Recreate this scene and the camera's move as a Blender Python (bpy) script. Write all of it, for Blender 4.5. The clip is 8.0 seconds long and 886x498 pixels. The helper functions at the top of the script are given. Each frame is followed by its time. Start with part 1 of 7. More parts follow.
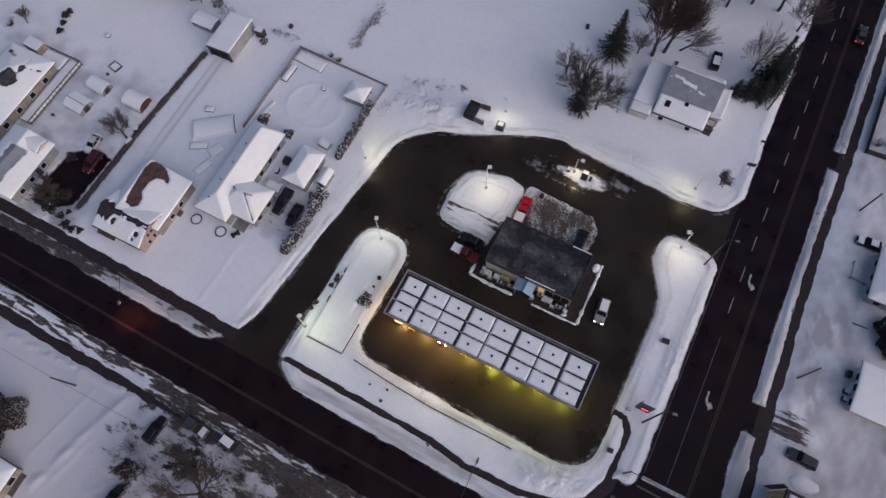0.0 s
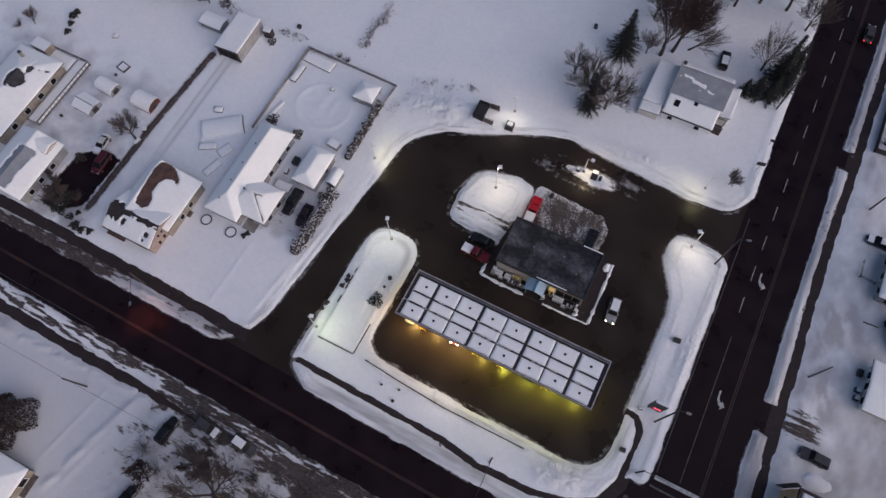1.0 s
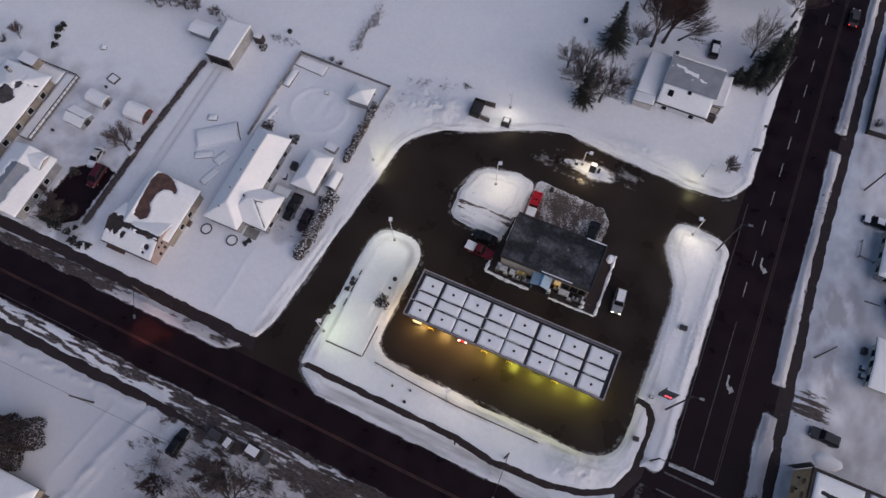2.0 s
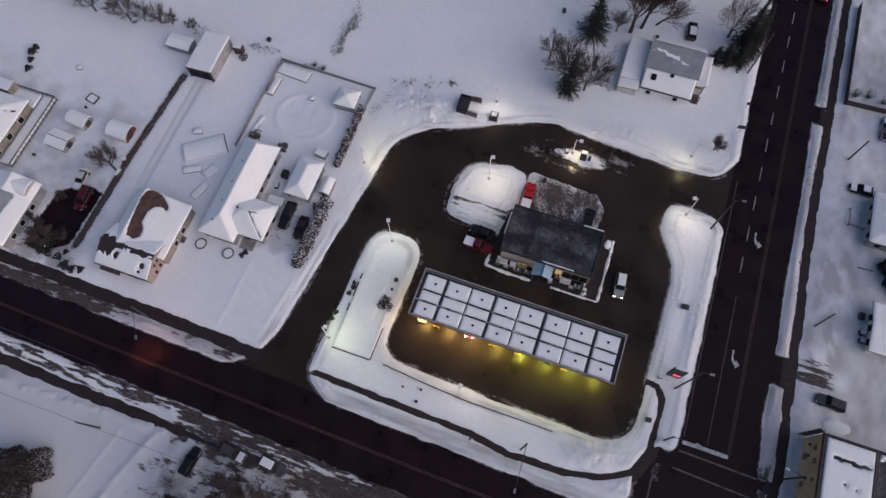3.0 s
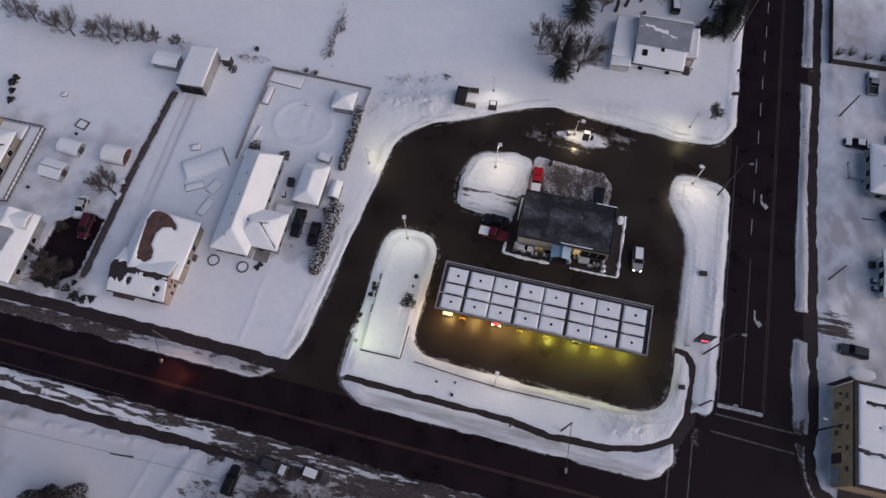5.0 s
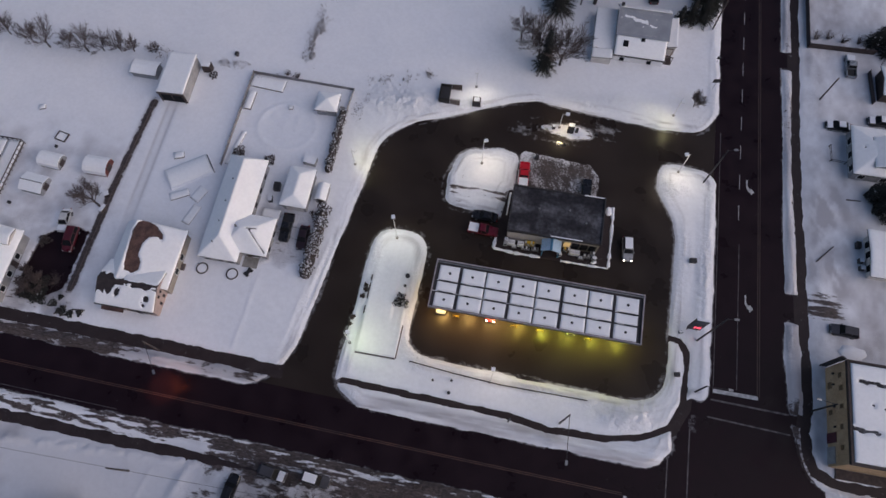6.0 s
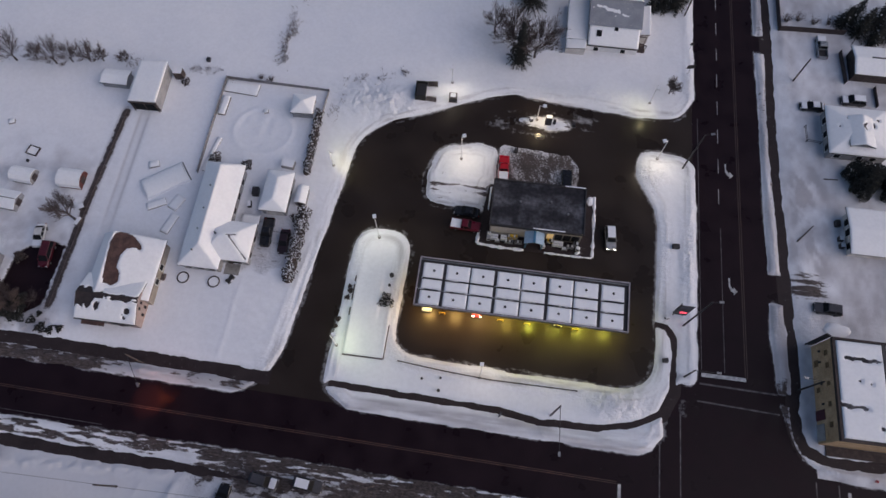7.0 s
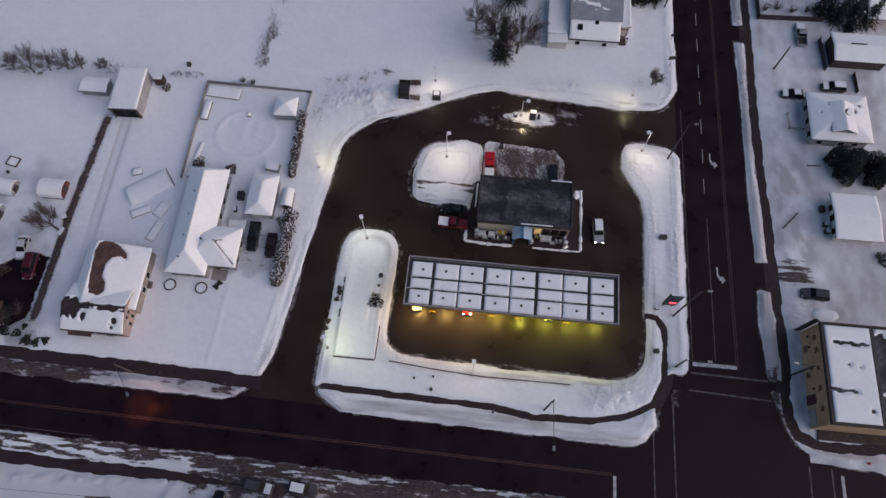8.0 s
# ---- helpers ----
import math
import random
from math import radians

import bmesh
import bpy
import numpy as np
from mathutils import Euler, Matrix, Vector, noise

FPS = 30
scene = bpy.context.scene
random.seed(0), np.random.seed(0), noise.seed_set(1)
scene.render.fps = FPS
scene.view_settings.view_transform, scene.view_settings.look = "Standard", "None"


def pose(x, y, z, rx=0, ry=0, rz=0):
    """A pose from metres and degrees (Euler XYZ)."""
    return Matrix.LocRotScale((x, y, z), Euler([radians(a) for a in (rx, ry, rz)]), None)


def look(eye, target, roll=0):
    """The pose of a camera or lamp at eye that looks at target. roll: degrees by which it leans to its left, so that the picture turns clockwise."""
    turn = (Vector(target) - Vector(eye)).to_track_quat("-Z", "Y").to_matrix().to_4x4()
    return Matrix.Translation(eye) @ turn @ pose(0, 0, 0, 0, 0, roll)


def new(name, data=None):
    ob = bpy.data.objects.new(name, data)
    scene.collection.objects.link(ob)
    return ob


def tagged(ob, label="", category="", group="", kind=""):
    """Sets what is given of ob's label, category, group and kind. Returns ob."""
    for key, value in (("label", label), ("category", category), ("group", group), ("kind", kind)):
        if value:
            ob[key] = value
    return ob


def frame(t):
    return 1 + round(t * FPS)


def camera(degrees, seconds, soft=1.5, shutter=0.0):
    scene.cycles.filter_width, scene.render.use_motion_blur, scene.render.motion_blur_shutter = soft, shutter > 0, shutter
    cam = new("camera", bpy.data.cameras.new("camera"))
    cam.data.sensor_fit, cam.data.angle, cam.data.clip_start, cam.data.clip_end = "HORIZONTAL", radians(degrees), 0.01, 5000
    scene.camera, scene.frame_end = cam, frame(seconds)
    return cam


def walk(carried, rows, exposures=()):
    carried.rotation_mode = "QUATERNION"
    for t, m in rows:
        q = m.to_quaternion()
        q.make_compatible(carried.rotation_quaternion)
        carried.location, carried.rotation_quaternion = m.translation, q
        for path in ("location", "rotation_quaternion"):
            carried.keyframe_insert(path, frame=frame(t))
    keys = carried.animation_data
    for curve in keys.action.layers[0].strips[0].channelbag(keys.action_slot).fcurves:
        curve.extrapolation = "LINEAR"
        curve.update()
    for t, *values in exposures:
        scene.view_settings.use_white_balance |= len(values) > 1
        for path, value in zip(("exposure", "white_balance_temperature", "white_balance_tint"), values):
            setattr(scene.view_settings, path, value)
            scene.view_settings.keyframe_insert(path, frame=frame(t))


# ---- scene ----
cam = camera(68.14, 8.0, soft=1.5)
PATH = [
    (0, 25.575, -21.567, 111.647, 21.645, 1.623, 26.925),
    (0.5, 24.833, -22.044, 111.676, 21.678, 1.608, 26.932),
    (1, 23.613, -22.563, 111.711, 21.639, 1.547, 26.743),
    (1.5, 22.248, -23.432, 111.698, 21.66, 1.429, 25.764),
    (3, 17.419, -26.416, 111.47, 21.707, 0.999, 19.33),
    (3.5, 15.497, -27.589, 111.329, 21.786, 0.876, 17.5),
    (4, 13.295, -28.737, 111.155, 21.841, 0.716, 15.868),
    (4.5, 11.076, -29.704, 110.977, 21.832, 0.722, 14.408),
    (6, 9.079, -30.604, 110.466, 21.774, 0.489, 10.356),
    (6.5, 9.265, -30.805, 109.973, 21.833, 0.385, 8.974),
    (7, 9.536, -30.953, 109.593, 21.844, 0.308, 7.387),
    (7.5, 9.632, -31.089, 109.28, 21.865, 0.177, 6.047),
    (8, 9.76, -30.982, 109.295, 21.758, 0.164, 5.289),
]
walk(cam, [(t, pose(x, y, z, rx, ry, rz)) for t, x, y, z, rx, ry, rz in PATH], exposures=[(0.0, -0.01, 6380, 20), (8.0, -0.01, 6380, 20)])

# ---- light: dusk under a thin even cloud, the lot's own lamps ----
world = bpy.data.worlds.new("world")
scene.world = world
world.use_nodes = True
wn = world.node_tree
sky = wn.nodes.new("ShaderNodeTexSky")
sky.sky_type, sky.sun_disc = "NISHITA", False
sky.sun_elevation, sky.sun_rotation = radians(14), radians(100)
sky.air_density, sky.dust_density, sky.ozone_density = 1.0, 2.5, 2.0
wn.nodes["Background"].inputs["Strength"].default_value = 0.097
wn.links.new(sky.outputs["Color"], wn.nodes["Background"].inputs["Color"])
sun = new("sun", bpy.data.lights.new("sun", "SUN"))
sun.data.energy, sun.data.angle, sun.data.color = 1.02, radians(75), (1.0, 0.955, 0.945)
sun.matrix_world = look((0, 0, 60), (-32, 9, 30))


def lamp(name, kind, at, energy, colour, size=0.3, target=None, cone=150):
    data = bpy.data.lights.new(name, kind)
    data.energy, data.color = energy, colour
    if kind == "AREA":
        data.shape, data.size = "DISK", size
    else:
        data.shadow_soft_size = size
    if kind == "SPOT":
        data.spot_size, data.spot_blend = radians(cone), 0.6
    ob = new(name, data)
    ob.matrix_world = look(at, target or (at[0], at[1] + 0.001, at[2] - 1))
    return ob


# ---- small tools ----
def hash2(i, j, seed):
    v = np.sin(i * 127.1 + j * 311.7 + seed * 74.7) * 43758.5453
    return v - np.floor(v)


def vnoise(x, y, seed=0):
    i, j = np.floor(x), np.floor(y)
    u, v = x - i, y - j
    u, v = u * u * (3 - 2 * u), v * v * (3 - 2 * v)
    a, b = hash2(i, j, seed), hash2(i + 1, j, seed)
    c, d = hash2(i, j + 1, seed), hash2(i + 1, j + 1, seed)
    return (a * (1 - u) + b * u) * (1 - v) + (c * (1 - u) + d * u) * v


def fbm(x, y, seed=0, octaves=4):
    total, amp, norm = 0, 1.0, 0
    for k in range(octaves):
        total = total + amp * vnoise(x * 2 ** k, y * 2 ** k, seed + 11 * k)
        norm, amp = norm + amp, amp * 0.5
    return total / norm - 0.5


def smooth(a, b, x):
    t = np.clip((x - a) / (b - a), 0, 1)
    return t * t * (3 - 2 * t)


def rounded(corners, steps=7):
    """Outline of a polygon whose corners (x, y, radius) are rounded."""
    out, n = [], len(corners)
    for k in range(n):
        p = Vector(corners[k][:2])
        a, b = Vector(corners[k - 1][:2]), Vector(corners[(k + 1) % n][:2])
        u, v = (a - p), (b - p)
        half = u.angle(v) / 2
        cut = min(corners[k][2] / max(math.tan(half), 0.05), u.length * 0.48, v.length * 0.48)
        s, e = p + u.normalized() * cut, p + v.normalized() * cut
        for i in range(steps + 1):
            t = i / steps
            out.append(((1 - t) ** 2 * s + 2 * t * (1 - t) * p + t * t * e)[:])
    return out


def sdf(poly, x, y):
    """Signed distance to a polygon, negative inside."""
    best = np.full(x.shape, 1e9)
    inside = np.zeros(x.shape, bool)
    n = len(poly)
    for k in range(n):
        (ax, ay), (bx, by) = poly[k - 1], poly[k]
        dx, dy = bx - ax, by - ay
        t = np.clip(((x - ax) * dx + (y - ay) * dy) / (dx * dx + dy * dy + 1e-12), 0, 1)
        best = np.minimum(best, (x - ax - t * dx) ** 2 + (y - ay - t * dy) ** 2)
        if ay != by:
            inside ^= ((ay > y) != (by > y)) & (x < (bx - ax) * (y - ay) / (by - ay) + ax)
    best = np.sqrt(best)
    return np.where(inside, -best, best)


def line_sdf(pts, half, x, y):
    best = np.full(x.shape, 1e9)
    for (ax, ay), (bx, by) in zip(pts, pts[1:]):
        dx, dy = bx - ax, by - ay
        t = np.clip(((x - ax) * dx + (y - ay) * dy) / (dx * dx + dy * dy), 0, 1)
        best = np.minimum(best, (x - ax - t * dx) ** 2 + (y - ay - t * dy) ** 2)
    return np.sqrt(best) - half


def material(name, colour, rough=0.7, metal=0.0, grain=8.0, amount=0.15, bump=0.0, bump_scale=20.0, second=None, patch=0.6, emit=0.0, spots=0.5, spec=0.5):
    """Procedural surface: two scales of variation between colour and second, and a fine relief."""
    m = bpy.data.materials.new(name)
    m.use_nodes = True
    n, l = m.node_tree.nodes, m.node_tree.links
    b = n["Principled BSDF"]
    geo = n.new("ShaderNodeNewGeometry")
    coarse, fine = n.new("ShaderNodeTexNoise"), n.new("ShaderNodeTexNoise")
    coarse.inputs["Scale"].default_value, coarse.inputs["Detail"].default_value = patch, 5
    fine.inputs["Scale"].default_value, fine.inputs["Detail"].default_value = grain, 4
    for t in (coarse, fine):
        l.new(geo.outputs["Position"], t.inputs["Vector"])
    ramp = n.new("ShaderNodeMapRange")
    ramp.inputs["From Min"].default_value, ramp.inputs["From Max"].default_value = spots - 0.12, spots + 0.12
    l.new(coarse.outputs["Fac"], ramp.inputs["Value"])
    mix = n.new("ShaderNodeMix")
    mix.data_type = "RGBA"
    mix.inputs["A"].default_value = (*colour, 1)
    mix.inputs["B"].default_value = (*(second or [c * 0.8 for c in colour]), 1)
    l.new(ramp.outputs["Result"], mix.inputs["Factor"])
    hsv = n.new("ShaderNodeHueSaturation")
    vary = n.new("ShaderNodeMapRange")
    vary.inputs["From Min"].default_value, vary.inputs["From Max"].default_value = 0.3, 0.7
    vary.inputs["To Min"].default_value, vary.inputs["To Max"].default_value = 1 - amount, 1 + amount
    l.new(fine.outputs["Fac"], vary.inputs["Value"])
    l.new(vary.outputs["Result"], hsv.inputs["Value"])
    l.new(mix.outputs["Result"], hsv.inputs["Color"])
    l.new(hsv.outputs["Color"], b.inputs["Base Color"])
    b.inputs["Metallic"].default_value = metal
    b.inputs["Specular IOR Level"].default_value = spec
    rr = n.new("ShaderNodeMapRange")
    rr.inputs["From Min"].default_value, rr.inputs["From Max"].default_value = 0.3, 0.7
    rr.inputs["To Min"].default_value, rr.inputs["To Max"].default_value = max(rough - 0.1, 0.02), min(rough + 0.1, 1)
    l.new(coarse.outputs["Fac"], rr.inputs["Value"])
    l.new(rr.outputs["Result"], b.inputs["Roughness"])
    if bump:
        rel, bn = n.new("ShaderNodeTexNoise"), n.new("ShaderNodeBump")
        rel.inputs["Scale"].default_value, rel.inputs["Detail"].default_value = bump_scale, 5
        l.new(geo.outputs["Position"], rel.inputs["Vector"])
        bn.inputs["Strength"].default_value, bn.inputs["Distance"].default_value = bump, 0.3
        l.new(rel.outputs["Fac"], bn.inputs["Height"])
        l.new(bn.outputs["Normal"], b.inputs["Normal"])
    if emit:
        b.inputs["Emission Color"].default_value = (*colour, 1)
        b.inputs["Emission Strength"].default_value = emit
    return m


def snow_material():
    """Settled snow; the mesh's own 'dirt' mixes in road grit, a second value the grey of trodden or thin snow and of
    painted-in dimness.
    """
    m = material("snow", (0.89, 0.90, 0.94), 0.65, grain=1.6, amount=0.03, bump=0.14, bump_scale=1.1, second=(0.84, 0.86, 0.91), patch=0.07)
    n, l = m.node_tree.nodes, m.node_tree.links
    b = n["Principled BSDF"]
    clean = b.inputs["Base Color"].links[0].from_socket
    worn_dim = n.new("ShaderNodeAttribute")
    worn_dim.attribute_name = "worn_dim"
    grey = n.new("ShaderNodeMix")
    grey.data_type = "RGBA"
    l.new(worn_dim.outputs["Fac"], grey.inputs["Factor"])
    l.new(clean, grey.inputs["A"])
    grey.inputs["B"].default_value = (0.36, 0.35, 0.38, 1)
    attr = n.new("ShaderNodeAttribute")
    attr.attribute_name = "dirt"
    geo = n.new("ShaderNodeNewGeometry")
    grit = n.new("ShaderNodeTexNoise")
    grit.inputs["Scale"].default_value, grit.inputs["Detail"].default_value, grit.inputs["Roughness"].default_value = 1.1, 8, 0.75
    stretch = n.new("ShaderNodeMapping")
    stretch.inputs["Scale"].default_value = (0.5, 1.5, 1.0)
    l.new(geo.outputs["Position"], stretch.inputs["Vector"])
    l.new(stretch.outputs["Vector"], grit.inputs["Vector"])
    s = n.new("ShaderNodeMath")
    s.operation = "ADD"
    l.new(attr.outputs["Fac"], s.inputs[0])
    g2 = n.new("ShaderNodeMapRange")
    g2.inputs["To Min"].default_value, g2.inputs["To Max"].default_value = -1.0, 1.0
    l.new(grit.outputs["Fac"], g2.inputs["Value"])
    l.new(g2.outputs["Result"], s.inputs[1])
    r = n.new("ShaderNodeMapRange")
    r.inputs["From Min"].default_value, r.inputs["From Max"].default_value = 0.42, 0.64
    l.new(s.outputs["Value"], r.inputs["Value"])
    mix = n.new("ShaderNodeMix")
    mix.data_type = "RGBA"
    l.new(r.outputs["Result"], mix.inputs["Factor"])
    l.new(grey.outputs["Result"], mix.inputs["A"])
    soil, soils = n.new("ShaderNodeTexNoise"), n.new("ShaderNodeMix")
    soil.inputs["Scale"].default_value, soil.inputs["Detail"].default_value, soil.inputs["Roughness"].default_value = 2.6, 6, 0.8
    l.new(stretch.outputs["Vector"], soil.inputs["Vector"])
    soil_f = n.new("ShaderNodeMapRange")
    soil_f.inputs["From Min"].default_value, soil_f.inputs["From Max"].default_value = 0.42, 0.68
    l.new(soil.outputs["Fac"], soil_f.inputs["Value"])
    soils.data_type = "RGBA"
    soils.inputs["A"].default_value, soils.inputs["B"].default_value = (0.034, 0.024, 0.023, 1), (0.15, 0.118, 0.112, 1)
    l.new(soil_f.outputs["Result"], soils.inputs["Factor"])
    l.new(soils.outputs["Result"], mix.inputs["B"])
    l.new(mix.outputs["Result"], b.inputs["Base Color"])
    churn, lumps, times, rough_bump = n.new("ShaderNodeAttribute"), n.new("ShaderNodeTexNoise"), n.new("ShaderNodeMath"), n.new("ShaderNodeBump")
    churn.attribute_name, times.operation = "churn", "MULTIPLY"
    lumps.inputs["Scale"].default_value, lumps.inputs["Detail"].default_value, lumps.inputs["Roughness"].default_value = 1.5, 7, 0.62
    l.new(geo.outputs["Position"], lumps.inputs["Vector"])
    l.new(lumps.outputs["Fac"], times.inputs[0])
    l.new(churn.outputs["Fac"], times.inputs[1])
    l.new(times.outputs["Value"], rough_bump.inputs["Height"])
    rough_bump.inputs["Strength"].default_value, rough_bump.inputs["Distance"].default_value = 1.0, 0.55
    l.new(b.inputs["Normal"].links[0].from_socket, rough_bump.inputs["Normal"])
    l.new(rough_bump.outputs["Normal"], b.inputs["Normal"])
    return m


def asphalt_material(name, dry, rough_lo, rough_hi, patch=0.25, dust=0.0, film_scale=0.9, spec=0.22, soft=0.0):
    """Wet asphalt: darker, glossier puddles between dry patches, grit, thin salt or snow film."""
    m = bpy.data.materials.new(name)
    m.use_nodes = True
    n, l = m.node_tree.nodes, m.node_tree.links
    b = n["Principled BSDF"]
    geo = n.new("ShaderNodeNewGeometry")
    wet, grit, film = n.new("ShaderNodeTexNoise"), n.new("ShaderNodeTexNoise"), n.new("ShaderNodeTexNoise")
    wet.inputs["Scale"].default_value, wet.inputs["Detail"].default_value = patch, 6
    grit.inputs["Scale"].default_value, grit.inputs["Detail"].default_value = 9, 3
    film.inputs["Scale"].default_value, film.inputs["Detail"].default_value, film.inputs["Roughness"].default_value = film_scale, 9, 0.72
    for t in (wet, grit, film):
        l.new(geo.outputs["Position"], t.inputs["Vector"])
    f = n.new("ShaderNodeMapRange")
    f.inputs["From Min"].default_value, f.inputs["From Max"].default_value = 0.35, 0.65
    l.new(wet.outputs["Fac"], f.inputs["Value"])
    mix = n.new("ShaderNodeMix")
    mix.data_type = "RGBA"
    mix.inputs["A"].default_value, mix.inputs["B"].default_value = (*[c * 0.82 for c in dry], 1), (*[c * 1.15 for c in dry], 1)
    l.new(f.outputs["Result"], mix.inputs["Factor"])
    g2 = n.new("ShaderNodeMapRange")
    g2.inputs["From Min"].default_value, g2.inputs["From Max"].default_value = 0.3, 0.7
    g2.inputs["To Min"].default_value, g2.inputs["To Max"].default_value = 0.75, 1.25
    l.new(grit.outputs["Fac"], g2.inputs["Value"])
    hsv = n.new("ShaderNodeHueSaturation")
    l.new(mix.outputs["Result"], hsv.inputs["Color"])
    l.new(g2.outputs["Result"], hsv.inputs["Value"])
    snow_f = n.new("ShaderNodeMapRange")
    snow_f.inputs["From Min"].default_value, snow_f.inputs["From Max"].default_value = 0.66 - dust, 0.80 - dust + soft
    snow_f.inputs["To Max"].default_value = 0.93
    attr, plus = n.new("ShaderNodeAttribute"), n.new("ShaderNodeMath")
    attr.attribute_name, plus.operation = "film", "MULTIPLY_ADD"
    l.new(attr.outputs["Fac"], plus.inputs[0])
    plus.inputs[1].default_value = 0.42
    l.new(film.outputs["Fac"], plus.inputs[2])
    l.new(plus.outputs["Value"], snow_f.inputs["Value"])
    mix2 = n.new("ShaderNodeMix")
    mix2.data_type = "RGBA"
    l.new(snow_f.outputs["Result"], mix2.inputs["Factor"])
    l.new(hsv.outputs["Color"], mix2.inputs["A"])
    mix2.inputs["B"].default_value = (0.74, 0.74, 0.77, 1)
    l.new(mix2.outputs["Result"], b.inputs["Base Color"])
    r = n.new("ShaderNodeMapRange")
    r.inputs["From Min"].default_value, r.inputs["From Max"].default_value = 0.35, 0.65
    r.inputs["To Min"].default_value, r.inputs["To Max"].default_value = rough_lo, rough_hi
    l.new(wet.outputs["Fac"], r.inputs["Value"])
    l.new(r.outputs["Result"], b.inputs["Roughness"])
    b.inputs["Specular IOR Level"].default_value = spec
    bn = n.new("ShaderNodeBump")
    bn.inputs["Strength"].default_value, bn.inputs["Distance"].default_value = 0.2, 0.01
    l.new(grit.outputs["Fac"], bn.inputs["Height"])
    l.new(bn.outputs["Normal"], b.inputs["Normal"])
    return m


SNOW = snow_material()
FRESH_SNOW = material("fresh_roof_snow", (0.955, 0.96, 0.975), 0.6, grain=1.8, amount=0.03, bump=0.12, bump_scale=1.4, second=(0.92, 0.93, 0.95), patch=0.3)
ROAD = asphalt_material("road_asphalt", (0.0156, 0.0081, 0.0116), 0.27, 0.6, spec=0.12, soft=0.4)
LOT = asphalt_material("lot_asphalt", (0.0270, 0.0192, 0.0158), 0.22, 0.5, patch=0.12, soft=0.45)
WALKWAY = asphalt_material("wet_walkway", (0.040, 0.030, 0.031), 0.4, 0.7, patch=0.6, dust=0.05, spec=0.15, soft=0.2)
GRAVEL = asphalt_material("snow_dusted_gravel", (0.085, 0.070, 0.066), 0.6, 0.9, patch=0.6, dust=0.165, film_scale=2.6, soft=0.1)
PAINT_WHITE = material("worn_white_paint", (0.55, 0.55, 0.56), 0.6, grain=5, amount=0.2, second=(0.30, 0.30, 0.31), patch=1.2)
PAINT_DIM = material("dulled_white_paint", (0.36, 0.35, 0.36), 0.6, grain=5, amount=0.25, second=(0.20, 0.19, 0.20), patch=0.8)
PAINT_FAINT = material("faded_white_paint", (0.13, 0.115, 0.12), 0.6, grain=5, amount=0.3, second=(0.05, 0.045, 0.05), patch=1.0)
PAINT_YELLOW = material("worn_orange_line_paint", (0.11, 0.05, 0.034), 0.6, grain=6, amount=0.3, second=(0.05, 0.03, 0.025), patch=0.7)
PAINT_BROWN = material("dirty_orange_line_paint", (0.062, 0.034, 0.026), 0.6, grain=6, amount=0.3, second=(0.03, 0.019, 0.018), patch=0.5)
STEEL = material("galvanised_steel", (0.35, 0.36, 0.37), 0.45, 0.8, second=(0.28, 0.28, 0.29))
DARK_STEEL = material("dark_painted_steel", (0.045, 0.042, 0.045), 0.5, 0.2)
WHITE_METAL = material("white_coated_metal", (0.72, 0.73, 0.75), 0.4, second=(0.62, 0.63, 0.66))
RUBBER = material("black_rubber", (0.02, 0.02, 0.02), 0.8)
GLASS_DARK = material("dark_window_glass", (0.016, 0.017, 0.020), 0.3, spec=0.03)
CHROME = material("chrome", (0.6, 0.6, 0.62), 0.15, 1.0)
FENCE_GREY = material("grey_fence_boards", (0.27, 0.26, 0.27), 0.85, grain=14, amount=0.3, second=(0.19, 0.18, 0.19), patch=1.5)
WOOD_GREY = material("weathered_wood", (0.16, 0.13, 0.12), 0.85, grain=14, amount=0.3, second=(0.10, 0.08, 0.075), patch=1.5, bump=0.3)
CONCRETE = material("concrete", (0.30, 0.29, 0.28), 0.85, grain=6, amount=0.15, second=(0.22, 0.21, 0.2), patch=0.8, bump=0.2)
LAMP_GLOW = material("lit_lamp_lens", (1.0, 0.90, 0.62), 0.4, emit=40.0)
PUDDLE = material("puddle_water", (0.020, 0.014, 0.011), 0.2, grain=3, amount=0.2, bump=0.02, bump_scale=4, spec=0.5)


def obj(name, bm, mat, smooth_faces=False):
    me = bpy.data.meshes.new(name)
    bm.normal_update()
    bm.to_mesh(me)
    bm.free()
    if smooth_faces:
        me.shade_smooth()
    for m in (mat if isinstance(mat, (list, tuple)) else [mat]):
        me.materials.append(m)
    return new(name, me)


def part(name, bm, mat, parent, label="", smooth_faces=False):
    ob = obj(name, bm, mat, smooth_faces)
    ob.parent = parent
    return tagged(ob, label) if label else ob


def thing(name, at, turn, label, category, group=""):
    ob = new(name)
    ob.empty_display_size = 0.3
    ob.matrix_world = pose(*at, 0, 0, turn)
    return tagged(ob, label, category, group)


def box(bm, x0, x1, y0, y1, z0, z1, bevel=0.0, top=1.0):
    """Adds a box, its top scaled by top, with bevelled edges."""
    cx, cy = (x0 + x1) / 2, (y0 + y1) / 2
    vs = [bm.verts.new((cx + (x - cx) * s, cy + (y - cy) * s, z)) for z, s in ((z0, 1), (z1, top)) for x, y in ((x0, y0), (x1, y0), (x1, y1), (x0, y1))]
    fs = [bm.faces.new([vs[i] for i in f]) for f in ((3, 2, 1, 0), (4, 5, 6, 7), (0, 1, 5, 4), (1, 2, 6, 5), (2, 3, 7, 6), (3, 0, 4, 7))]
    if bevel:
        es = {e for f in fs for e in f.edges}
        bmesh.ops.bevel(bm, geom=list(es), offset=bevel, segments=2, affect="EDGES", profile=0.6)
    return bm


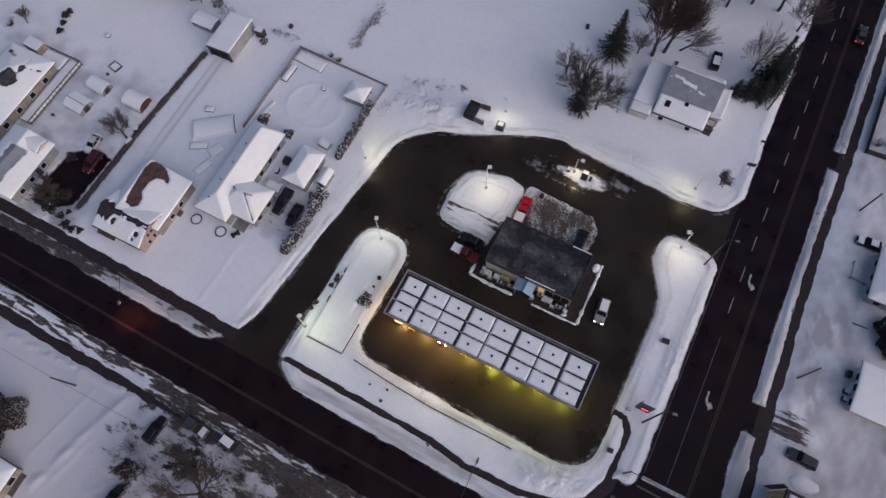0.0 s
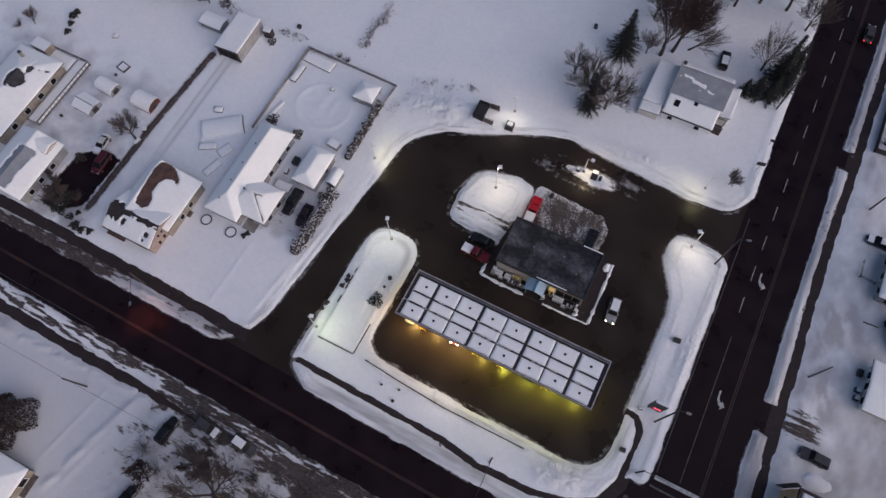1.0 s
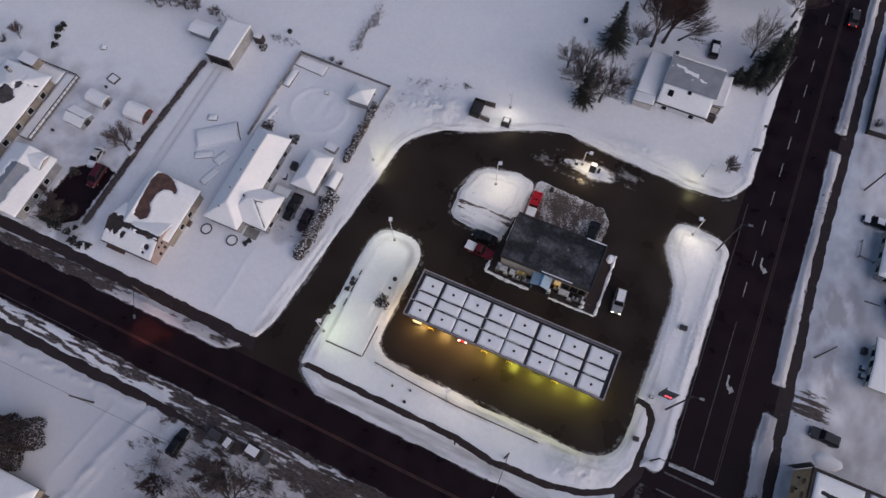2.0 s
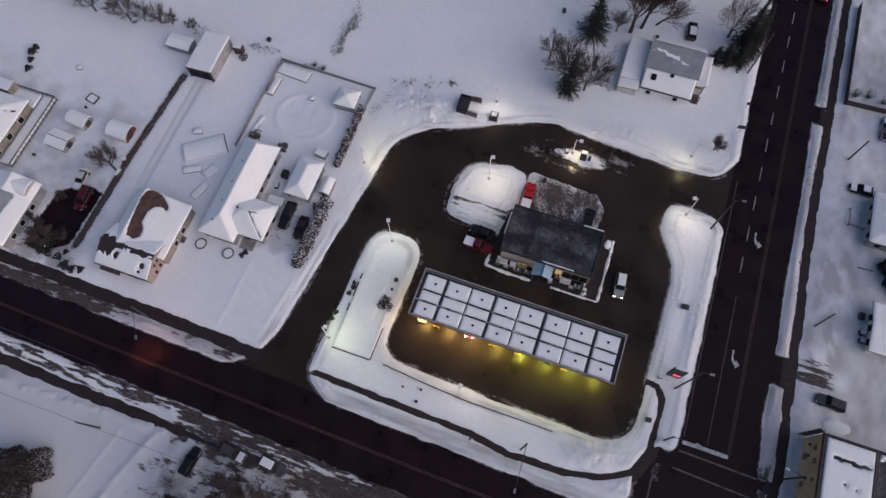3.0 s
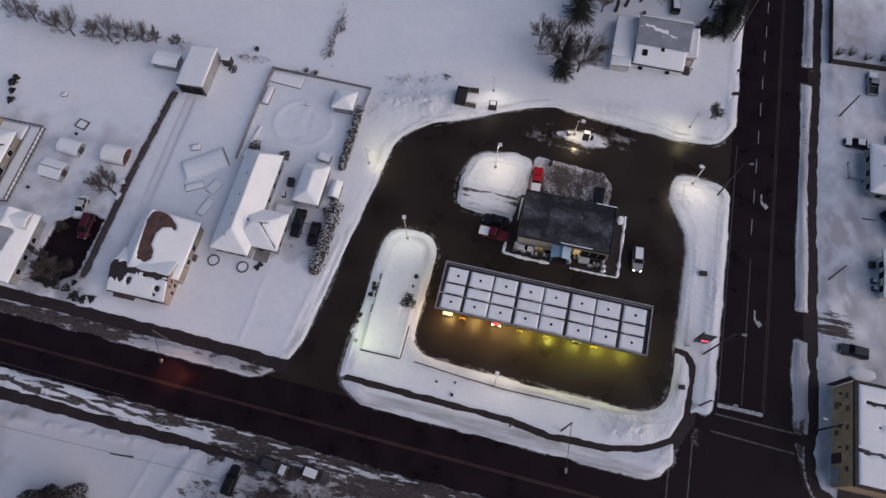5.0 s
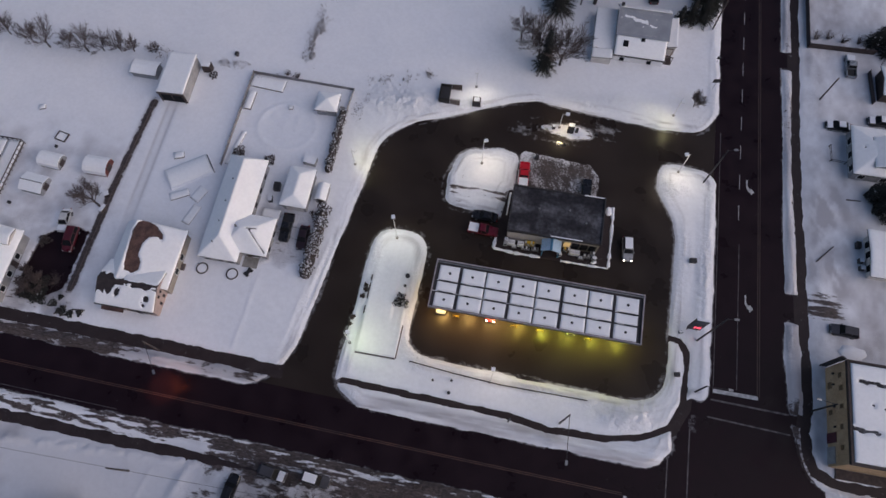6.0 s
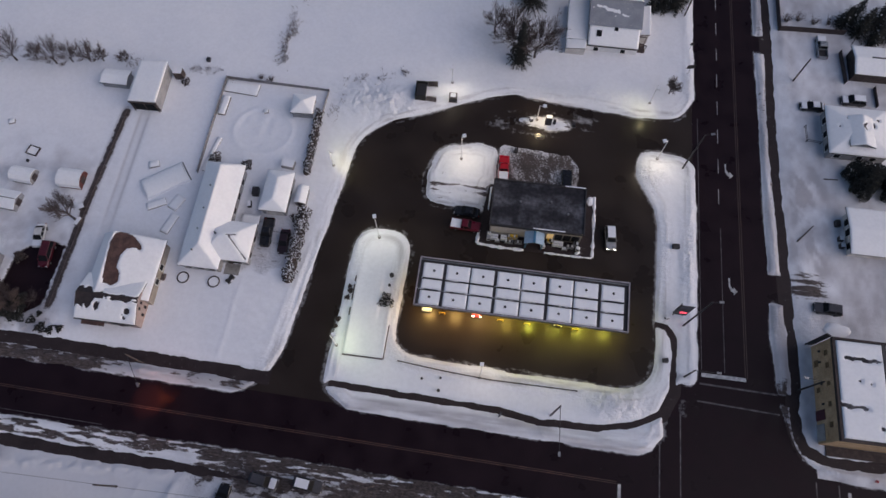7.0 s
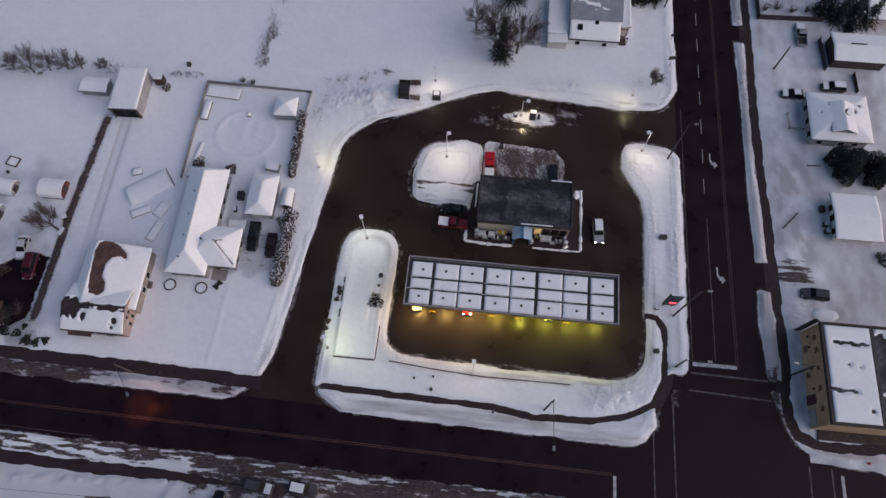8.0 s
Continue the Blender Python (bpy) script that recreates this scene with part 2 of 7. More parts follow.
def boxes(*specs, bevel=0.0):
    bm = bmesh.new()
    for s in specs:
        box(bm, *s, bevel=bevel)
    return bm


def tube(bm, a, b, r0, r1=None, sides=8):
    """A closed tapering tube from a to b."""
    a, b = Vector(a), Vector(b)
    r1 = r0 if r1 is None else r1
    q = (b - a).to_track_quat("Z", "Y")
    ring = [Vector((math.cos(2 * math.pi * k / sides), math.sin(2 * math.pi * k / sides), 0)) for k in range(sides)]
    lo, hi = [bm.verts.new(a + q @ (v * r0)) for v in ring], [bm.verts.new(b + q @ (v * r1)) for v in ring]
    for k in range(sides):
        bm.faces.new((lo[k - 1], lo[k], hi[k], hi[k - 1]))
    bm.faces.new(lo[::-1])
    bm.faces.new(hi)
    return bm


def tubes(*specs):
    bm = bmesh.new()
    for s in specs:
        tube(bm, *s)
    return bm


def hull(points):
    bm = bmesh.new()
    vs = [bm.verts.new(p) for p in points]
    geom = bmesh.ops.convex_hull(bm, input=vs)
    loose = [v for v in bm.verts if not v.link_faces]
    bmesh.ops.delete(bm, geom=loose, context="VERTS")
    return bm


def flat(outline, z, thick=0.0):
    bm = bmesh.new()
    f = bm.faces.new([bm.verts.new((x, y, z)) for x, y in outline])
    if f.normal.z < 0 or f.calc_area() and f.normal_update() is None and f.normal.z < 0:
        f.normal_flip()
    if thick:
        r = bmesh.ops.extrude_face_region(bm, geom=[f])
        for v in r["geom"]:
            if isinstance(v, bmesh.types.BMVert):
                v.co.z -= thick
    bmesh.ops.triangulate(bm, faces=bm.faces[:])
    bmesh.ops.recalc_face_normals(bm, faces=bm.faces[:])
    return bm


# ---- the ground: roads, lot, walkways and one snow sheet to the horizon ----
def street_y(x):
    return -22.5 - 0.023 * x


LOT_OUT = rounded([(-31, -18.4, 2), (-26.5, -16.6, 3), (-23.4, -14.4, 1.6), (-21.2, -9.5, 4), (-17.3, 20, 25), (-15.3, 35.6, 11), (8.5, 45.9, 12), (13, 47.0, 6), (38, 44.7, 15), (45.6, 45.0, 5), (49.3, 51.5, 2), (56, 51.5, 0), (56, -22, 0), (-31, -22, 0)])
ISLAND = rounded([(-13.7, -13.2, 3), (-12.7, 15.3, 6), (-2.1, 15.2, 5), (-2.9, -7.2, 5), (25, -8.3, 20), (41.0, -8.4, 6), (41.6, 21.5, 8), (40.7, 26, 4), (37.6, 31.4, 3), (37.6, 37.5, 5), (49, 37.4, 5), (48.3, -6.4, 1.6), (45.0, -6.6, 1.0), (44.9, -9.5, 3), (43.3, -12.6, 2), (43.3, -15.3, 1.6), (40.4, -18.6, 3), (34, -19.9, 8), (-7.5, -18.6, 2), (-12.6, -15.2, 1.5)])
PATCH = rounded([(-1.5, 21.3, 3), (11.3, 20.9, 0.5), (11.4, 34.3, 1.5), (7.5, 35.3, 3), (0.2, 33.5, 3.5), (-1.7, 27.5, 3)])
VAC = rounded([(13.6, 41.4, 1), (17.0, 40.1, 2), (20.5, 39.6, 2), (24.6, 40.5, 1), (24.2, 41.8, 1.5), (21.6, 42.7, 2), (16.5, 42.5, 2)])
APRON = rounded([(8.8, 14.0, 0.8), (30.3, 13.9, 0.5), (30.3, 26.6, 0.5), (10.3, 26.6, 0.5)])
NE_CORNER = rounded([(58, 2, 0), (60.9, 2, 0), (61.3, -4.5, 8), (62.1, -8.6, 8), (63.4, -14.0, 6), (66.0, -17.2, 6), (71.3, -18.9, 6), (80, -19.4, 4), (80, -30, 0), (58, -30, 0)])
NW_CORNER = rounded([(40, -30, 0), (52, -30, 0), (52, -5, 0), (48.5, -5.6, 1), (47.9, -6.6, 1.2), (45.3, -7.0, 1), (44.2, -9.0, 3), (42.7, -12.2, 2), (42.9, -15.3, 1.6), (40.4, -18.4, 3), (34, -19.9, 6)])
WALK_N = [(-300, -12.0), (-68, -13.0), (-40, -13.6), (-22.4, -14.2)]
WALK_ISLAND = [(-12.6, -13.8), (16, -14.6), (22.5, -15.6), (32, -15.4), (38, -14.1), (42.3, -11.9), (44.2, -8.1), (44.5, -3), (44.4, 1.2), (43.2, 3.0), (41.2, 3.3)]
WALK_S = [(-300, -28.3), (-62, -29.4), (-40, -30.0), (-29, -30.1), (-19, -30.4)]
WALK_E = [(63.4, 300), (63.5, 80), (63.5, 60), (63.2, 47), (63.4, 34), (63.85, 22), (64.1, 8), (64.35, 0), (64.5, -5), (64.0, -8.5), (64.15, -11.8), (65.3, -14.6), (68.2, -15.8), (73, -16.1), (78.6, -15.6), (300, -18)]

xs = np.concatenate([[-3000, -1500, -700, -350, -200, -150, -125], np.arange(-112, -30, 0.4), np.arange(-30, 68, 0.25), np.arange(68, 106, 0.4), [115, 130, 160, 250, 500, 1200, 3000]])
ys = np.concatenate([[-3000, -1200, -500, -200, -110, -80, -66], np.arange(-58, -34, 0.4), np.arange(-34, 54, 0.25), np.arange(54, 112, 0.4), [118, 130, 160, 250, 500, 1200, 3000]])
GX, GY = np.meshgrid(xs, ys)


def edge_noise(x, y):
    return 0.9 * fbm(x * 0.45, y * 0.45, 3) + 0.5 * fbm(x * 1.7, y * 1.7, 9, 3)


HEAPS = ((-13, 42.5, 7.5, 3.6, 1.1), (35.5, -11.2, 5.0, 2.6, 1.1), (41, 33, 3.0, 2.5, 0.7), (28, 49.0, 6.0, 1.8, 0.6), (-43, -15.9, 3.6, 1.2, 0.9), (46.5, 12, 1.0, 9, 0.35), (3, 26, 4, 4.5, 0.35), (-11, -15.2, 2.5, 1.6, 0.6))


def ground_fields(x, y):
    e = edge_noise(x, y)
    street = np.abs(y - (-22.4 - 0.023 * x)) - 4.45 - 0.0 * x
    road = np.maximum(48.6 - x, x - 60.7)
    lot = np.maximum(np.maximum(sdf(LOT_OUT, x, y), -sdf(ISLAND, x, y)), -sdf(PATCH, x, y))
    lot = np.maximum(lot, -sdf(VAC, x, y))
    lot = np.minimum(lot, sdf(APRON, x, y))
    corners = np.minimum(sdf(NE_CORNER, x, y), sdf(NW_CORNER, x, y))
    paved = np.minimum(np.minimum(street, road), np.minimum(lot, corners))
    walks = np.minimum(np.minimum(line_sdf(WALK_N, 0.95, x, y), line_sdf(WALK_ISLAND, 0.42, x, y)), np.minimum(line_sdf(WALK_S, 0.85, x, y) + 0.9 * smooth(-38, -19, x) + 0.5 * smooth(-36, -28, x) * fbm(x * 0.5, y * 1.1, 71, 4), line_sdf(WALK_E, 0.72, x, y)))
    gap = np.maximum(np.abs(x - 61.5) - 2.5, np.abs(y - 12.3) - 2.6)
    gap = np.minimum(gap, np.maximum(np.abs(x - 61.5) - 2, np.abs(y - 65.5) - 2.2))
    gap = np.minimum(gap, np.maximum(np.abs(x - 62.6) - 1.8, np.abs(y + 7.0) - 0.9))
    clear = np.minimum(np.minimum(paved, gap), walks)
    along = fbm(paved * 1.6 + 0.4 * e, 0.22 * x + 0.13 * y, 51, 4)
    near = smooth(-2.6, -0.2, paved) * smooth(2.0, 0.2, paved)
    small = np.minimum(np.abs(sdf(VAC, x, y)), np.where(y > 26, np.abs(sdf(PATCH, x, y)), 9.0))
    lot_side = smooth(-3.0, -1.0, -sdf(LOT_OUT, x, y)) * smooth(-17.5, -16.5, y) * smooth(47.5, 46.5, x)
    d = clear + e * (0.42 - 0.26 * lot_side + 0.75 * smooth(2.5, 0.5, small)) + (0.42 + 0.3 * lot_side) * near * along * smooth(-0.9, 0.2, walks) + 0.85 * fbm(x * 0.6, y * 0.6, 5, 4) * smooth(0.8, -0.4, walks)
    ends = np.exp(-((x - 11) / 2.2) ** 2 - ((y - 40.4) / 1.2) ** 2) + np.exp(-((x - 27) / 2.6) ** 2 - ((y - 43.2) / 1.0) ** 2) + np.exp(-((x - 45.8) / 0.9) ** 2 - ((y + 10.6) / 1.8) ** 2)
    reach = 0.45 + 0.65 * lot_side
    swirl = np.exp(-((np.hypot((x - 19) / 9.0, (y - 41.2) / 3.0) - 1.0) / 0.35) ** 2)
    film = smooth(-reach, 0.1, np.minimum(d, paved + 0.2)) ** 1.5 * (0.75 + 1.6 * along) + 0.55 * np.clip(ends, 0, 1) + swirl * np.clip(0.12 + 1.5 * fbm(x * 0.25 + 0.2 * y, y * 1.3, 88, 4), 0, 0.8)
    h = np.where(d < 0, np.maximum(d * 0.5, -0.2), 0.15 * smooth(0, 0.8, d) * (0.35 + 0.65 * smooth(-0.6, 0.6, paved)) + (0.2 - 0.14 * lot_side) * smooth(0.3, 3.0, d))
    berm = np.exp(-((paved - 1.3) / 1.0) ** 2) * (1 - 0.75 * lot_side) * (0.35 + 0.9 * fbm(x * 0.3, y * 0.3, 21))
    h = h + np.where(d > 0, 1, 0) * np.clip(berm, 0, 1) * 0.5 * smooth(0, 0.8, d)
    rolling = 0.5 * fbm(x * 0.07, y * 0.07, 31, 3) + 0.16 * fbm(x * 0.8, y * 0.8, 33, 4)
    h = h + smooth(0.2, 4, d) * rolling * 0.5
    # ploughed heaps at the lot's north-west rim and at the corner by the road
    for hx, hy, rx_, ry_, top in HEAPS:
        w = np.exp(-((x - hx) / rx_) ** 2 - ((y - hy) / ry_) ** 2)
        h = h + np.where(d > 0, 1, 0) * smooth(0, 1.5, d) * w * top * (0.6 + 0.8 * fbm(x * 0.45, y * 0.45, 41, 4) + 0.62 * fbm(x * 1.2, y * 1.2, 43, 4))
    h = h + smooth(0.15, 0.9, d) * (0.16 * fbm(paved * 1.1, 0.12 * x + 0.09 * y, 53, 3) * smooth(5, 1, paved) + 0.2 * fbm(paved * 1.9 + 0.3 * e, 0.2 * x + 0.16 * y, 54, 2) * smooth(3.2, 1.2, paved))
    rows_ = smooth(0.3, 1.5, -sdf(PATCH, x, y)) * smooth(29, 26, y)
    h = h + rows_ * 0.62 * fbm(x * 0.12 + 0.3, y * 1.15, 57, 3)
    thin = smooth(0.75, -0.1, d) * np.where(d > -0.5, 1, 0) * (0.6 + 1.5 * along)
    pad = np.minimum(np.minimum(x + 11.15, -4.15 - x), y + 8.65)
    h = h + 0.34 * smooth(-0.12, 0.12, pad) * smooth(8, 1, y) * np.where(x > -6.5, smooth(1.5, -3, y), 1.0)
    ridge_line = np.exp(-((x + 31.4 - 0.05 * y) / 0.22) ** 2) * smooth(-13, -11, y) * smooth(3, 1, y)
    ridge_line = ridge_line + np.exp(-((x + 39.0 - 0.22 * (y + 33)) / 0.25) ** 2) * smooth(-48, -45, y) * smooth(-32, -34, y) + np.exp(-((x + 32.5 - 0.25 * (y + 33)) / 0.5) ** 2) * smooth(-52, -48, y) * smooth(-32, -34, y)
    h = h + 0.13 * ridge_line
    scallop = np.exp(-((y + 31.6 - 0.05 * (x + 45)) / 0.7) ** 2) * smooth(-30, -34, x)
    h = h + scallop * (0.3 + 0.9 * fbm(x * 1.0, y * 1.2, 63, 4))
    rim_s = np.exp(-((x + 33.2 - 0.28 * (y + 31)) / 0.8) ** 2) * smooth(-52, -48, y) * smooth(-30.5, -32, y)
    h = h + rim_s * (0.3 + 0.8 * fbm(x * 0.6, y * 0.6, 64, 3))
    # grit: verges along both roads, tracks, trodden ground under the trees
    dirt = np.zeros(x.shape)
    streak = fbm(x * 0.16, y * 1.4, 73, 4)
    verge_n = np.exp(-((y + 15.6) / 1.6) ** 4) * (x < -22) * (0.47 + 0.58 * smooth(-47, -58, x) - 0.35 * np.exp(-((x + 41) / 5) ** 2) + 1.7 * streak + 1.2 * fbm(x * 0.5, y * 0.9, 72, 5))
    fine = fbm(x * 0.2 + 0.15 * y, y * 2.4 + 0.06 * x, 74, 5)
    verge_s = np.exp(-((y + 27.9 + 0.023 * x) / 1.7) ** 4) * (x < 46) * (0.44 + 0.36 * smooth(-32, -16, x) + 0.5 * smooth(-26.9, -26.2, y + 0.023 * x) + 1.6 * streak + 4.2 * fine)
    yard_s = smooth(5, 0, np.maximum(np.maximum(-31 - x, x - 30), np.abs(y + 37) - 6)) * (0.22 + 0.62 * smooth(-12, 0, x) + 0.5 * smooth(-33, -30, y) * smooth(-33, -28, x) + 1.7 * fbm(x * 0.3, y * 0.45, 75, 5) + 0.5 * fine)
    mud_s = np.exp(-((y + 29.7) / 1.3) ** 4) * smooth(-34, -30, x) * (0.78 + 1.5 * fine)
    yard_s = np.maximum(yard_s, mud_s)
    verge_e = np.exp(-((x - 62.2 - 1.6 * smooth(-6, -14, y)) / 1.5) ** 4) * (0.16 + 0.5 * smooth(-2, -7, y) + 1.2 * fbm(x * 1.2, y * 0.15, 77)) + 0.08 * smooth(63, 66, x)
    plough = near * smooth(1.2, 0.2, paved) * (0.0 + 0.9 * along)
    plough = np.maximum(plough, rows_ * 0.8 * smooth(-0.02, 0.22, fbm(x * 0.1, y * 1.3, 59, 3)) * smooth(20.5, 23, y))
    dirt = np.minimum(np.maximum.reduce([dirt, verge_n, verge_s, yard_s, verge_e, plough]), 0.78 + 0.18 * smooth(-26, -8, x) * smooth(30, 10, x))
    # bare strip along the long fence, wheel tracks to the garage, muddy crossings on the east side
    line_x = np.interp(y, [-9, 14, 34], [-63.7, -63.3, -62.2])
    fence_strip = np.exp(-((x - line_x) / 0.8) ** 4) * smooth(-9, -6, y) * smooth(36, 33, y) * (0.95 + 0.5 * fbm(x, y * 0.4, 79))
    tracks = (np.exp(-((x + 59.2) / 0.3) ** 2) + np.exp(-((x + 57.6) / 0.3) ** 2)) * smooth(34.5, 32, y) * smooth(6, 16, y) * 0.5
    muddy = np.exp(-((x - 67.6) / 3.6) ** 2 - ((y - 13.6) / 3.2) ** 2) * (0.72 + 2.2 * fbm(x * 0.12, y * 1.6, 81, 3)) + np.exp(-((x - 68.5) / 3.0) ** 2 - ((y - 62.5) / 1.6) ** 2) * 0.22 + np.exp(-((x - 68.5) / 1.6) ** 2 - ((y - 27) / 7) ** 2) * 0.14
    scrub = np.exp(-((x + 34 - 0.6 * np.sin(y)) / 0.9) ** 2) * smooth(47, 49, y) * smooth(68, 64, y) * 0.2
    yard = sdf([(-72.6, 2.0), (-68.6, 5.0), (-64.6, 4.6), (-64.7, -1.7), (-65.2, -6.5), (-68.5, -9.8), (-72.8, -9.6), (-73.4, -3.0)], x, y) + 1.4 * fbm(x * 0.7, y * 0.7, 93, 4)
    lawn = 1.3 * smooth(0.5, -0.5, yard)
    h = np.where(yard < 0.1, np.minimum(h, -0.15 + 0.25 * smooth(-0.4, 0.1, yard)), h)
    dirt = np.maximum.reduce([dirt, fence_strip, muddy, scrub, lawn])
    ring = np.hypot((x + 34.5) / 1.0, (y - 32.5) / 0.9)
    h = h + 0.14 * np.exp(-((ring - 5.7) / 0.5) ** 2) + 0.3 * fbm(x * 0.8, y * 0.8, 61, 4) * smooth(6.2, 4, ring)
    drive = smooth(1.4, 0.7, np.abs(x + 58.4)) * smooth(35, 33, y) * smooth(-11, -8, y)
    h = h - 0.10 * drive
    # Dimmer light east and south is painted as grey; mottling is trodden snow.
    worn_dim = smooth(62.5, 66, x) * np.clip(0.40 + 0.9 * fbm(x * 0.1, y * 0.1, 83) + 1.1 * fbm(x * 0.5, y * 0.3, 84, 5), 0.08, 0.9) + smooth(-27, -30, y) * smooth(40, 30, x) * np.clip(0.38 + 0.4 * smooth(-32, -28, x) * (0.5 + 2.6 * fbm(x * 0.5, y * 0.5, 86, 5)), 0.1, 0.8) + smooth(-58, -66, x) * smooth(30, 18, y) * np.clip(0.2 + 1.3 * fbm(x * 0.35, y * 0.35, 87, 5), 0, 0.6)
    worn_dim = np.maximum(worn_dim, 0.8 * np.exp(-((x - line_x) / 0.95) ** 4) * smooth(-9, -6, y) * smooth(36, 33, y))
    worn_dim = worn_dim + tracks * 0.8 + 0.14 * drive + 0.75 * np.exp(-((x - 68.4) / 2.8) ** 2) * smooth(13, 17, y) * smooth(38, 34, y) * np.clip(0.6 + 5 * fbm(x * 0.5 + 0.12 * y, y * 0.22, 95, 4), 0, 1.3)
    worn_dim = worn_dim + (0.62 + 1.2 * fbm(x * 1.5, y * 0.15, 85, 4)) * smooth(2.0, 0.8, np.abs(x - 62.2)) + (0.78 - 0.45 * np.exp(-((x + 43) / 5) ** 2)) * smooth(2.2, 0.5, np.abs(y + 15.6)) * (x < -22)
    bank_s = smooth(-14.6, -16.0, y) * smooth(-22, -20.5, y) * smooth(-15, -12, x) * smooth(45, 43, x)
    worn_dim = worn_dim + bank_s * np.clip(0.3 + 1.6 * fbm(x * 0.1, y * 1.2, 97), 0, 0.7)
    lines = fbm(paved * 1.9 + 0.3 * e, 0.2 * x + 0.16 * y, 54, 3)
    # Ridge shading on the banks, painted as grey streaks along the edges.
    worn_dim = worn_dim + (0.9 + 1.1 * lot_side) * np.clip(lines, 0, 0.5) * smooth(3.4, 1.4, paved) * smooth(-0.3, 0.3, paved)
    trodden = smooth(1.2, -0.8, np.maximum(np.abs(x + 28.6) - 5.0, np.abs(y - 10.4) - 5.6) + 3 * fbm(x * 0.5, y * 0.5, 98))
    front = smooth(1.5, -1.0, np.maximum(np.abs(x + 68.5) - 6.0, np.abs(y + 8.6) - 3.2) + 4 * fbm(x * 0.5, y * 0.5, 99))
    worn_dim = worn_dim + 0.5 * trodden + 0.45 * front
    dirt = np.maximum(dirt, 0.28 * trodden + 0.3 * front)
    dirt = np.maximum(dirt, smooth(0.9, 0.0, sdf(VAC, x, y)) * smooth(-1.9, 0.0, sdf(VAC, x, y)) * (0.34 + 0.9 * e))
    sweep = np.exp(-((paved - 0.5) / 0.8) ** 2) * np.exp(-((x + 0.6) ** 2 + (y + 4.2) ** 2) / 14)
    dirt = np.maximum(dirt, sweep * (0.45 + 2.2 * lines))
    worn_dim = np.maximum(worn_dim, 0.32 * thin)
    churn = smooth(4.0, 1.0, paved) * smooth(0.0, 0.6, d) * (0.35 + 1.4 * np.clip(fbm(x * 0.15, y * 0.15, 101), -0.2, 0.4))
    for hx, hy, rx_, ry_, top in HEAPS:
        churn = churn + top * np.exp(-((x - hx) / rx_) ** 2 - ((y - hy) / ry_) ** 2)
    churn = churn + 0.5 * trodden + 0.5 * front + 0.45 * smooth(64, 67, x) * np.clip(0.3 + 2.2 * fbm(x * 0.12, y * 0.12, 103), 0, 1) + 0.6 * smooth(-27, -30, y) * smooth(-36, -30, x)
    churn = churn + 0.3 * smooth(-58, -66, x) * smooth(30, 18, y) * np.clip(0.3 + 2 * fbm(x * 0.2, y * 0.2, 105), 0, 1)
    return h, dirt, np.clip(worn_dim, 0, 0.8), np.clip(film, 0, 1), np.clip(churn, 0, 1)


def sheet(name, x, y, z, mat, fields):
    """A grid mesh over x and y at height z, with named values at its points."""
    ny, nx = x.shape
    co = np.stack([x, y, z], -1).reshape(-1, 3)
    i = np.arange(ny * nx).reshape(ny, nx)
    quads = np.stack([i[:-1, :-1], i[:-1, 1:], i[1:, 1:], i[1:, :-1]], -1).reshape(-1, 4)
    me = bpy.data.meshes.new(name)
    me.vertices.add(len(co))
    me.vertices.foreach_set("co", co.astype(np.float32).ravel())
    me.loops.add(quads.size)
    me.loops.foreach_set("vertex_index", quads.astype(np.int32).ravel())
    me.polygons.add(len(quads))
    me.polygons.foreach_set("loop_start", (np.arange(len(quads)) * 4).astype(np.int32))
    me.update(calc_edges=True)
    for key, values in fields.items():
        a = me.attributes.new(key, "FLOAT", "POINT")
        a.data.foreach_set("value", values.astype(np.float32).ravel())
    me.shade_smooth()
    me.materials.append(mat)
    return new(name, me)


def ground_sheet():
    h, dirt, worn_dim, film, churn = ground_fields(GX, GY)
    far = (np.abs(GX) > 130) | (np.abs(GY) > 125)
    h = np.where(far & (h > 0), 0.3, h)
    ob = sheet("ground", GX, GY, h, SNOW, {"dirt": dirt, "worn_dim": worn_dim, "churn": churn})
    return tagged(ob, "snow-covered ground with ploughed banks and trodden patches", "ground", kind="structure")


def pavement_sheet(name, px, py, z, mat, label, category, follow=False):
    """Asphalt with a thin film of snow towards its banks; follow bends it along the street."""
    x, y = np.meshgrid(px, py)
    if follow:
        y = y - 0.023 * x
    film = ground_fields(x, y)[3]
    return tagged(sheet(name, x, y, z + 0 * x, mat, {"film": film}), label, category, kind="structure")


ground_sheet()


def strip(name, outline, z, mat, label, category):
    return tagged(obj(name, flat(outline, z), mat), label, category, kind="structure")


FAR = [-1500, -600, -250]
pavement_sheet("road_main", np.concatenate([np.arange(48, 50.1, 0.3), np.arange(51, 60, 1.5), np.arange(60, 67.1, 0.3)]), np.concatenate([FAR, np.arange(-120, -62, 6), np.arange(-60, 110, 0.5), np.arange(112, 260, 8), [600, 1500]]), 0.004, ROAD, "wet dark asphalt road with turn lane", "road")
across = np.concatenate([np.arange(-27.9, -26, 0.3), np.arange(-25.5, -19, 1.0), np.arange(-18.9, -16.8, 0.3)])
pavement_sheet("road_street", np.concatenate([FAR, np.arange(-130, 47.8, 0.45), [48.0]]), across, 0.004, ROAD, "wet dark asphalt side street", "road", True)
pavement_sheet("road_street_east", np.concatenate([[66.9], np.arange(68, 110, 0.6), [130, 250, 600, 1500]]), across, 0.004, ROAD, "wet dark asphalt side street", "road", True)
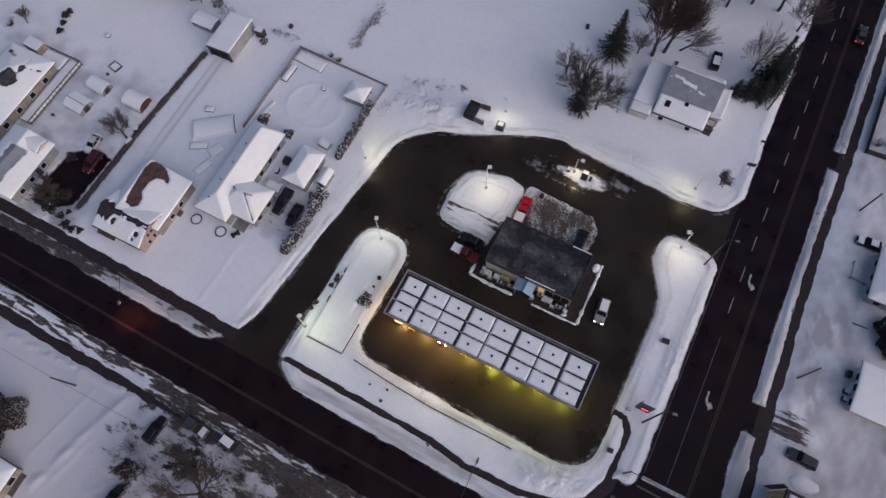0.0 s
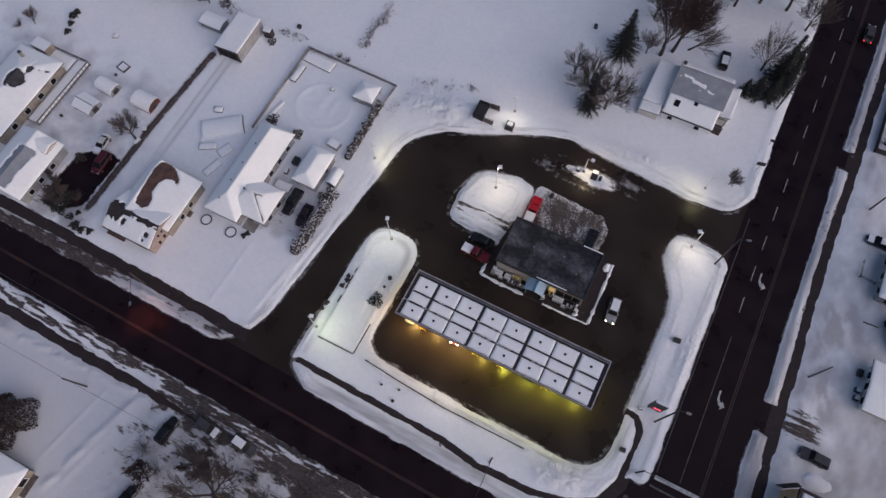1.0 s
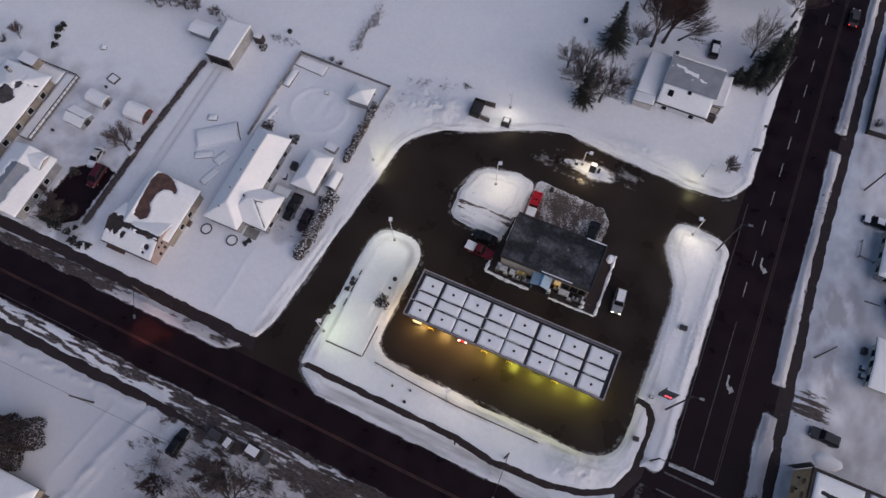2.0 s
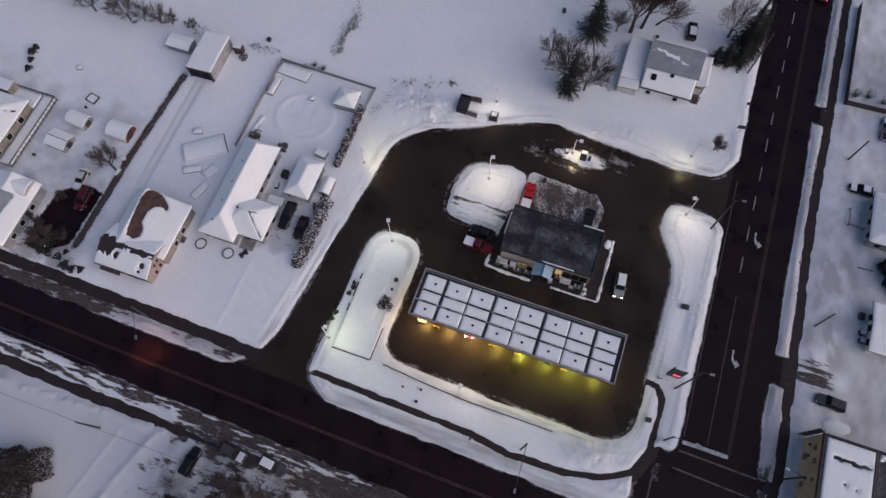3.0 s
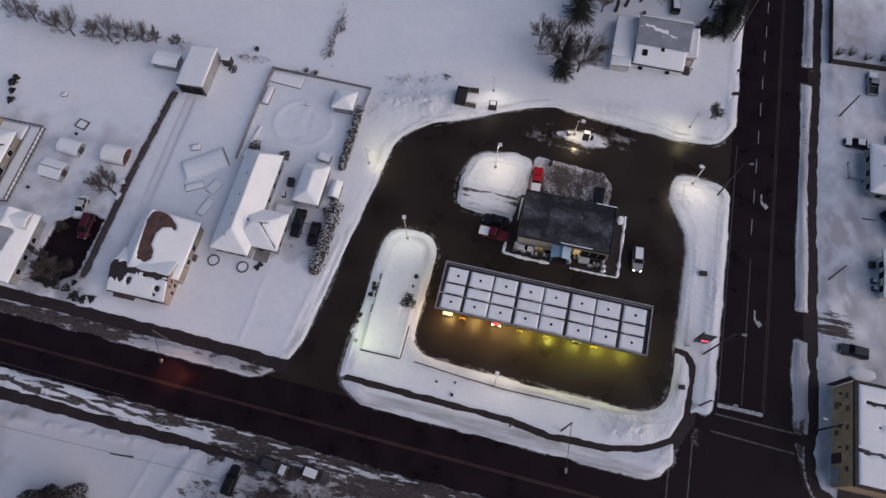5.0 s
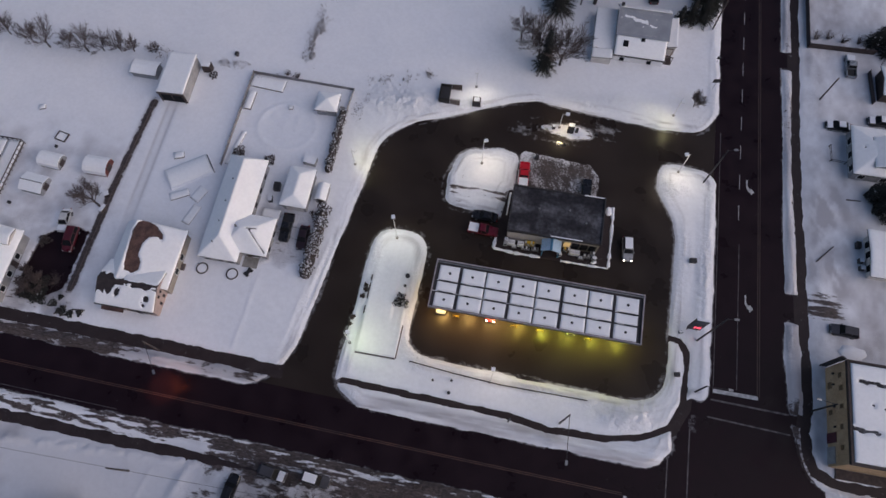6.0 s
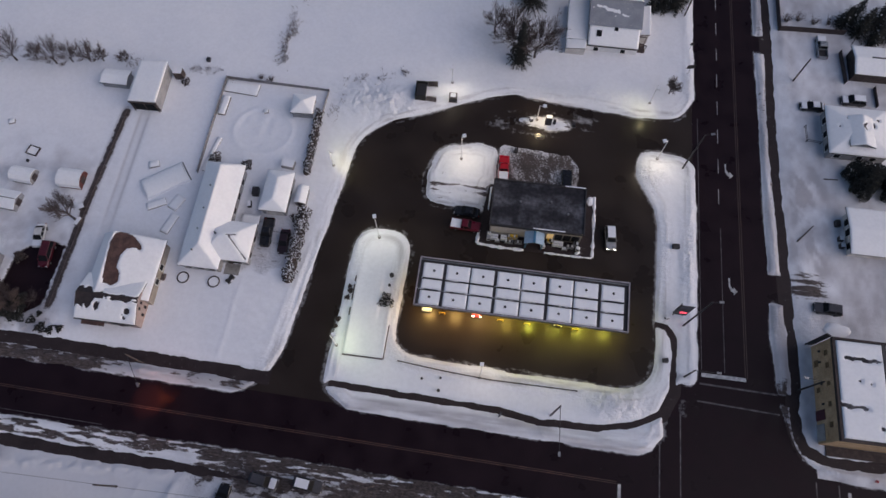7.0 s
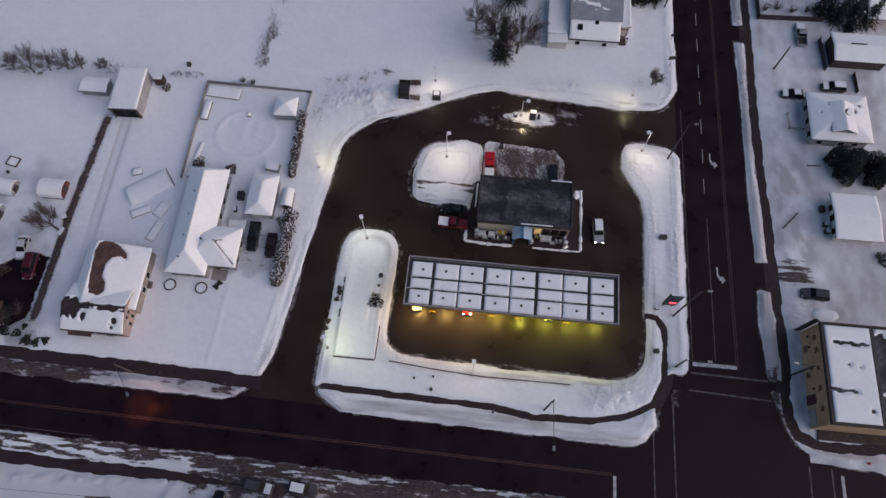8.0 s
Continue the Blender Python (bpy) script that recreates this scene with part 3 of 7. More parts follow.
pavement_sheet("forecourt", np.arange(-32, 48.01, 0.25), np.arange(-22, 53.1, 0.25), 0.0, LOT, "damp ploughed asphalt forecourt of the fuel station", "forecourt")
pavement_sheet("road_corner", np.arange(40.5, 48.1, 0.3), np.arange(-19.2, -5.2, 0.3), 0.002, ROAD, "wet dark asphalt at the street corner", "road")
strip("driveway", [(-74, 6), (-74, -10.4), (-64, -10.4), (-64, 6)], 0.0, ROAD, "bare dark driveway beside the old houses", "driveway")


def gravel_strip():
    outline = rounded([(11.5, 26.0, 0.3), (26.3, 26.0, 1.5), (26.8, 31.8, 2), (25.2, 34.4, 2), (11.5, 35.4, 1.0)])
    x, y = np.meshgrid(np.arange(11, 27.4, 0.2), np.arange(25.6, 36, 0.2))
    inside = sdf(outline, x, y) + 0.5 * fbm(x * 0.9, y * 0.9, 91, 3)
    rake = fbm(x * 1.6 + 0.5 * y, y * 0.5 - 0.2 * x, 92, 4)
    film = np.clip(0.02 + 0.22 * smooth(20, 13, x) + 0.8 * fbm(x * 0.3, y * 0.3, 90, 3) + 0.75 * rake, -0.6, 0.6) + 0.25 * smooth(-1.6, -0.2, inside)
    ob = sheet("gravel_strip", x, y, 0.035 - 0.06 * smooth(-0.15, 0.15, inside), GRAVEL, {"film": film})
    tagged(ob, "gravel strip behind the store with thin trampled snow", "gravel", kind="structure")


gravel_strip()


def walkway(name, pts, half, label):
    bm = bmesh.new()
    left, right = [], []
    for k, p in enumerate(pts):
        a, b = Vector(pts[max(k - 1, 0)]), Vector(pts[min(k + 1, len(pts) - 1)])
        t = (b - a).normalized()
        n = Vector((-t.y, t.x)) * half
        left.append(bm.verts.new((p[0] + n.x, p[1] + n.y, 0.012)))
        right.append(bm.verts.new((p[0] - n.x, p[1] - n.y, 0.012)))
    for k in range(1, len(pts)):
        bm.faces.new((left[k - 1], right[k - 1], right[k], left[k]))
    return tagged(obj(name, bm, WALKWAY), label, "sidewalk", kind="structure")


for nm, pts, half in (("pavement_north", WALK_N, 1.2), ("pavement_corner", WALK_ISLAND, 1.4), ("pavement_south", WALK_S, 1.5), ("pavement_east", WALK_E, 1.6)):
    walkway(nm, pts, half, "cleared wet sidewalk between snow banks")


# ---- materials of the things ----
SHINGLE_DARK = material("dark_shingles", (0.07, 0.065, 0.07), 0.85, grain=10, amount=0.3, second=(0.045, 0.04, 0.045), patch=1.2, bump=0.3)
SHINGLE_BLACK = material("black_brown_shingles", (0.042, 0.030, 0.031), 0.85, grain=10, amount=0.3, second=(0.03, 0.024, 0.026), patch=1.2, bump=0.3)
SHINGLE_BROWN = material("red_brown_shingles", (0.115, 0.062, 0.052), 0.85, grain=9, amount=0.3, second=(0.07, 0.04, 0.036), patch=1.0, bump=0.3)
ROOF_GREY = material("grey_metal_roof", (0.30, 0.32, 0.36), 0.55, grain=3, amount=0.08, second=(0.25, 0.27, 0.31), patch=0.5)
SIDING_WHITE = material("white_siding", (0.62, 0.60, 0.58), 0.7, grain=5, amount=0.1, second=(0.5, 0.48, 0.47), patch=0.7)
SIDING_GREY = material("grey_siding", (0.33, 0.33, 0.34), 0.75, grain=5, amount=0.12, second=(0.26, 0.26, 0.27), patch=0.7)
SIDING_BEIGE = material("beige_siding", (0.32, 0.28, 0.24), 0.75, grain=5, amount=0.12, second=(0.25, 0.22, 0.19), patch=0.7)
SIDING_PINK = material("faded_pink_siding", (0.40, 0.31, 0.285), 0.75, grain=5, amount=0.12, second=(0.33, 0.26, 0.245), patch=0.7)
BRICK_TAN = material("tan_brick", (0.54, 0.385, 0.24), 0.85, grain=12, amount=0.35, second=(0.44, 0.305, 0.185), patch=0.5, bump=0.3)
MEMBRANE = material("dark_roof_membrane", (0.020, 0.019, 0.024), 0.6, grain=1.6, amount=0.5, second=(0.12, 0.12, 0.135), patch=0.22, spots=0.56, spec=0.3)
WOOD_DARK = material("dark_stained_wood", (0.06, 0.042, 0.04), 0.8, grain=12, amount=0.3, second=(0.04, 0.03, 0.03), patch=1.5)
BARK = material("bark", (0.055, 0.045, 0.045), 0.9, grain=10, amount=0.3, second=(0.085, 0.07, 0.068), patch=1.0)
TWIG = material("bare_twigs", (0.115, 0.088, 0.085), 0.9, grain=6, amount=0.25)
TWIG_RED = material("reddish_bare_twigs", (0.075, 0.044, 0.042), 0.9, grain=6, amount=0.25)
NEEDLE = material("fir_needles", (0.017, 0.021, 0.020), 0.9, grain=3, amount=0.5, second=(0.032, 0.032, 0.030), patch=1.2)
LEAF_DARK = material("evergreen_leaves", (0.045, 0.038, 0.035), 0.8, grain=5, amount=0.5, second=(0.075, 0.055, 0.052), patch=1.0)
LEAF_BROWN = material("withered_leaves", (0.050, 0.032, 0.030), 0.9, grain=4, amount=0.5, second=(0.026, 0.019, 0.019), patch=0.9)
BLUE_CLAD = material("pale_blue_cladding", (0.38, 0.52, 0.66), 0.5, second=(0.32, 0.45, 0.58))
BLUE_TRIM = material("blue_trim", (0.06, 0.20, 0.34), 0.5)
YELLOW = material("yellow_plastic", (0.75, 0.48, 0.03), 0.5)
RED_PAINT = material("red_car_paint", (0.42, 0.008, 0.022), 0.3, second=(0.45, 0.012, 0.02), patch=1.0)
DARK_RED_PAINT = material("dark_red_car_paint", (0.12, 0.005, 0.018), 0.32)
MAROON_PAINT = material("maroon_car_paint", (0.085, 0.010, 0.018), 0.35)
PLUM_PAINT = material("dark_plum_car_paint", (0.026, 0.012, 0.019), 0.35)
BLACK_PAINT = material("black_car_paint", (0.016, 0.016, 0.02), 0.25)
GREY_PAINT = material("grey_car_paint", (0.075, 0.075, 0.088), 0.55, spec=0.1)
WHITE_PAINT = material("white_car_paint", (0.68, 0.68, 0.68), 0.3)
SILVER_PAINT = material("silver_car_paint", (0.36, 0.37, 0.39), 0.3, 0.4)
HEADLIGHT_ON = material("lit_headlight", (1.0, 0.93, 0.75), 0.3, emit=8.0)
HEADLIGHT_OFF = material("headlight_glass", (0.5, 0.5, 0.52), 0.15)
TAIL = material("tail_lamp", (0.35, 0.01, 0.01), 0.25)
TAIL_ON = material("lit_tail_lamp", (0.9, 0.02, 0.02), 0.3, emit=2.5)
SHOP_GLOW = material("lit_shop_glass", (1.0, 0.72, 0.32), 0.2, emit=0.22)
RED_LED = material("red_led", (1.0, 0.08, 0.12), 0.4, emit=2.2)
CANOPY_GLOW = material("canopy_lamp_lens", (1.0, 0.86, 0.30), 0.4, emit=28.0)
COPING = material("coping_metal", (0.42, 0.39, 0.42), 0.55, 0.2, grain=3, amount=0.2, second=(0.30, 0.27, 0.29), patch=0.9)
GLASS_BROWN = material("dim_brown_glass", (0.17, 0.115, 0.065), 0.35, spec=0.1)
CLAPBOARD = material("white_painted_clapboard", (0.80, 0.80, 0.81), 0.6, grain=5, amount=0.06, second=(0.72, 0.72, 0.74), patch=0.7)
PANEL_PALE = material("pale_grey_wall_panel", (0.46, 0.43, 0.42), 0.6, grain=4, amount=0.1, second=(0.40, 0.37, 0.36), patch=0.8)
BLUE_TARP = material("dark_blue_plastic", (0.03, 0.035, 0.06), 0.5)


# ---- helpers for buildings ----
def cap(parent, fn, x0, x1, y0, y1, thick=0.2, res=0.4, bare=None, seed=0, name="snow_cover", label="", rough=0.9):
    """Snow lying on a surface z = fn(x, y), rounded off at its rim; bare(x, y) > 0 where it has slid or melted away."""
    nx, ny = max(int((x1 - x0) / res), 3), max(int((y1 - y0) / res), 3)
    gx, gy = np.meshgrid(np.linspace(x0, x1, nx + 1), np.linspace(y0, y1, ny + 1))
    rim = np.minimum(np.minimum(gx - x0, x1 - gx), np.minimum(gy - y0, y1 - gy))
    t = thick * (0.62 + 0.38 * smooth(0, 0.35, rim)) + 0.35 * thick * fbm(gx * 0.8 + seed, gy * 0.8, seed + 5)
    if bare is not None:
        t = t - (thick * 1.6) * smooth(-0.15, 0.15, bare(gx, gy) + rough * fbm(gx * 0.9, gy * 0.9, seed + 7))
    base = fn(gx, gy)
    z = base + t
    bm = bmesh.new()
    vs = [[bm.verts.new((gx[j, i], gy[j, i], z[j, i])) for i in range(nx + 1)] for j in range(ny + 1)]
    for j in range(ny):
        for i in range(nx):
            bm.faces.new((vs[j][i], vs[j][i + 1], vs[j + 1][i + 1], vs[j + 1][i]))
    ring = [(0, i) for i in range(nx)] + [(j, nx) for j in range(ny)] + [(ny, i) for i in range(nx, 0, -1)] + [(j, 0) for j in range(ny, 0, -1)]
    low = [bm.verts.new((gx[j, i] + 0.0, gy[j, i], base[j, i] + 0.01)) for j, i in ring]
    for k in range(len(ring)):
        (j0, i0), (j1, i1) = ring[k - 1], ring[k]
        bm.faces.new((vs[j0][i0], low[k - 1], low[k], vs[j1][i1]))
    return part(name, bm, FRESH_SNOW, parent, label, smooth_faces=True)


def roof_fn(kind, x0, x1, y0, y1, eave, ridge, axis, ends=(1.0, 1.0)):
    cx, cy, hx, hy = (x0 + x1) / 2, (y0 + y1) / 2, (x1 - x0) / 2, (y1 - y0) / 2

    def fn(x, y):
        if kind == "flat":
            return eave + 0 * x
        if kind == "shed":
            return eave + (ridge - eave) * ((y - y0) / (y1 - y0) if axis == "y" else (x - x0) / (x1 - x0))
        a = 1 - np.abs(x - cx) / hx if axis == "y" else 1 - np.abs(y - cy) / hy
        if kind == "hip":
            w = hx if axis == "y" else hy
            lo, hi = ((y - y0), (y1 - y)) if axis == "y" else ((x - x0), (x1 - x))
            a = np.minimum(a, np.minimum(lo / (w * ends[0]), hi / (w * ends[1])))
        return eave + (ridge - eave) * np.clip(a, 0, 1)
    return fn


def block(parent, x0, x1, y0, y1, eave, ridge, axis="y", kind="gable", wall=SIDING_WHITE, roof=SHINGLE_DARK, over=0.4, thick=0.2, bare=None, seed=0, ends=(1.0, 1.0), base=0.0, snow=True, posts=False, rough=0.9, res=0.24):
    """Walls, a roof with eaves and the snow on it, as parts of parent. All in the parent's own metres."""
    fn = roof_fn(kind, x0 - over, x1 + over, y0 - over, y1 + over, eave, ridge, axis, ends)
    if posts:
        for px in (x0 + 0.15, x1 - 0.15):
            for py in (y0 + 0.15, y1 - 0.15):
                part("post", boxes((px - 0.07, px + 0.07, py - 0.07, py + 0.07, base, eave)), WOOD_GREY, parent)
    else:
        pts = [(x, y, z) for x in (x0, x1) for y in (y0, y1) for z in (base, eave - 0.03)]
        if kind == "gable":
            cx, cy = (x0 + x1) / 2, (y0 + y1) / 2
            pts += [(cx, y, ridge - 0.12) for y in (y0, y1)] if axis == "y" else [(x, cy, ridge - 0.12) for x in (x0, x1)]
        part("wall", hull(pts), wall, parent)
    a, b, c, d = x0 - over, x1 + over, y0 - over, y1 + over
    cx, cy = (a + b) / 2, (c + d) / 2
    top = [(x, y, float(fn(np.array(x), np.array(y)))) for x in (a, b) for y in (c, d)]
    if kind == "gable":
        top += [(cx, c, ridge), (cx, d, ridge)] if axis == "y" else [(a, cy, ridge), (b, cy, ridge)]
    if kind == "hip":
        w = (b - a) / 2 if axis == "y" else (d - c) / 2
        top += [(cx, c + w * ends[0], ridge), (cx, d - w * ends[1], ridge)] if axis == "y" else [(a + w * ends[0], cy, ridge), (b - w * ends[1], cy, ridge)]
    if kind == "gable":
        # two sloping slabs, so that the gable end stays open under the roof
        for side in (-1, 1):
            if axis == "y":
                slab = [(cx, c, ridge), (cx, d, ridge), (a if side < 0 else b, c, eave), (a if side < 0 else b, d, eave)]
            else:
                slab = [(a, cy, ridge), (b, cy, ridge), (a, c if side < 0 else d, eave), (b, c if side < 0 else d, eave)]
            part("roof_slope", hull(slab + [(x, y, z - 0.14) for x, y, z in slab]), roof, parent)
    else:
        part("roof", hull(top + [(x, y, z - 0.16) for x, y, z in top[:4]]), roof, parent)
    if snow:
        cap(parent, fn, a + 0.02, b - 0.02, c + 0.02, d - 0.02, thick, res, bare=bare, seed=seed, rough=rough)
    return fn


def window(parent, at, face, w=1.0, h=1.1, glass=GLASS_DARK, name="window", frame_mat=WHITE_METAL):
    """A framed window on a wall that looks to face: n, s, e or w."""
    x, y, z = at
    t = 0.05
    if face in "ns":
        s = -1 if face == "s" else 1
        frame_part = part(name, boxes((x - w / 2 - 0.08, x + w / 2 + 0.08, y - t, y + t, z - 0.08, z + h + 0.08)), frame_mat, parent)
        part("pane", boxes((x - w / 2, x + w / 2, y + s * t - 0.02, y + s * t + 0.02, z, z + h)), glass, frame_part)
        part("sill", boxes((x - w / 2 - 0.1, x + w / 2 + 0.1, y + s * 0.07 - 0.07, y + s * 0.07 + 0.07, z - 0.14, z - 0.085)), frame_mat, frame_part)
    else:
        s = -1 if face == "w" else 1
        frame_part = part(name, boxes((x - t, x + t, y - w / 2 - 0.08, y + w / 2 + 0.08, z - 0.08, z + h + 0.08)), frame_mat, parent)
        part("pane", boxes((x + s * t - 0.02, x + s * t + 0.02, y - w / 2, y + w / 2, z, z + h)), glass, frame_part)
        part("sill", boxes((x + s * 0.07 - 0.07, x + s * 0.07 + 0.07, y - w / 2 - 0.1, y + w / 2 + 0.1, z - 0.14, z - 0.085)), frame_mat, frame_part)


def door(parent, at, face, w=0.95, h=2.05, mat=WOOD_DARK):
    x, y, z = at
    if face in "ns":
        s = -1 if face == "s" else 1
        d = part("door", boxes((x - w / 2, x + w / 2, y - 0.05, y + 0.05, z, z + h)), mat, parent)
        part("handle", boxes((x + w / 2 - 0.15, x + w / 2 - 0.05, y + s * 0.09 - 0.03, y + s * 0.09 + 0.03, z + 0.98, z + 1.04)), CHROME, d)
    else:
        s = -1 if face == "w" else 1
        d = part("door", boxes((x - 0.05, x + 0.05, y - w / 2, y + w / 2, z, z + h)), mat, parent)
        part("handle", boxes((x + s * 0.09 - 0.03, x + s * 0.09 + 0.03, y + w / 2 - 0.15, y + w / 2 - 0.05, z + 0.98, z + 1.04)), CHROME, d)


# ---- road markings, parts of the roads they are painted on ----
def marking(parent, name, x0, x1, y0, y1, mat, shear=0.0):
    bm = bmesh.new()
    z = 0.009
    bm.faces.new([bm.verts.new(p) for p in ((x0, y0, z), (x1, y0 + shear, z), (x1, y1 + shear, z), (x0, y1, z))])
    return part(name, bm, mat, parent)


road_main, road_street = bpy.data.objects["road_main"], bpy.data.objects["road_street"]
for x in (56.28, 56.62):
    marking(road_main, "centre_line", x - 0.07, x + 0.07, -4.2, 260, PAINT_BROWN)
for k in range(14):
    y = 27.8 + 6.53 * k
    x = 52.66 + 0.0115 * (y - 28)
    marking(road_main, "lane_dash", x, x + 0.15, y, y + 3.1, PAINT_DIM)
marking(road_main, "turn_lane_line", 52.84, 52.96, -3.6, 23.0, PAINT_FAINT)
marking(road_main, "edge_line", 49.0, 49.12, -3.6, 46, PAINT_FAINT)
marking(road_main, "stop_bar", 49.0, 56.4, -4.75, -4.1, PAINT_WHITE)
marking(road_main, "crosswalk_line", 48.7, 61.4, -6.1, -5.8, PAINT_FAINT, -0.3)
marking(road_main, "crosswalk_line", 48.3, 61.6, -9.0, -8.75, PAINT_FAINT, -0.6)
for y0 in (11.5, 34.6):
    bm = bmesh.new()
    pts = [(54.0, y0 + 1.9), (54.3, y0 + 1.9), (54.3, y0 + 0.55), (54.62, y0 + 0.1), (54.9, y0 - 0.05), (54.9, y0 + 0.3), (55.55, y0 - 0.5), (54.85, y0 - 1.2), (54.85, y0 - 0.75), (54.4, y0 - 0.5), (54.05, y0 + 0.2)]
    bm.faces.new([bm.verts.new((x, y, 0.009)) for x, y in pts])
    bmesh.ops.triangulate(bm, faces=bm.faces[:])
    bmesh.ops.recalc_face_normals(bm, faces=bm.faces[:])
    part("turn_arrow", bm, PAINT_WHITE, road_main)
for off in (-0.14, 0.14):
    marking(road_street, "centre_line", -200, 35.5, street_y(-200) + off - 0.055, street_y(-200) + off + 0.055, PAINT_YELLOW, -0.023 * 235.5)
marking(road_street, "edge_line", -200, -48, street_y(-200) - 3.75, street_y(-200) - 3.65, PAINT_FAINT, -0.023 * 152)
marking(road_street, "stop_bar", 35.7, 36.2, -27.6, -23.5, PAINT_WHITE)
for x in (42.1, 45.4):
    marking(road_street, "crosswalk_line", x, x + 0.2, -27.8, -15.2 if x < 43 else -10.8, PAINT_FAINT)
for x in (66.5, 70.0):
    marking(bpy.data.objects["road_street_east"], "crosswalk_line", x, x + 0.2, -28, -19.3, PAINT_FAINT)
marking(bpy.data.objects["road_street_east"], "stop_bar", 71.4, 71.9, -24.2, -20.2, PAINT_WHITE)


# ---- the fuel station's canopy ----
def snow_bay(parent, x0, x1, y0, y1, deck, seed):
    """Snow in one roof bay, its rim uneven and drawn back from the beams in places."""
    nx, ny = max(int((x1 - x0) / 0.22), 6), max(int((y1 - y0) / 0.22), 6)
    bm = bmesh.new()
    gx, gy = np.meshgrid(np.linspace(x0, x1, nx + 1), np.linspace(y0, y1, ny + 1))
    rim = np.minimum(np.minimum(gx - x0, x1 - gx), np.minimum(gy - y0, y1 - gy))
    wob = 0.14 * fbm(gx * 1.6 + seed, gy * 1.6, seed + 3, 3)
    edge = smooth(0.30, 0.0, rim)
    cx, cy = (x0 + x1) / 2, (y0 + y1) / 2
    px, py = gx + np.sign(cx - gx) * (0.03 + np.abs(wob)) * edge, gy + np.sign(cy - gy) * (0.03 + np.abs(wob)) * edge
    z = deck + 0.03 + 0.15 * smooth(0.0, 0.22, rim) + 0.10 * fbm(gx * 0.7 + seed, gy * 0.7, 5) + 0.05 * fbm(gx * 2.5, gy * 2.5, seed, 3)
    vs = [[bm.verts.new((px[b, a], py[b, a], max(z[b, a], deck + 0.01))) for a in range(nx + 1)] for b in range(ny + 1)]
    for b in range(ny):
        for a in range(nx):
            bm.faces.new((vs[b][a], vs[b][a + 1], vs[b + 1][a + 1], vs[b + 1][a]))
    return part("snow_panel", bm, FRESH_SNOW, parent, "snow lying in a roof bay", smooth_faces=True)


def fuel_canopy():
    c = thing("fuel_canopy", (17.75, 4.15, 0), -0.5, "long flat fuel station canopy with snow-filled roof bays", "canopy")
    L, W, top, deck = 17.75, 4.32, 5.4, 5.06
    part("deck", boxes((-L + 0.12, L - 0.12, -W + 0.12, W - 0.12, deck - 0.25, deck)), DARK_STEEL, c)
    for x0, x1, y0, y1 in ((-L, L, -W, -W + 0.16), (-L, L, W - 0.16, W), (-L, -L + 0.16, -W + 0.16, W - 0.16), (L - 0.16, L, -W + 0.16, W - 0.16)):
        part("fascia", boxes((x0, x1, y0, y1, 4.6, top), bevel=0.02), STEEL, c, "grey metal fascia panel")
        part("coping", boxes((x0 - 0.03, x1 + 0.03, y0 - 0.03, y1 + 0.03, top + 0.002, top + 0.06)), COPING, c)
    cols = [0.85, 4.7, 9.05, 13.35, 17.7, 22.1, 26.5, 30.85, 35.05]
    rows = [(0.34, 2.88), (3.08, 4.88), (5.08, 7.85)]
    rnd = random.Random(4)
    for j, (y0, y1) in enumerate(rows):
        for i in range(8):
            x0, x1 = cols[i], cols[i + 1]
            a = 0.2 if i % 2 == 1 else 0.07
            b = 0.2 if i % 2 == 0 else 0.07
            if i == 0:
                a = 0.1
            pan = snow_bay(c, x0 + a - 18, x1 - b - 18, y0 - 4.35, y1 - 4.35, deck, 10 * j + i)
            if j != 1:
                cx, cy = (x0 + x1) / 2 - 18 + rnd.uniform(-0.2, 0.2), y0 + 1.35 - 4.35
                part("drain", tubes(((cx, cy, deck + 0.1), (cx, cy, deck + 0.235), 0.24, 0.22, 12)), RUBBER, pan, "dark round roof drain")
    for i in (1, 3, 5, 7):
        part("beam", boxes((cols[i] - 18 - 0.11, cols[i] - 18 + 0.11, -W + 0.17, W - 0.9, deck, deck + 0.2), bevel=0.01), DARK_STEEL, c)
    for y in (2.98, 4.98):
        part("beam", boxes((-L + 0.4, L - 0.4, y - 4.35 - 0.06, y - 4.35 + 0.06, deck, deck + 0.215), bevel=0.01), DARK_STEEL, c)
    part("gutter", boxes((-L + 0.17, L - 0.17, W - 0.5, W - 0.34, deck, deck + 0.28), bevel=0.01), STEEL, c)
    rnd2 = random.Random(9)
    for k in range(26):
        x, y = rnd2.uniform(-L + 0.6, L - 1.5), rnd2.choice((-1.37, 0.63))
        w = rnd2.uniform(0.15, 0.7)
        part("snow_crust", boxes((x - w, x + w, y - 0.05, y + 0.04, deck + 0.216, deck + 0.25), bevel=0.015), FRESH_SNOW, c)
    for x in (-13.05, -2.95, 1.65, 9.85):
        for y in (-0.4, 0.3):
            part("column", boxes((x - 0.2, x + 0.2, y - 0.2, y + 0.2, 0, deck - 0.2), bevel=0.03), WHITE_METAL, c)
    for x in (-15.6, -11, -6.7, -2.2, 2.2, 6.7, 11, 15.4):
        for y in (-2.4, 1.9):
            part("ceiling_lamp", boxes((x - 0.3, x + 0.3, y - 0.3, y + 0.3, deck - 0.33, deck - 0.252), bevel=0.02), CANOPY_GLOW, c, "lit square lamp under the canopy")
    return c


fuel_canopy()
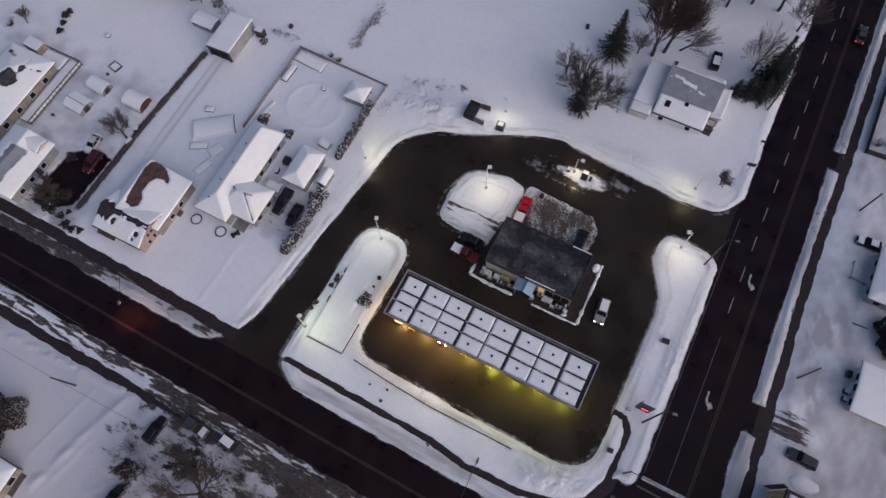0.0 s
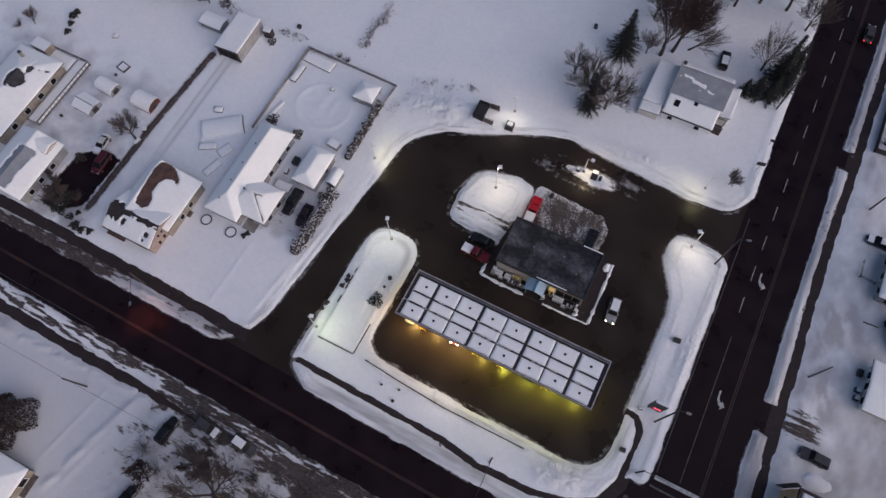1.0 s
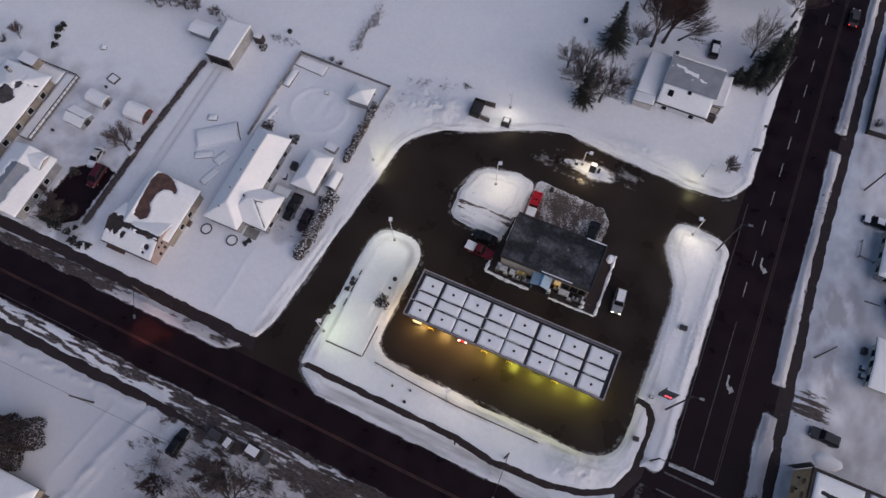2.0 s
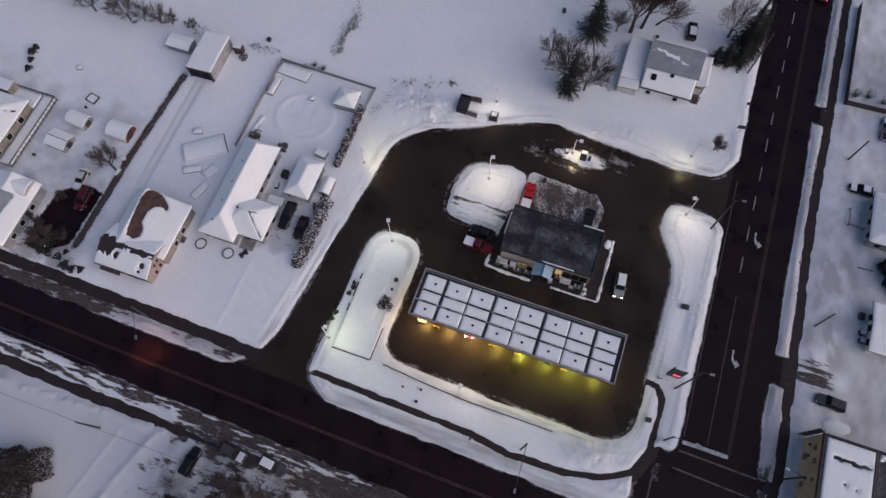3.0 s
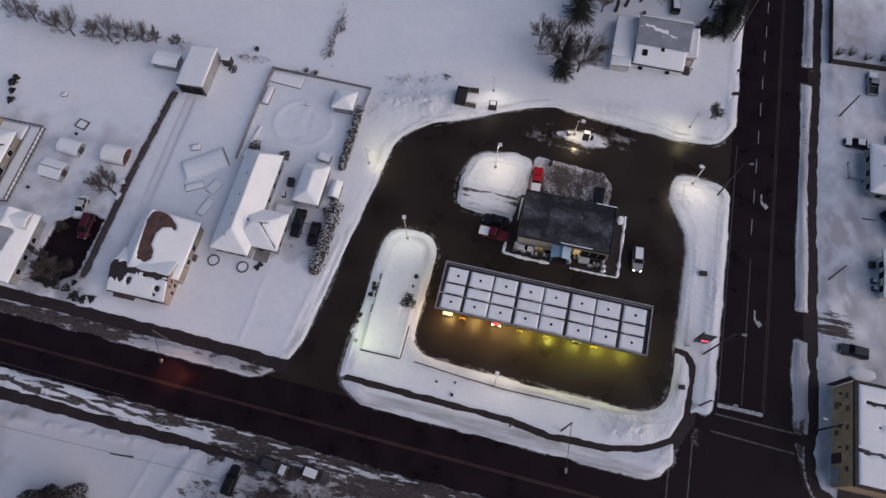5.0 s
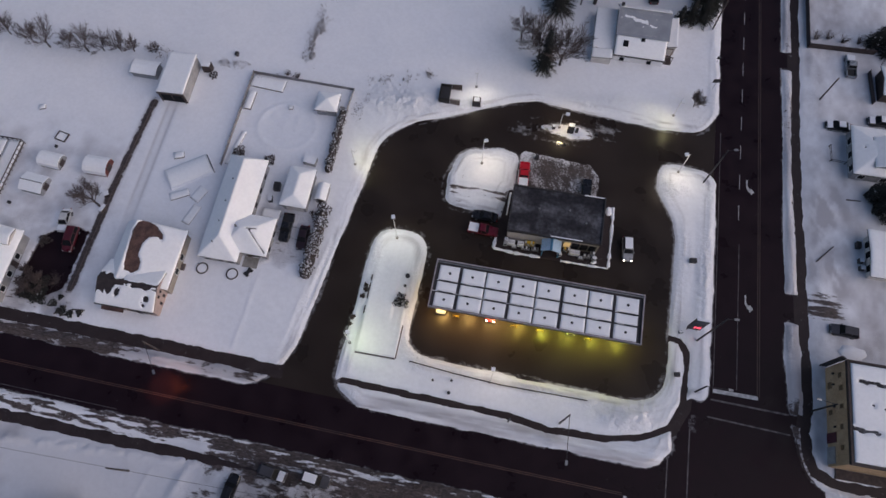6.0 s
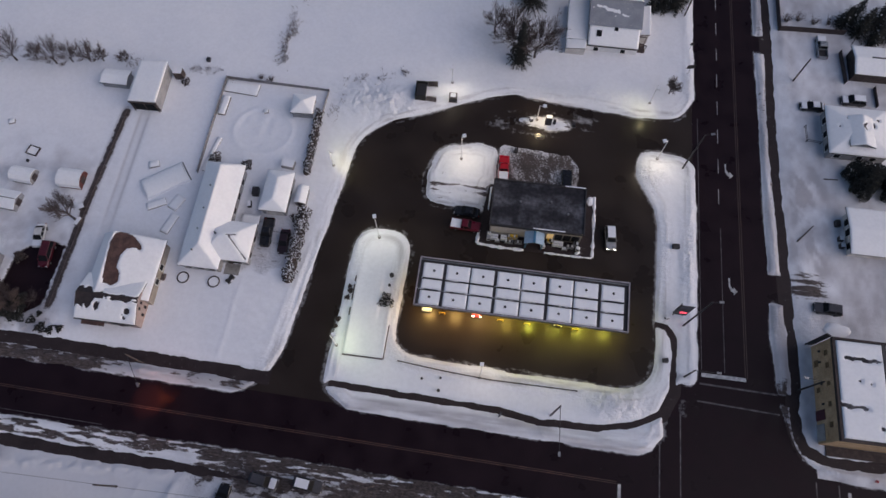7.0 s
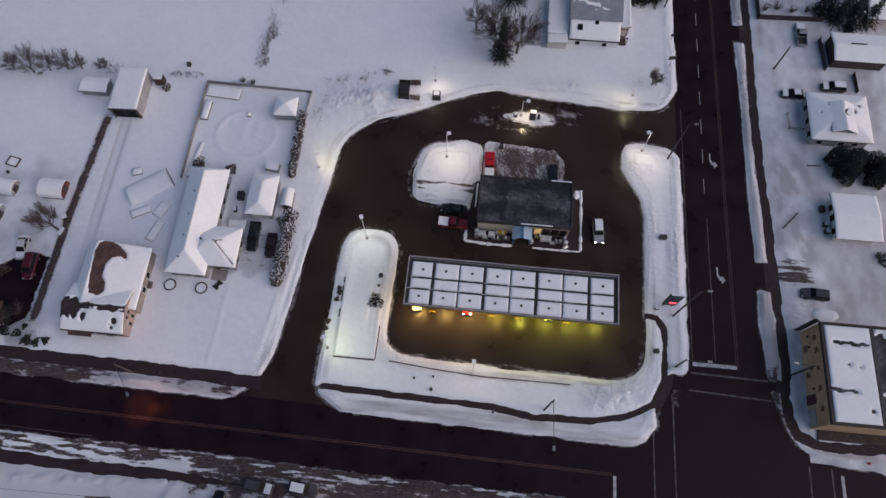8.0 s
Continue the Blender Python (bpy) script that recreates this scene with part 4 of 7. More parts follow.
for k, x in enumerate((2.4, 7, 11.3, 15.8, 20.2, 24.7, 29, 33.4)):
    warm = (1.0, 0.62, 0.16) if x < 13 else (0.98, 0.74, 0.10) if x < 18 else (0.84, 0.84, 0.07)
    lamp("canopy_light", "AREA", (x, 1.3, 4.6), 300 if x < 30 else 240, warm, 0.9, (x, 1.2, 3.6)).data.spread = radians(150)


def fuel_island(x):
    """A kerbed island with two pumps and yellow guard hoops at its ends."""
    p = thing("pump_island", (x, 4.3, 0), 0, "kerbed pump island with yellow guard hoops under the canopy", "pump island", "pump islands")
    part("kerb", boxes((-0.6, 0.6, -2.9, 3.6, 0.0, 0.16), bevel=0.05), CONCRETE, p)
    for s in (-1, 1):
        part("guard_hoop", tubes(((-0.5, s * 3.85, 0), (-0.5, s * 3.85, 0.95), 0.07), ((-0.5, s * 3.85, 0.95), (0.5, s * 3.85, 0.95), 0.07), ((0.5, s * 3.85, 0.95), (0.5, s * 3.85, 0), 0.07)), YELLOW, p)


def fuel_pump(x, y):
    p = thing("fuel_pump", (x, y, 0.16), 0, "white fuel pump on a kerbed island under the canopy", "fuel pump", "pumps under the canopy")
    part("cabinet", boxes((-0.4, 0.4, -0.28, 0.28, 0.0, 2.0), bevel=0.04), WHITE_METAL, p)
    for s in (-1, 1):
        part("display", boxes((-0.3, 0.3, s * 0.29 - 0.02, s * 0.29 + 0.02, 1.2, 1.7)), GLASS_DARK, p)
        part("hose", tubes(((0.44, s * 0.15, 1.4), (0.55, s * 0.3, 0.5), 0.03), ((0.55, s * 0.3, 0.5), (0.45, s * 0.1, 0.4), 0.03)), RUBBER, p)


for x in (4.7, 14.8, 19.4, 27.6):
    fuel_island(x)
    for y in (2.4, 6.2):
        fuel_pump(x, y)


# ---- the store ----
def store():
    s = thing("store", (19.3, 20.8, 0), 0, "low convenience store with dark flat roof and lit front", "store")
    x0, x1, y0, y1, h = -8.1, 8.2, -4.2, 4.6, 4.3
    part("wall", boxes((x0, x1, y0, y1, 0.15, h)), SIDING_BEIGE, s)
    part("roof", boxes((x0 - 0.1, x1 + 0.1, y0 - 0.1, y1 + 0.1, h + 0.004, h + 0.15)), MEMBRANE, s, "dark roof membrane dusted with snow")
    for a, b, c, d in ((x0 - 0.2, x1 + 0.2, y0 - 0.2, y0 + 0.05), (x0 - 0.2, x1 + 0.2, y1 - 0.05, y1 + 0.2), (x0 - 0.2, x0 + 0.05, y0 + 0.05, y1 - 0.05), (x1 - 0.05, x1 + 0.2, y0 + 0.05, y1 - 0.05)):
        part("parapet", boxes((a, b, c, d, h - 0.35, h + 0.38), bevel=0.02), DARK_STEEL, s)
    part("parapet_snow", boxes((-0.6, 5.0, y0 - 0.17, y0 + 0.02, h + 0.385, h + 0.46), bevel=0.03), SNOW, s)
    part("parapet_snow", boxes((4.5, 8.1, y1 - 0.03, y1 + 0.17, h + 0.385, h + 0.45), bevel=0.03), SNOW, s)
    fy = y0 - 0.03
    for k in range(5):
        a = -7.95 + 1.26 * k
        part("wall_panel", boxes((a, a + 1.24, fy - 0.05, fy + 0.02, 0.3, 3.9), bevel=0.01), PANEL_PALE, s, "pale grey wall panel")
    for k, a in enumerate((2.0, 3.5, 5.0, 6.5)):
        w = part("shop_window", boxes((a, a + 1.35, fy - 0.06, fy + 0.02, 0.9, 3.3)), DARK_STEEL, s)
        part("pane", boxes((a + 0.07, a + 1.28, fy - 0.085, fy - 0.065, 0.97, 3.23)), SHOP_GLOW if k == 0 else GLASS_DARK, w)
    part("fascia_panel", boxes((1.6, 8.0, fy - 0.12, fy - 0.02, 3.35, 3.85), bevel=0.02), SIDING_BEIGE, s, "plain beige fascia over the shop windows")
    # entrance porch with a small gable
    for a in (-1.55, 1.35):
        part("porch_post", boxes((a, a + 0.2, -6.3, -6.1, 0.15, 2.9), bevel=0.02), BLUE_TRIM, s)
    for side in (-1, 1):
        slab = [(-0.1, -6.5, 3.75), (-0.1, -4.2, 3.75), (-0.1 + side * 1.75, -6.5, 2.95), (-0.1 + side * 1.75, -4.2, 2.95)]
        part("porch_roof", hull(slab + [(x, y, z - 0.12) for x, y, z in slab]), BLUE_CLAD, s, "pale blue porch roof slope")
    part("ridge_trim", boxes((-0.3, 0.1, -6.52, -4.2, 3.70, 3.82), bevel=0.02), BLUE_TRIM, s)
    door(s, (-0.6, fy - 0.06, 0.15), "s", 1.0, 2.2, GLASS_DARK)
    door(s, (0.5, fy - 0.06, 0.15), "s", 1.0, 2.2, GLASS_DARK)
    for x, y in ((-3.2, 0.6), (2.2, 1.2), (5.3, -0.8)):
        part("roof_vent", tubes(((x, y, h + 0.15), (x, y, h + 0.6), 0.16, 0.16, 10)), STEEL, s)
    window(s, (x1 + 0.02, 1.0, 1.2), "e", 0.9, 0.9)
    door(s, (x0 - 0.02, 2.0, 0.15), "w")


store()
tagged(obj("apron", flat(APRON, 0.15, 0.2), WALKWAY), "raised damp concrete apron round the store", "apron", kind="structure")


def kerb_snow(name, pts, w=0.45, h=0.2):
    """A low ridge of cleared snow along a kerb."""
    bm = bmesh.new()
    rnd = random.Random(len(pts) + int(pts[0][0] * 7))
    for (ax, ay), (bx, by) in zip(pts, pts[1:]):
        n = max(int(math.hypot(bx - ax, by - ay) / 0.5), 2)
        d = Vector((bx - ax, by - ay, 0)).normalized()
        side = Vector((-d.y, d.x, 0))
        rows = []
        for k in range(n + 1):
            c = Vector((ax + (bx - ax) * k / n, ay + (by - ay) * k / n, 0.145))
            ww, hh = w * rnd.uniform(0.45, 1.25), h * rnd.uniform(0.5, 1.2)
            rows.append([bm.verts.new(c - side * ww), bm.verts.new(c - side * ww * 0.5 + Vector((0, 0, hh * 0.8))), bm.verts.new(c + side * ww * 0.45 + Vector((0, 0, hh))), bm.verts.new(c + side * ww)])
        for a, b in zip(rows, rows[1:]):
            for i in range(3):
                bm.faces.new((a[i], b[i], b[i + 1], a[i + 1]))
        bm.faces.new(rows[0])
        bm.faces.new(rows[-1][::-1])
    bmesh.ops.recalc_face_normals(bm, faces=bm.faces[:])
    return tagged(obj(name, bm, SNOW, True), "ridge of cleared snow along the store's kerb", "snow ridge", "snow ridges by the store")


kerb_snow("snow_ridge", [(9.3, 17.0), (9.2, 14.4), (13, 14.1), (17.7, 14.1)], 0.35)
kerb_snow("snow_ridge", [(21.4, 14.05), (26, 14.0), (29.9, 14.05)], 0.22)
kerb_snow("snow_ridge", [(29.95, 14.2), (29.95, 20), (29.9, 26.3)], 0.32)
kerb_snow("snow_ridge", [(29.2, 24.5), (29.3, 26.2)], 0.5)
kerb_snow("snow_ridge", [(10.6, 21.3), (10.7, 26.0)], 0.18)


def ice_chest(x, w=1.5, lid=WHITE_METAL, z=0.15):
    p = thing("ice_chest", (x, 15.75, z), 0, "white outdoor ice chest at the store front", "ice chest", "goods at the store front")
    part("body", boxes((-w / 2, w / 2, -0.42, 0.42, 0.1, 1.15), bevel=0.05), WHITE_METAL, p)
    for s in (-1, 1):
        part("door", hull([(s * w / 4 - w * 0.22, -0.45, 0.65), (s * w / 4 + w * 0.22, -0.45, 0.65), (s * w / 4 - w * 0.22, -0.1, 1.22), (s * w / 4 + w * 0.22, -0.1, 1.22), (s * w / 4 - w * 0.22, -0.35, 0.65), (s * w / 4 + w * 0.22, -0.1, 1.1), (s * w / 4 - w * 0.22, -0.1, 1.1), (s * w / 4 + w * 0.22, -0.35, 0.65)]), SIDING_GREY, p)
    part("base", boxes((-w / 2 + 0.08, w / 2 - 0.08, -0.36, 0.36, 0.0, 0.095)), DARK_STEEL, p)


for x, w in ((12.0, 1.7), (13.9, 1.1), (23.6, 1.9)):
    ice_chest(x, w)


def display_rack(x, y, w, h, goods, label):
    p = thing("display_rack", (x, y, 0.15), 0, label, "display rack", "goods at the store front")
    for a in (-w / 2, w / 2 - 0.05):
        part("upright", boxes((a, a + 0.05, -0.3, 0.3, 0, h)), STEEL, p)
    for k in range(3):
        z = 0.15 + k * h / 3
        part("shelf", boxes((-w / 2 + 0.055, w / 2 - 0.055, -0.3, 0.3, z, z + 0.04)), STEEL, p)
        for i in range(int(w / 0.34)):
            part("goods_box", boxes((-w / 2 + 0.09 + i * 0.34, -w / 2 + 0.36 + i * 0.34, -0.24, 0.24, z + 0.045, z + 0.045 + h / 3 - 0.16 - 0.05 * ((i + k) % 3)), bevel=0.02), goods[(i + k) % len(goods)], p)


display_rack(15.5, 16.05, 1.9, 1.5, (YELLOW, YELLOW, WHITE_METAL), "steel rack of yellow and white jugs by the wall")
display_rack(14.9, 15.2, 1.5, 0.8, (WHITE_METAL, DARK_STEEL), "low rack of pale sacks at the store front")
display_rack(16.6, 15.3, 1.3, 0.8, (WOOD_GREY, WHITE_METAL), "low rack of firewood bundles at the store front")
display_rack(25.9, 15.5, 1.3, 1.1, (SIDING_WHITE, DARK_STEEL), "rack of white bags at the store front")
display_rack(22.2, 16.1, 1.2, 1.4, (DARK_STEEL, WHITE_METAL, YELLOW), "tall rack of mixed jugs beside the entrance")


def newspaper_box(x, y, mat, turn=0):
    p = thing("vending_box", (x, y, 0.15), turn, "small upright vending box at the store front", "vending box", "goods at the store front")
    part("body", boxes((-0.35, 0.35, -0.3, 0.3, 0.25, 1.3), bevel=0.04), mat, p)
    part("window", boxes((-0.25, 0.25, -0.325, -0.305, 0.75, 1.15)), GLASS_DARK, p)
    for a in (-0.28, 0.22):
        part("leg", boxes((a, a + 0.06, -0.2, 0.2, 0, 0.25)), DARK_STEEL, p)


for x, y, w, h_, m in ((12.8, 15.2, 0.9, 0.7, WHITE_METAL), (18.0, 15.6, 0.7, 1.0, WHITE_METAL), (24.9, 15.1, 1.0, 0.6, WHITE_METAL), (26.8, 16.0, 0.8, 1.5, DARK_STEEL), (20.3, 15.9, 0.7, 1.2, BLUE_TRIM), (11.3, 16.1, 0.9, 1.4, WHITE_METAL)):
    display_rack(x, y, w, h_, (m, WHITE_METAL), "small rack of bagged goods at the store front")
newspaper_box(21.0, 14.95, WHITE_METAL, 20)
newspaper_box(11.2, 15.3, SIDING_GREY)
newspaper_box(27.2, 15.2, WHITE_METAL, -25)


def snow_drift(x, y, rx, ry, h, turn=0, seed=0):
    bm = bmesh.new()
    bmesh.ops.create_icosphere(bm, subdivisions=3, radius=1)
    for v in bm.verts:
        k = 1 + 0.35 * noise.noise(v.co * 1.7 + Vector((seed, 0, 0)))
        v.co = Vector((v.co.x * rx * k, v.co.y * ry * k, max(v.co.z * h * k, -0.05)))
    o = obj("snow_mound", bm, SNOW, True)
    o.matrix_world = pose(x, y, 0.12, 0, 0, turn)
    return tagged(o, "small shovelled heap of snow", "snow mound")


snow_drift(27.3, 14.7, 0.6, 0.3, 0.35, 30, 3)
snow_drift(29.0, 25.3, 0.5, 0.9, 0.5, 0, 5)


# ---- vehicles ----
def loft(sections):
    bm = bmesh.new()
    rings = []
    for x, w, z0, z1 in sections:
        r = min(0.13, (z1 - z0) * 0.3)
        pts = [(-w, z0 + r), (-w, z1 - r), (-w + r, z1), (w - r, z1), (w, z1 - r), (w, z0 + r), (w - r, z0), (-w + r, z0)]
        rings.append([bm.verts.new((x, y, z)) for y, z in pts])
    for a, b in zip(rings, rings[1:]):
        for k in range(8):
            bm.faces.new((a[k - 1], a[k], b[k], b[k - 1]))
    bm.faces.new(rings[0])
    bm.faces.new(rings[-1][::-1])
    bmesh.ops.recalc_face_normals(bm, faces=bm.faces[:])
    return bm


CAR_SHAPES = {
    "sedan": dict(half=2.35, belt=0.92, cab=(0.95, -1.75), top=(0.2, -1.15), roof=1.43, w=0.9),
    "suv": dict(half=2.35, belt=1.05, cab=(0.95, -2.15), top=(0.35, -1.85), roof=1.72, w=0.94),
    "van": dict(half=2.45, belt=1.05, cab=(1.45, -2.3), top=(0.6, -2.15), roof=1.80, w=0.97),
    "pickup": dict(half=2.75, belt=1.08, cab=(1.05, -0.75), top=(0.45, -0.62), roof=1.75, w=0.96),
}


def vehicle(name, shape, at, turn, paint, label, snow=(), lit=False, group="", glow_tail=False):
    """A car that looks along its own x axis. snow: which of roof, hood, back are snowed in."""
    s = CAR_SHAPES[shape]
    h, b, w = s["half"], s["belt"], s["w"]
    v = thing(name, (at[0], at[1], at[2] if len(at) > 2 else 0.01), turn, label, {"sedan": "car", "suv": "car", "van": "van", "pickup": "pickup truck"}[shape], group)
    (c0, c1), (t0, t1), r = s["cab"], s["top"], s["roof"]
    if shape == "pickup":
        part("body", loft([(h, w * 0.8, 0.45, 0.8), (h - 0.12, w * 0.95, 0.35, b - 0.12), (c0 + 0.1, w, 0.32, b), (c1 - 0.05, w, 0.32, b)]), paint, v, smooth_faces=False)
        part("bed_floor", boxes((-h + 0.08, c1 - 0.055, -w + 0.09, w - 0.09, 0.35, 0.6)), DARK_STEEL, v)
        for y in (-w, w - 0.085):
            part("bed_side", boxes((-h + 0.08, c1 - 0.055, y, y + 0.085, 0.35, b), bevel=0.02), paint, v)
        part("tailgate", boxes((-h, -h + 0.075, -w, w, 0.4, b - 0.03), bevel=0.02), paint, v)
        if "back" in snow:
            part("bed_snow", boxes((-h + 0.1, c1 - 0.08, -w + 0.1, w - 0.1, 0.605, b + 0.03), bevel=0.06), SNOW, v)
    else:
        tail = b if shape == "sedan" else b + 0.02
        part("body", loft([(h, w * 0.78, 0.38, 0.66), (h - 0.15, w * 0.94, 0.28, b - 0.2), (c0 + 0.15, w, 0.25, b - 0.03), (0, w, 0.25, b), (-h + 0.2, w * 0.97, 0.28, tail), (-h, w * 0.85, 0.4, tail - 0.18)]), paint, v)
    lo, up = w * 0.93, w * 0.76
    cabin = hull([(c0, y, b - 0.02) for y in (-lo, lo)] + [(c1, y, b - 0.02) for y in (-lo, lo)] + [(t0, y, r) for y in (-up, up)] + [(t1, y, r) for y in (-up, up)])
    part("window_glass", cabin, GLASS_DARK, v)
    rp = hull([(t0 + 0.06, y, r - 0.03) for y in (-up - 0.03, up + 0.03)] + [(t1 - 0.06, y, r - 0.03) for y in (-up - 0.03, up + 0.03)] + [(t0 - 0.1, y, r + 0.04) for y in (-up * 0.9, up * 0.9)] + [(t1 + 0.1, y, r + 0.04) for y in (-up * 0.9, up * 0.9)])
    part("roof_panel", rp, paint, v)
    mid = (t0 + t1) / 2 - 0.1
    for y in (-1, 1):
        for a, bb in ((c0, t0), (mid, mid), (c1, t1)):
            part("pillar", tubes(((a, y * lo * 1.005, b - 0.02), (bb, y * up * 1.02, r), 0.05, 0.05, 5)), paint, v)
    for x in (h * 0.62, -h * 0.6):
        for y in (-w + 0.08, w - 0.08):
            wheel = part("wheel", tubes(((x, y - 0.12, 0.34), (x, y + 0.12, 0.34), 0.34, 0.34, 16)), RUBBER, v)
            part("rim", tubes(((x, y - 0.135, 0.34), (x, y + 0.135, 0.34), 0.2, 0.2, 10)), STEEL, wheel)
    for y in (-1, 1):
        part("headlight", boxes((h - 0.2, h - 0.02, y * w * 0.68 - 0.17, y * w * 0.68 + 0.17, 0.6, 0.8), bevel=0.04), HEADLIGHT_ON if lit else HEADLIGHT_OFF, v)
        part("tail_lamp", boxes((-h - 0.02, -h + 0.1, y * w * 0.78 - 0.1, y * w * 0.78 + 0.1, 0.68, 0.88), bevel=0.03), TAIL_ON if glow_tail else TAIL, v)
        part("mirror", boxes((c0 - 0.35, c0 - 0.2, y * (w + 0.1) - 0.09, y * (w + 0.1) + 0.09, b - 0.02, b + 0.14), bevel=0.03), paint, v)
    part("bumper", boxes((h - 0.12, h + 0.06, -w * 0.8, w * 0.8, 0.36, 0.54), bevel=0.04), DARK_STEEL, v)
    if "roof" in snow:
        part("roof_snow", boxes((t1 + 0.02, t0 - 0.04, -up * 0.95, up * 0.95, r + 0.035, r + 0.14), bevel=0.045), SNOW, v)
    if "hood" in snow:
        part("hood_snow", boxes((c0 + 0.15, h - 0.25, -w * 0.82, w * 0.82, b - 0.16, b + 0.05), bevel=0.05), SNOW, v)
    if "back" in snow and shape == "sedan":
        part("trunk_snow", boxes((-h + 0.18, c1 - 0.05, -w * 0.8, w * 0.8, b - 0.04, b + 0.07), bevel=0.04), SNOW, v)
    return v


vehicle("pickup_truck", "pickup", (12.6, 29.9, 0.04), 92, RED_PAINT, "bright red pickup with snow in its bed behind the store", ("back",))
vehicle("pickup_truck", "pickup", (6.8, 17.4), -3, DARK_RED_PAINT, "dark red pickup with snow-filled bed beside the store", ("back",))
vehicle("car", "sedan", (6.7, 20.2), 177, BLACK_PAINT, "black sedan parked beside the store")
vehicle("car", "suv", (24.5, 28.8, 0.04), 91, BLACK_PAINT, "dark hatchback parked on the gravel behind the store")
vehicle("car", "suv", (33.0, 18.2), -86, SILVER_PAINT, "silver car with lit headlights and a snow-covered roof", ("back", "roof"), lit=True)
vehicle("car", "sedan", (2.0, 2.75), -90, WHITE_PAINT, "white sedan fuelling under the canopy", lit=False)
vehicle("car", "sedan", (10.6, 2.8), -88, RED_PAINT, "red sedan with lit headlights leaving the pumps", lit=True)
vehicle("car", "sedan", (24.6, 2.95), -90, BLACK_PAINT, "black sedan fuelling under the canopy")
vehicle("pickup_truck", "pickup", (-28.6, 11.4, 0.3), -88, BLACK_PAINT, "black pickup parked in front of the carport", ())
vehicle("car", "sedan", (-25.2, 10.0, 0.3), -88, PLUM_PAINT, "dark sedan parked beside the snowy hedge")
vehicle("car", "sedan", (-69.4, 5.6, 0.3), -83, WHITE_PAINT, "white sedan parked in a snowy yard", ("hood", "back"))
vehicle("car", "van", (-66.8, 2.2, 0.3), -86, MAROON_PAINT, "dark red van parked beside the fence")
vehicle("car", "suv", (-25.4, -33.7, 0.25), 84, BLACK_PAINT, "black van parked across the street")
vehicle("car", "suv", (-19.5, -30.2, 0.25), -8, GREY_PAINT, "grey jeep with snow on its bonnet by the verge", ("hood",))
vehicle("car", "suv", (-12.5, -29.9, 0.25), -6, GREY_PAINT, "dark estate car with snow-covered roof by the verge", ("roof",))
vehicle("car", "sedan", (-25.2, -45.5, 0.25), 80, BLACK_PAINT, "black car with snow on its back", ("back",))
vehicle("car", "suv", (70.4, 9.5, 0.25), 177, GREY_PAINT, "grey estate car in the snowy lot")
vehicle("car", "sedan", (71.0, 51.0, 0.2), 180, BLACK_PAINT, "snowed-in black car beside the house", ("roof", "hood", "back"))
vehicle("car", "suv", (79.0, 53.3, 0.2), 180, GREY_PAINT, "snowed-in car behind the house", ("roof", "hood"))
vehicle("pickup_truck", "pickup", (74.0, 65.8, 0.2), 90, SILVER_PAINT, "grey pickup with snow-covered roof in a driveway", ("hood",))
vehicle("car", "suv", (33.9, 77.2, 0.3), 95, BLACK_PAINT, "black car with snow on its roof behind the house", ("roof",))
vehicle("car", "sedan", (58.4, 96.5), 90, GREY_PAINT, "dark car driving off with lit tail lamps", glow_tail=True)


# ---- lamps, poles, signs ----
def lot_lamp(x, y, h, turn, reach=0.7, power=240, colour=(1.0, 0.93, 0.74), aim=(0, 0), lit=True):
    p = thing("lot_lamp", (x, y, 0), turn, "slim steel lot lamp with lit box head and snow on top", "lamp post", "lot lamps")
    part("base", tubes(((0, 0, 0), (0, 0, 0.55), 0.27, 0.25, 12)), CONCRETE, p)
    part("pole", tubes(((0, 0, 0.5), (0, 0, h), 0.085, 0.06, 8)), WHITE_METAL, p)
    part("arm", tubes(((0, 0, h - 0.15), (reach, 0, h), 0.045, 0.045, 6)), WHITE_METAL, p)
    head = part("head", boxes((reach - 0.35, reach + 0.35, -0.32, 0.32, h - 0.02, h + 0.2), bevel=0.04), WHITE_METAL, p)
    part("lens", boxes((reach - 0.28, reach + 0.28, -0.25, 0.25, h - 0.05, h - 0.025)), LAMP_GLOW, head)
    part("snow_cap", boxes((reach - 0.33, reach + 0.33, -0.3, 0.3, h + 0.203, h + 0.28), bevel=0.03), SNOW, head)
    a = radians(turn)
    if lit:
        at = (x + math.cos(a) * reach, y + math.sin(a) * reach, h - 0.1)
        lamp("lot_light", "SPOT", at, power, colour, 0.25, (at[0] + aim[0], at[1] + aim[1], at[2] - 1.0), 160)


POWER = 1500
lot_lamp(-8.4, 13.2, 8.3, 110, 0.5, POWER * 0.72, (0.98, 1.0, 0.66), aim=(0.3, -0.9))
lot_lamp(41.3, 35.8, 7.0, 200, 0.7, POWER * 0.7, (1.0, 0.89, 0.62), aim=(0.3, -1.5))
lot_lamp(4.4, 31.2, 8.3, 20, 0.4, POWER * 0.85, (1.0, 0.86, 0.54), aim=(0.1, -1.0))
lot_lamp(12.3, -9.7, 7.4, 90, 0.7, POWER * 0.2, aim=(0.6, 0.9))
lot_lamp(0.6, 48.2, 6.0, -90, 0.8, POWER * 0.42, (1.0, 0.93, 0.66), aim=(0.6, -1.9))
lot_lamp(-19.4, 26.7, 6.0, -20, 0.7, POWER * 0.42, (1.0, 0.95, 0.42), aim=(1.6, 1.4))
lot_lamp(-12.4, -7.3, 7.0, 20, 0.6, POWER * 0.5, (0.80, 1.0, 0.48), aim=(1.1, 0.7))
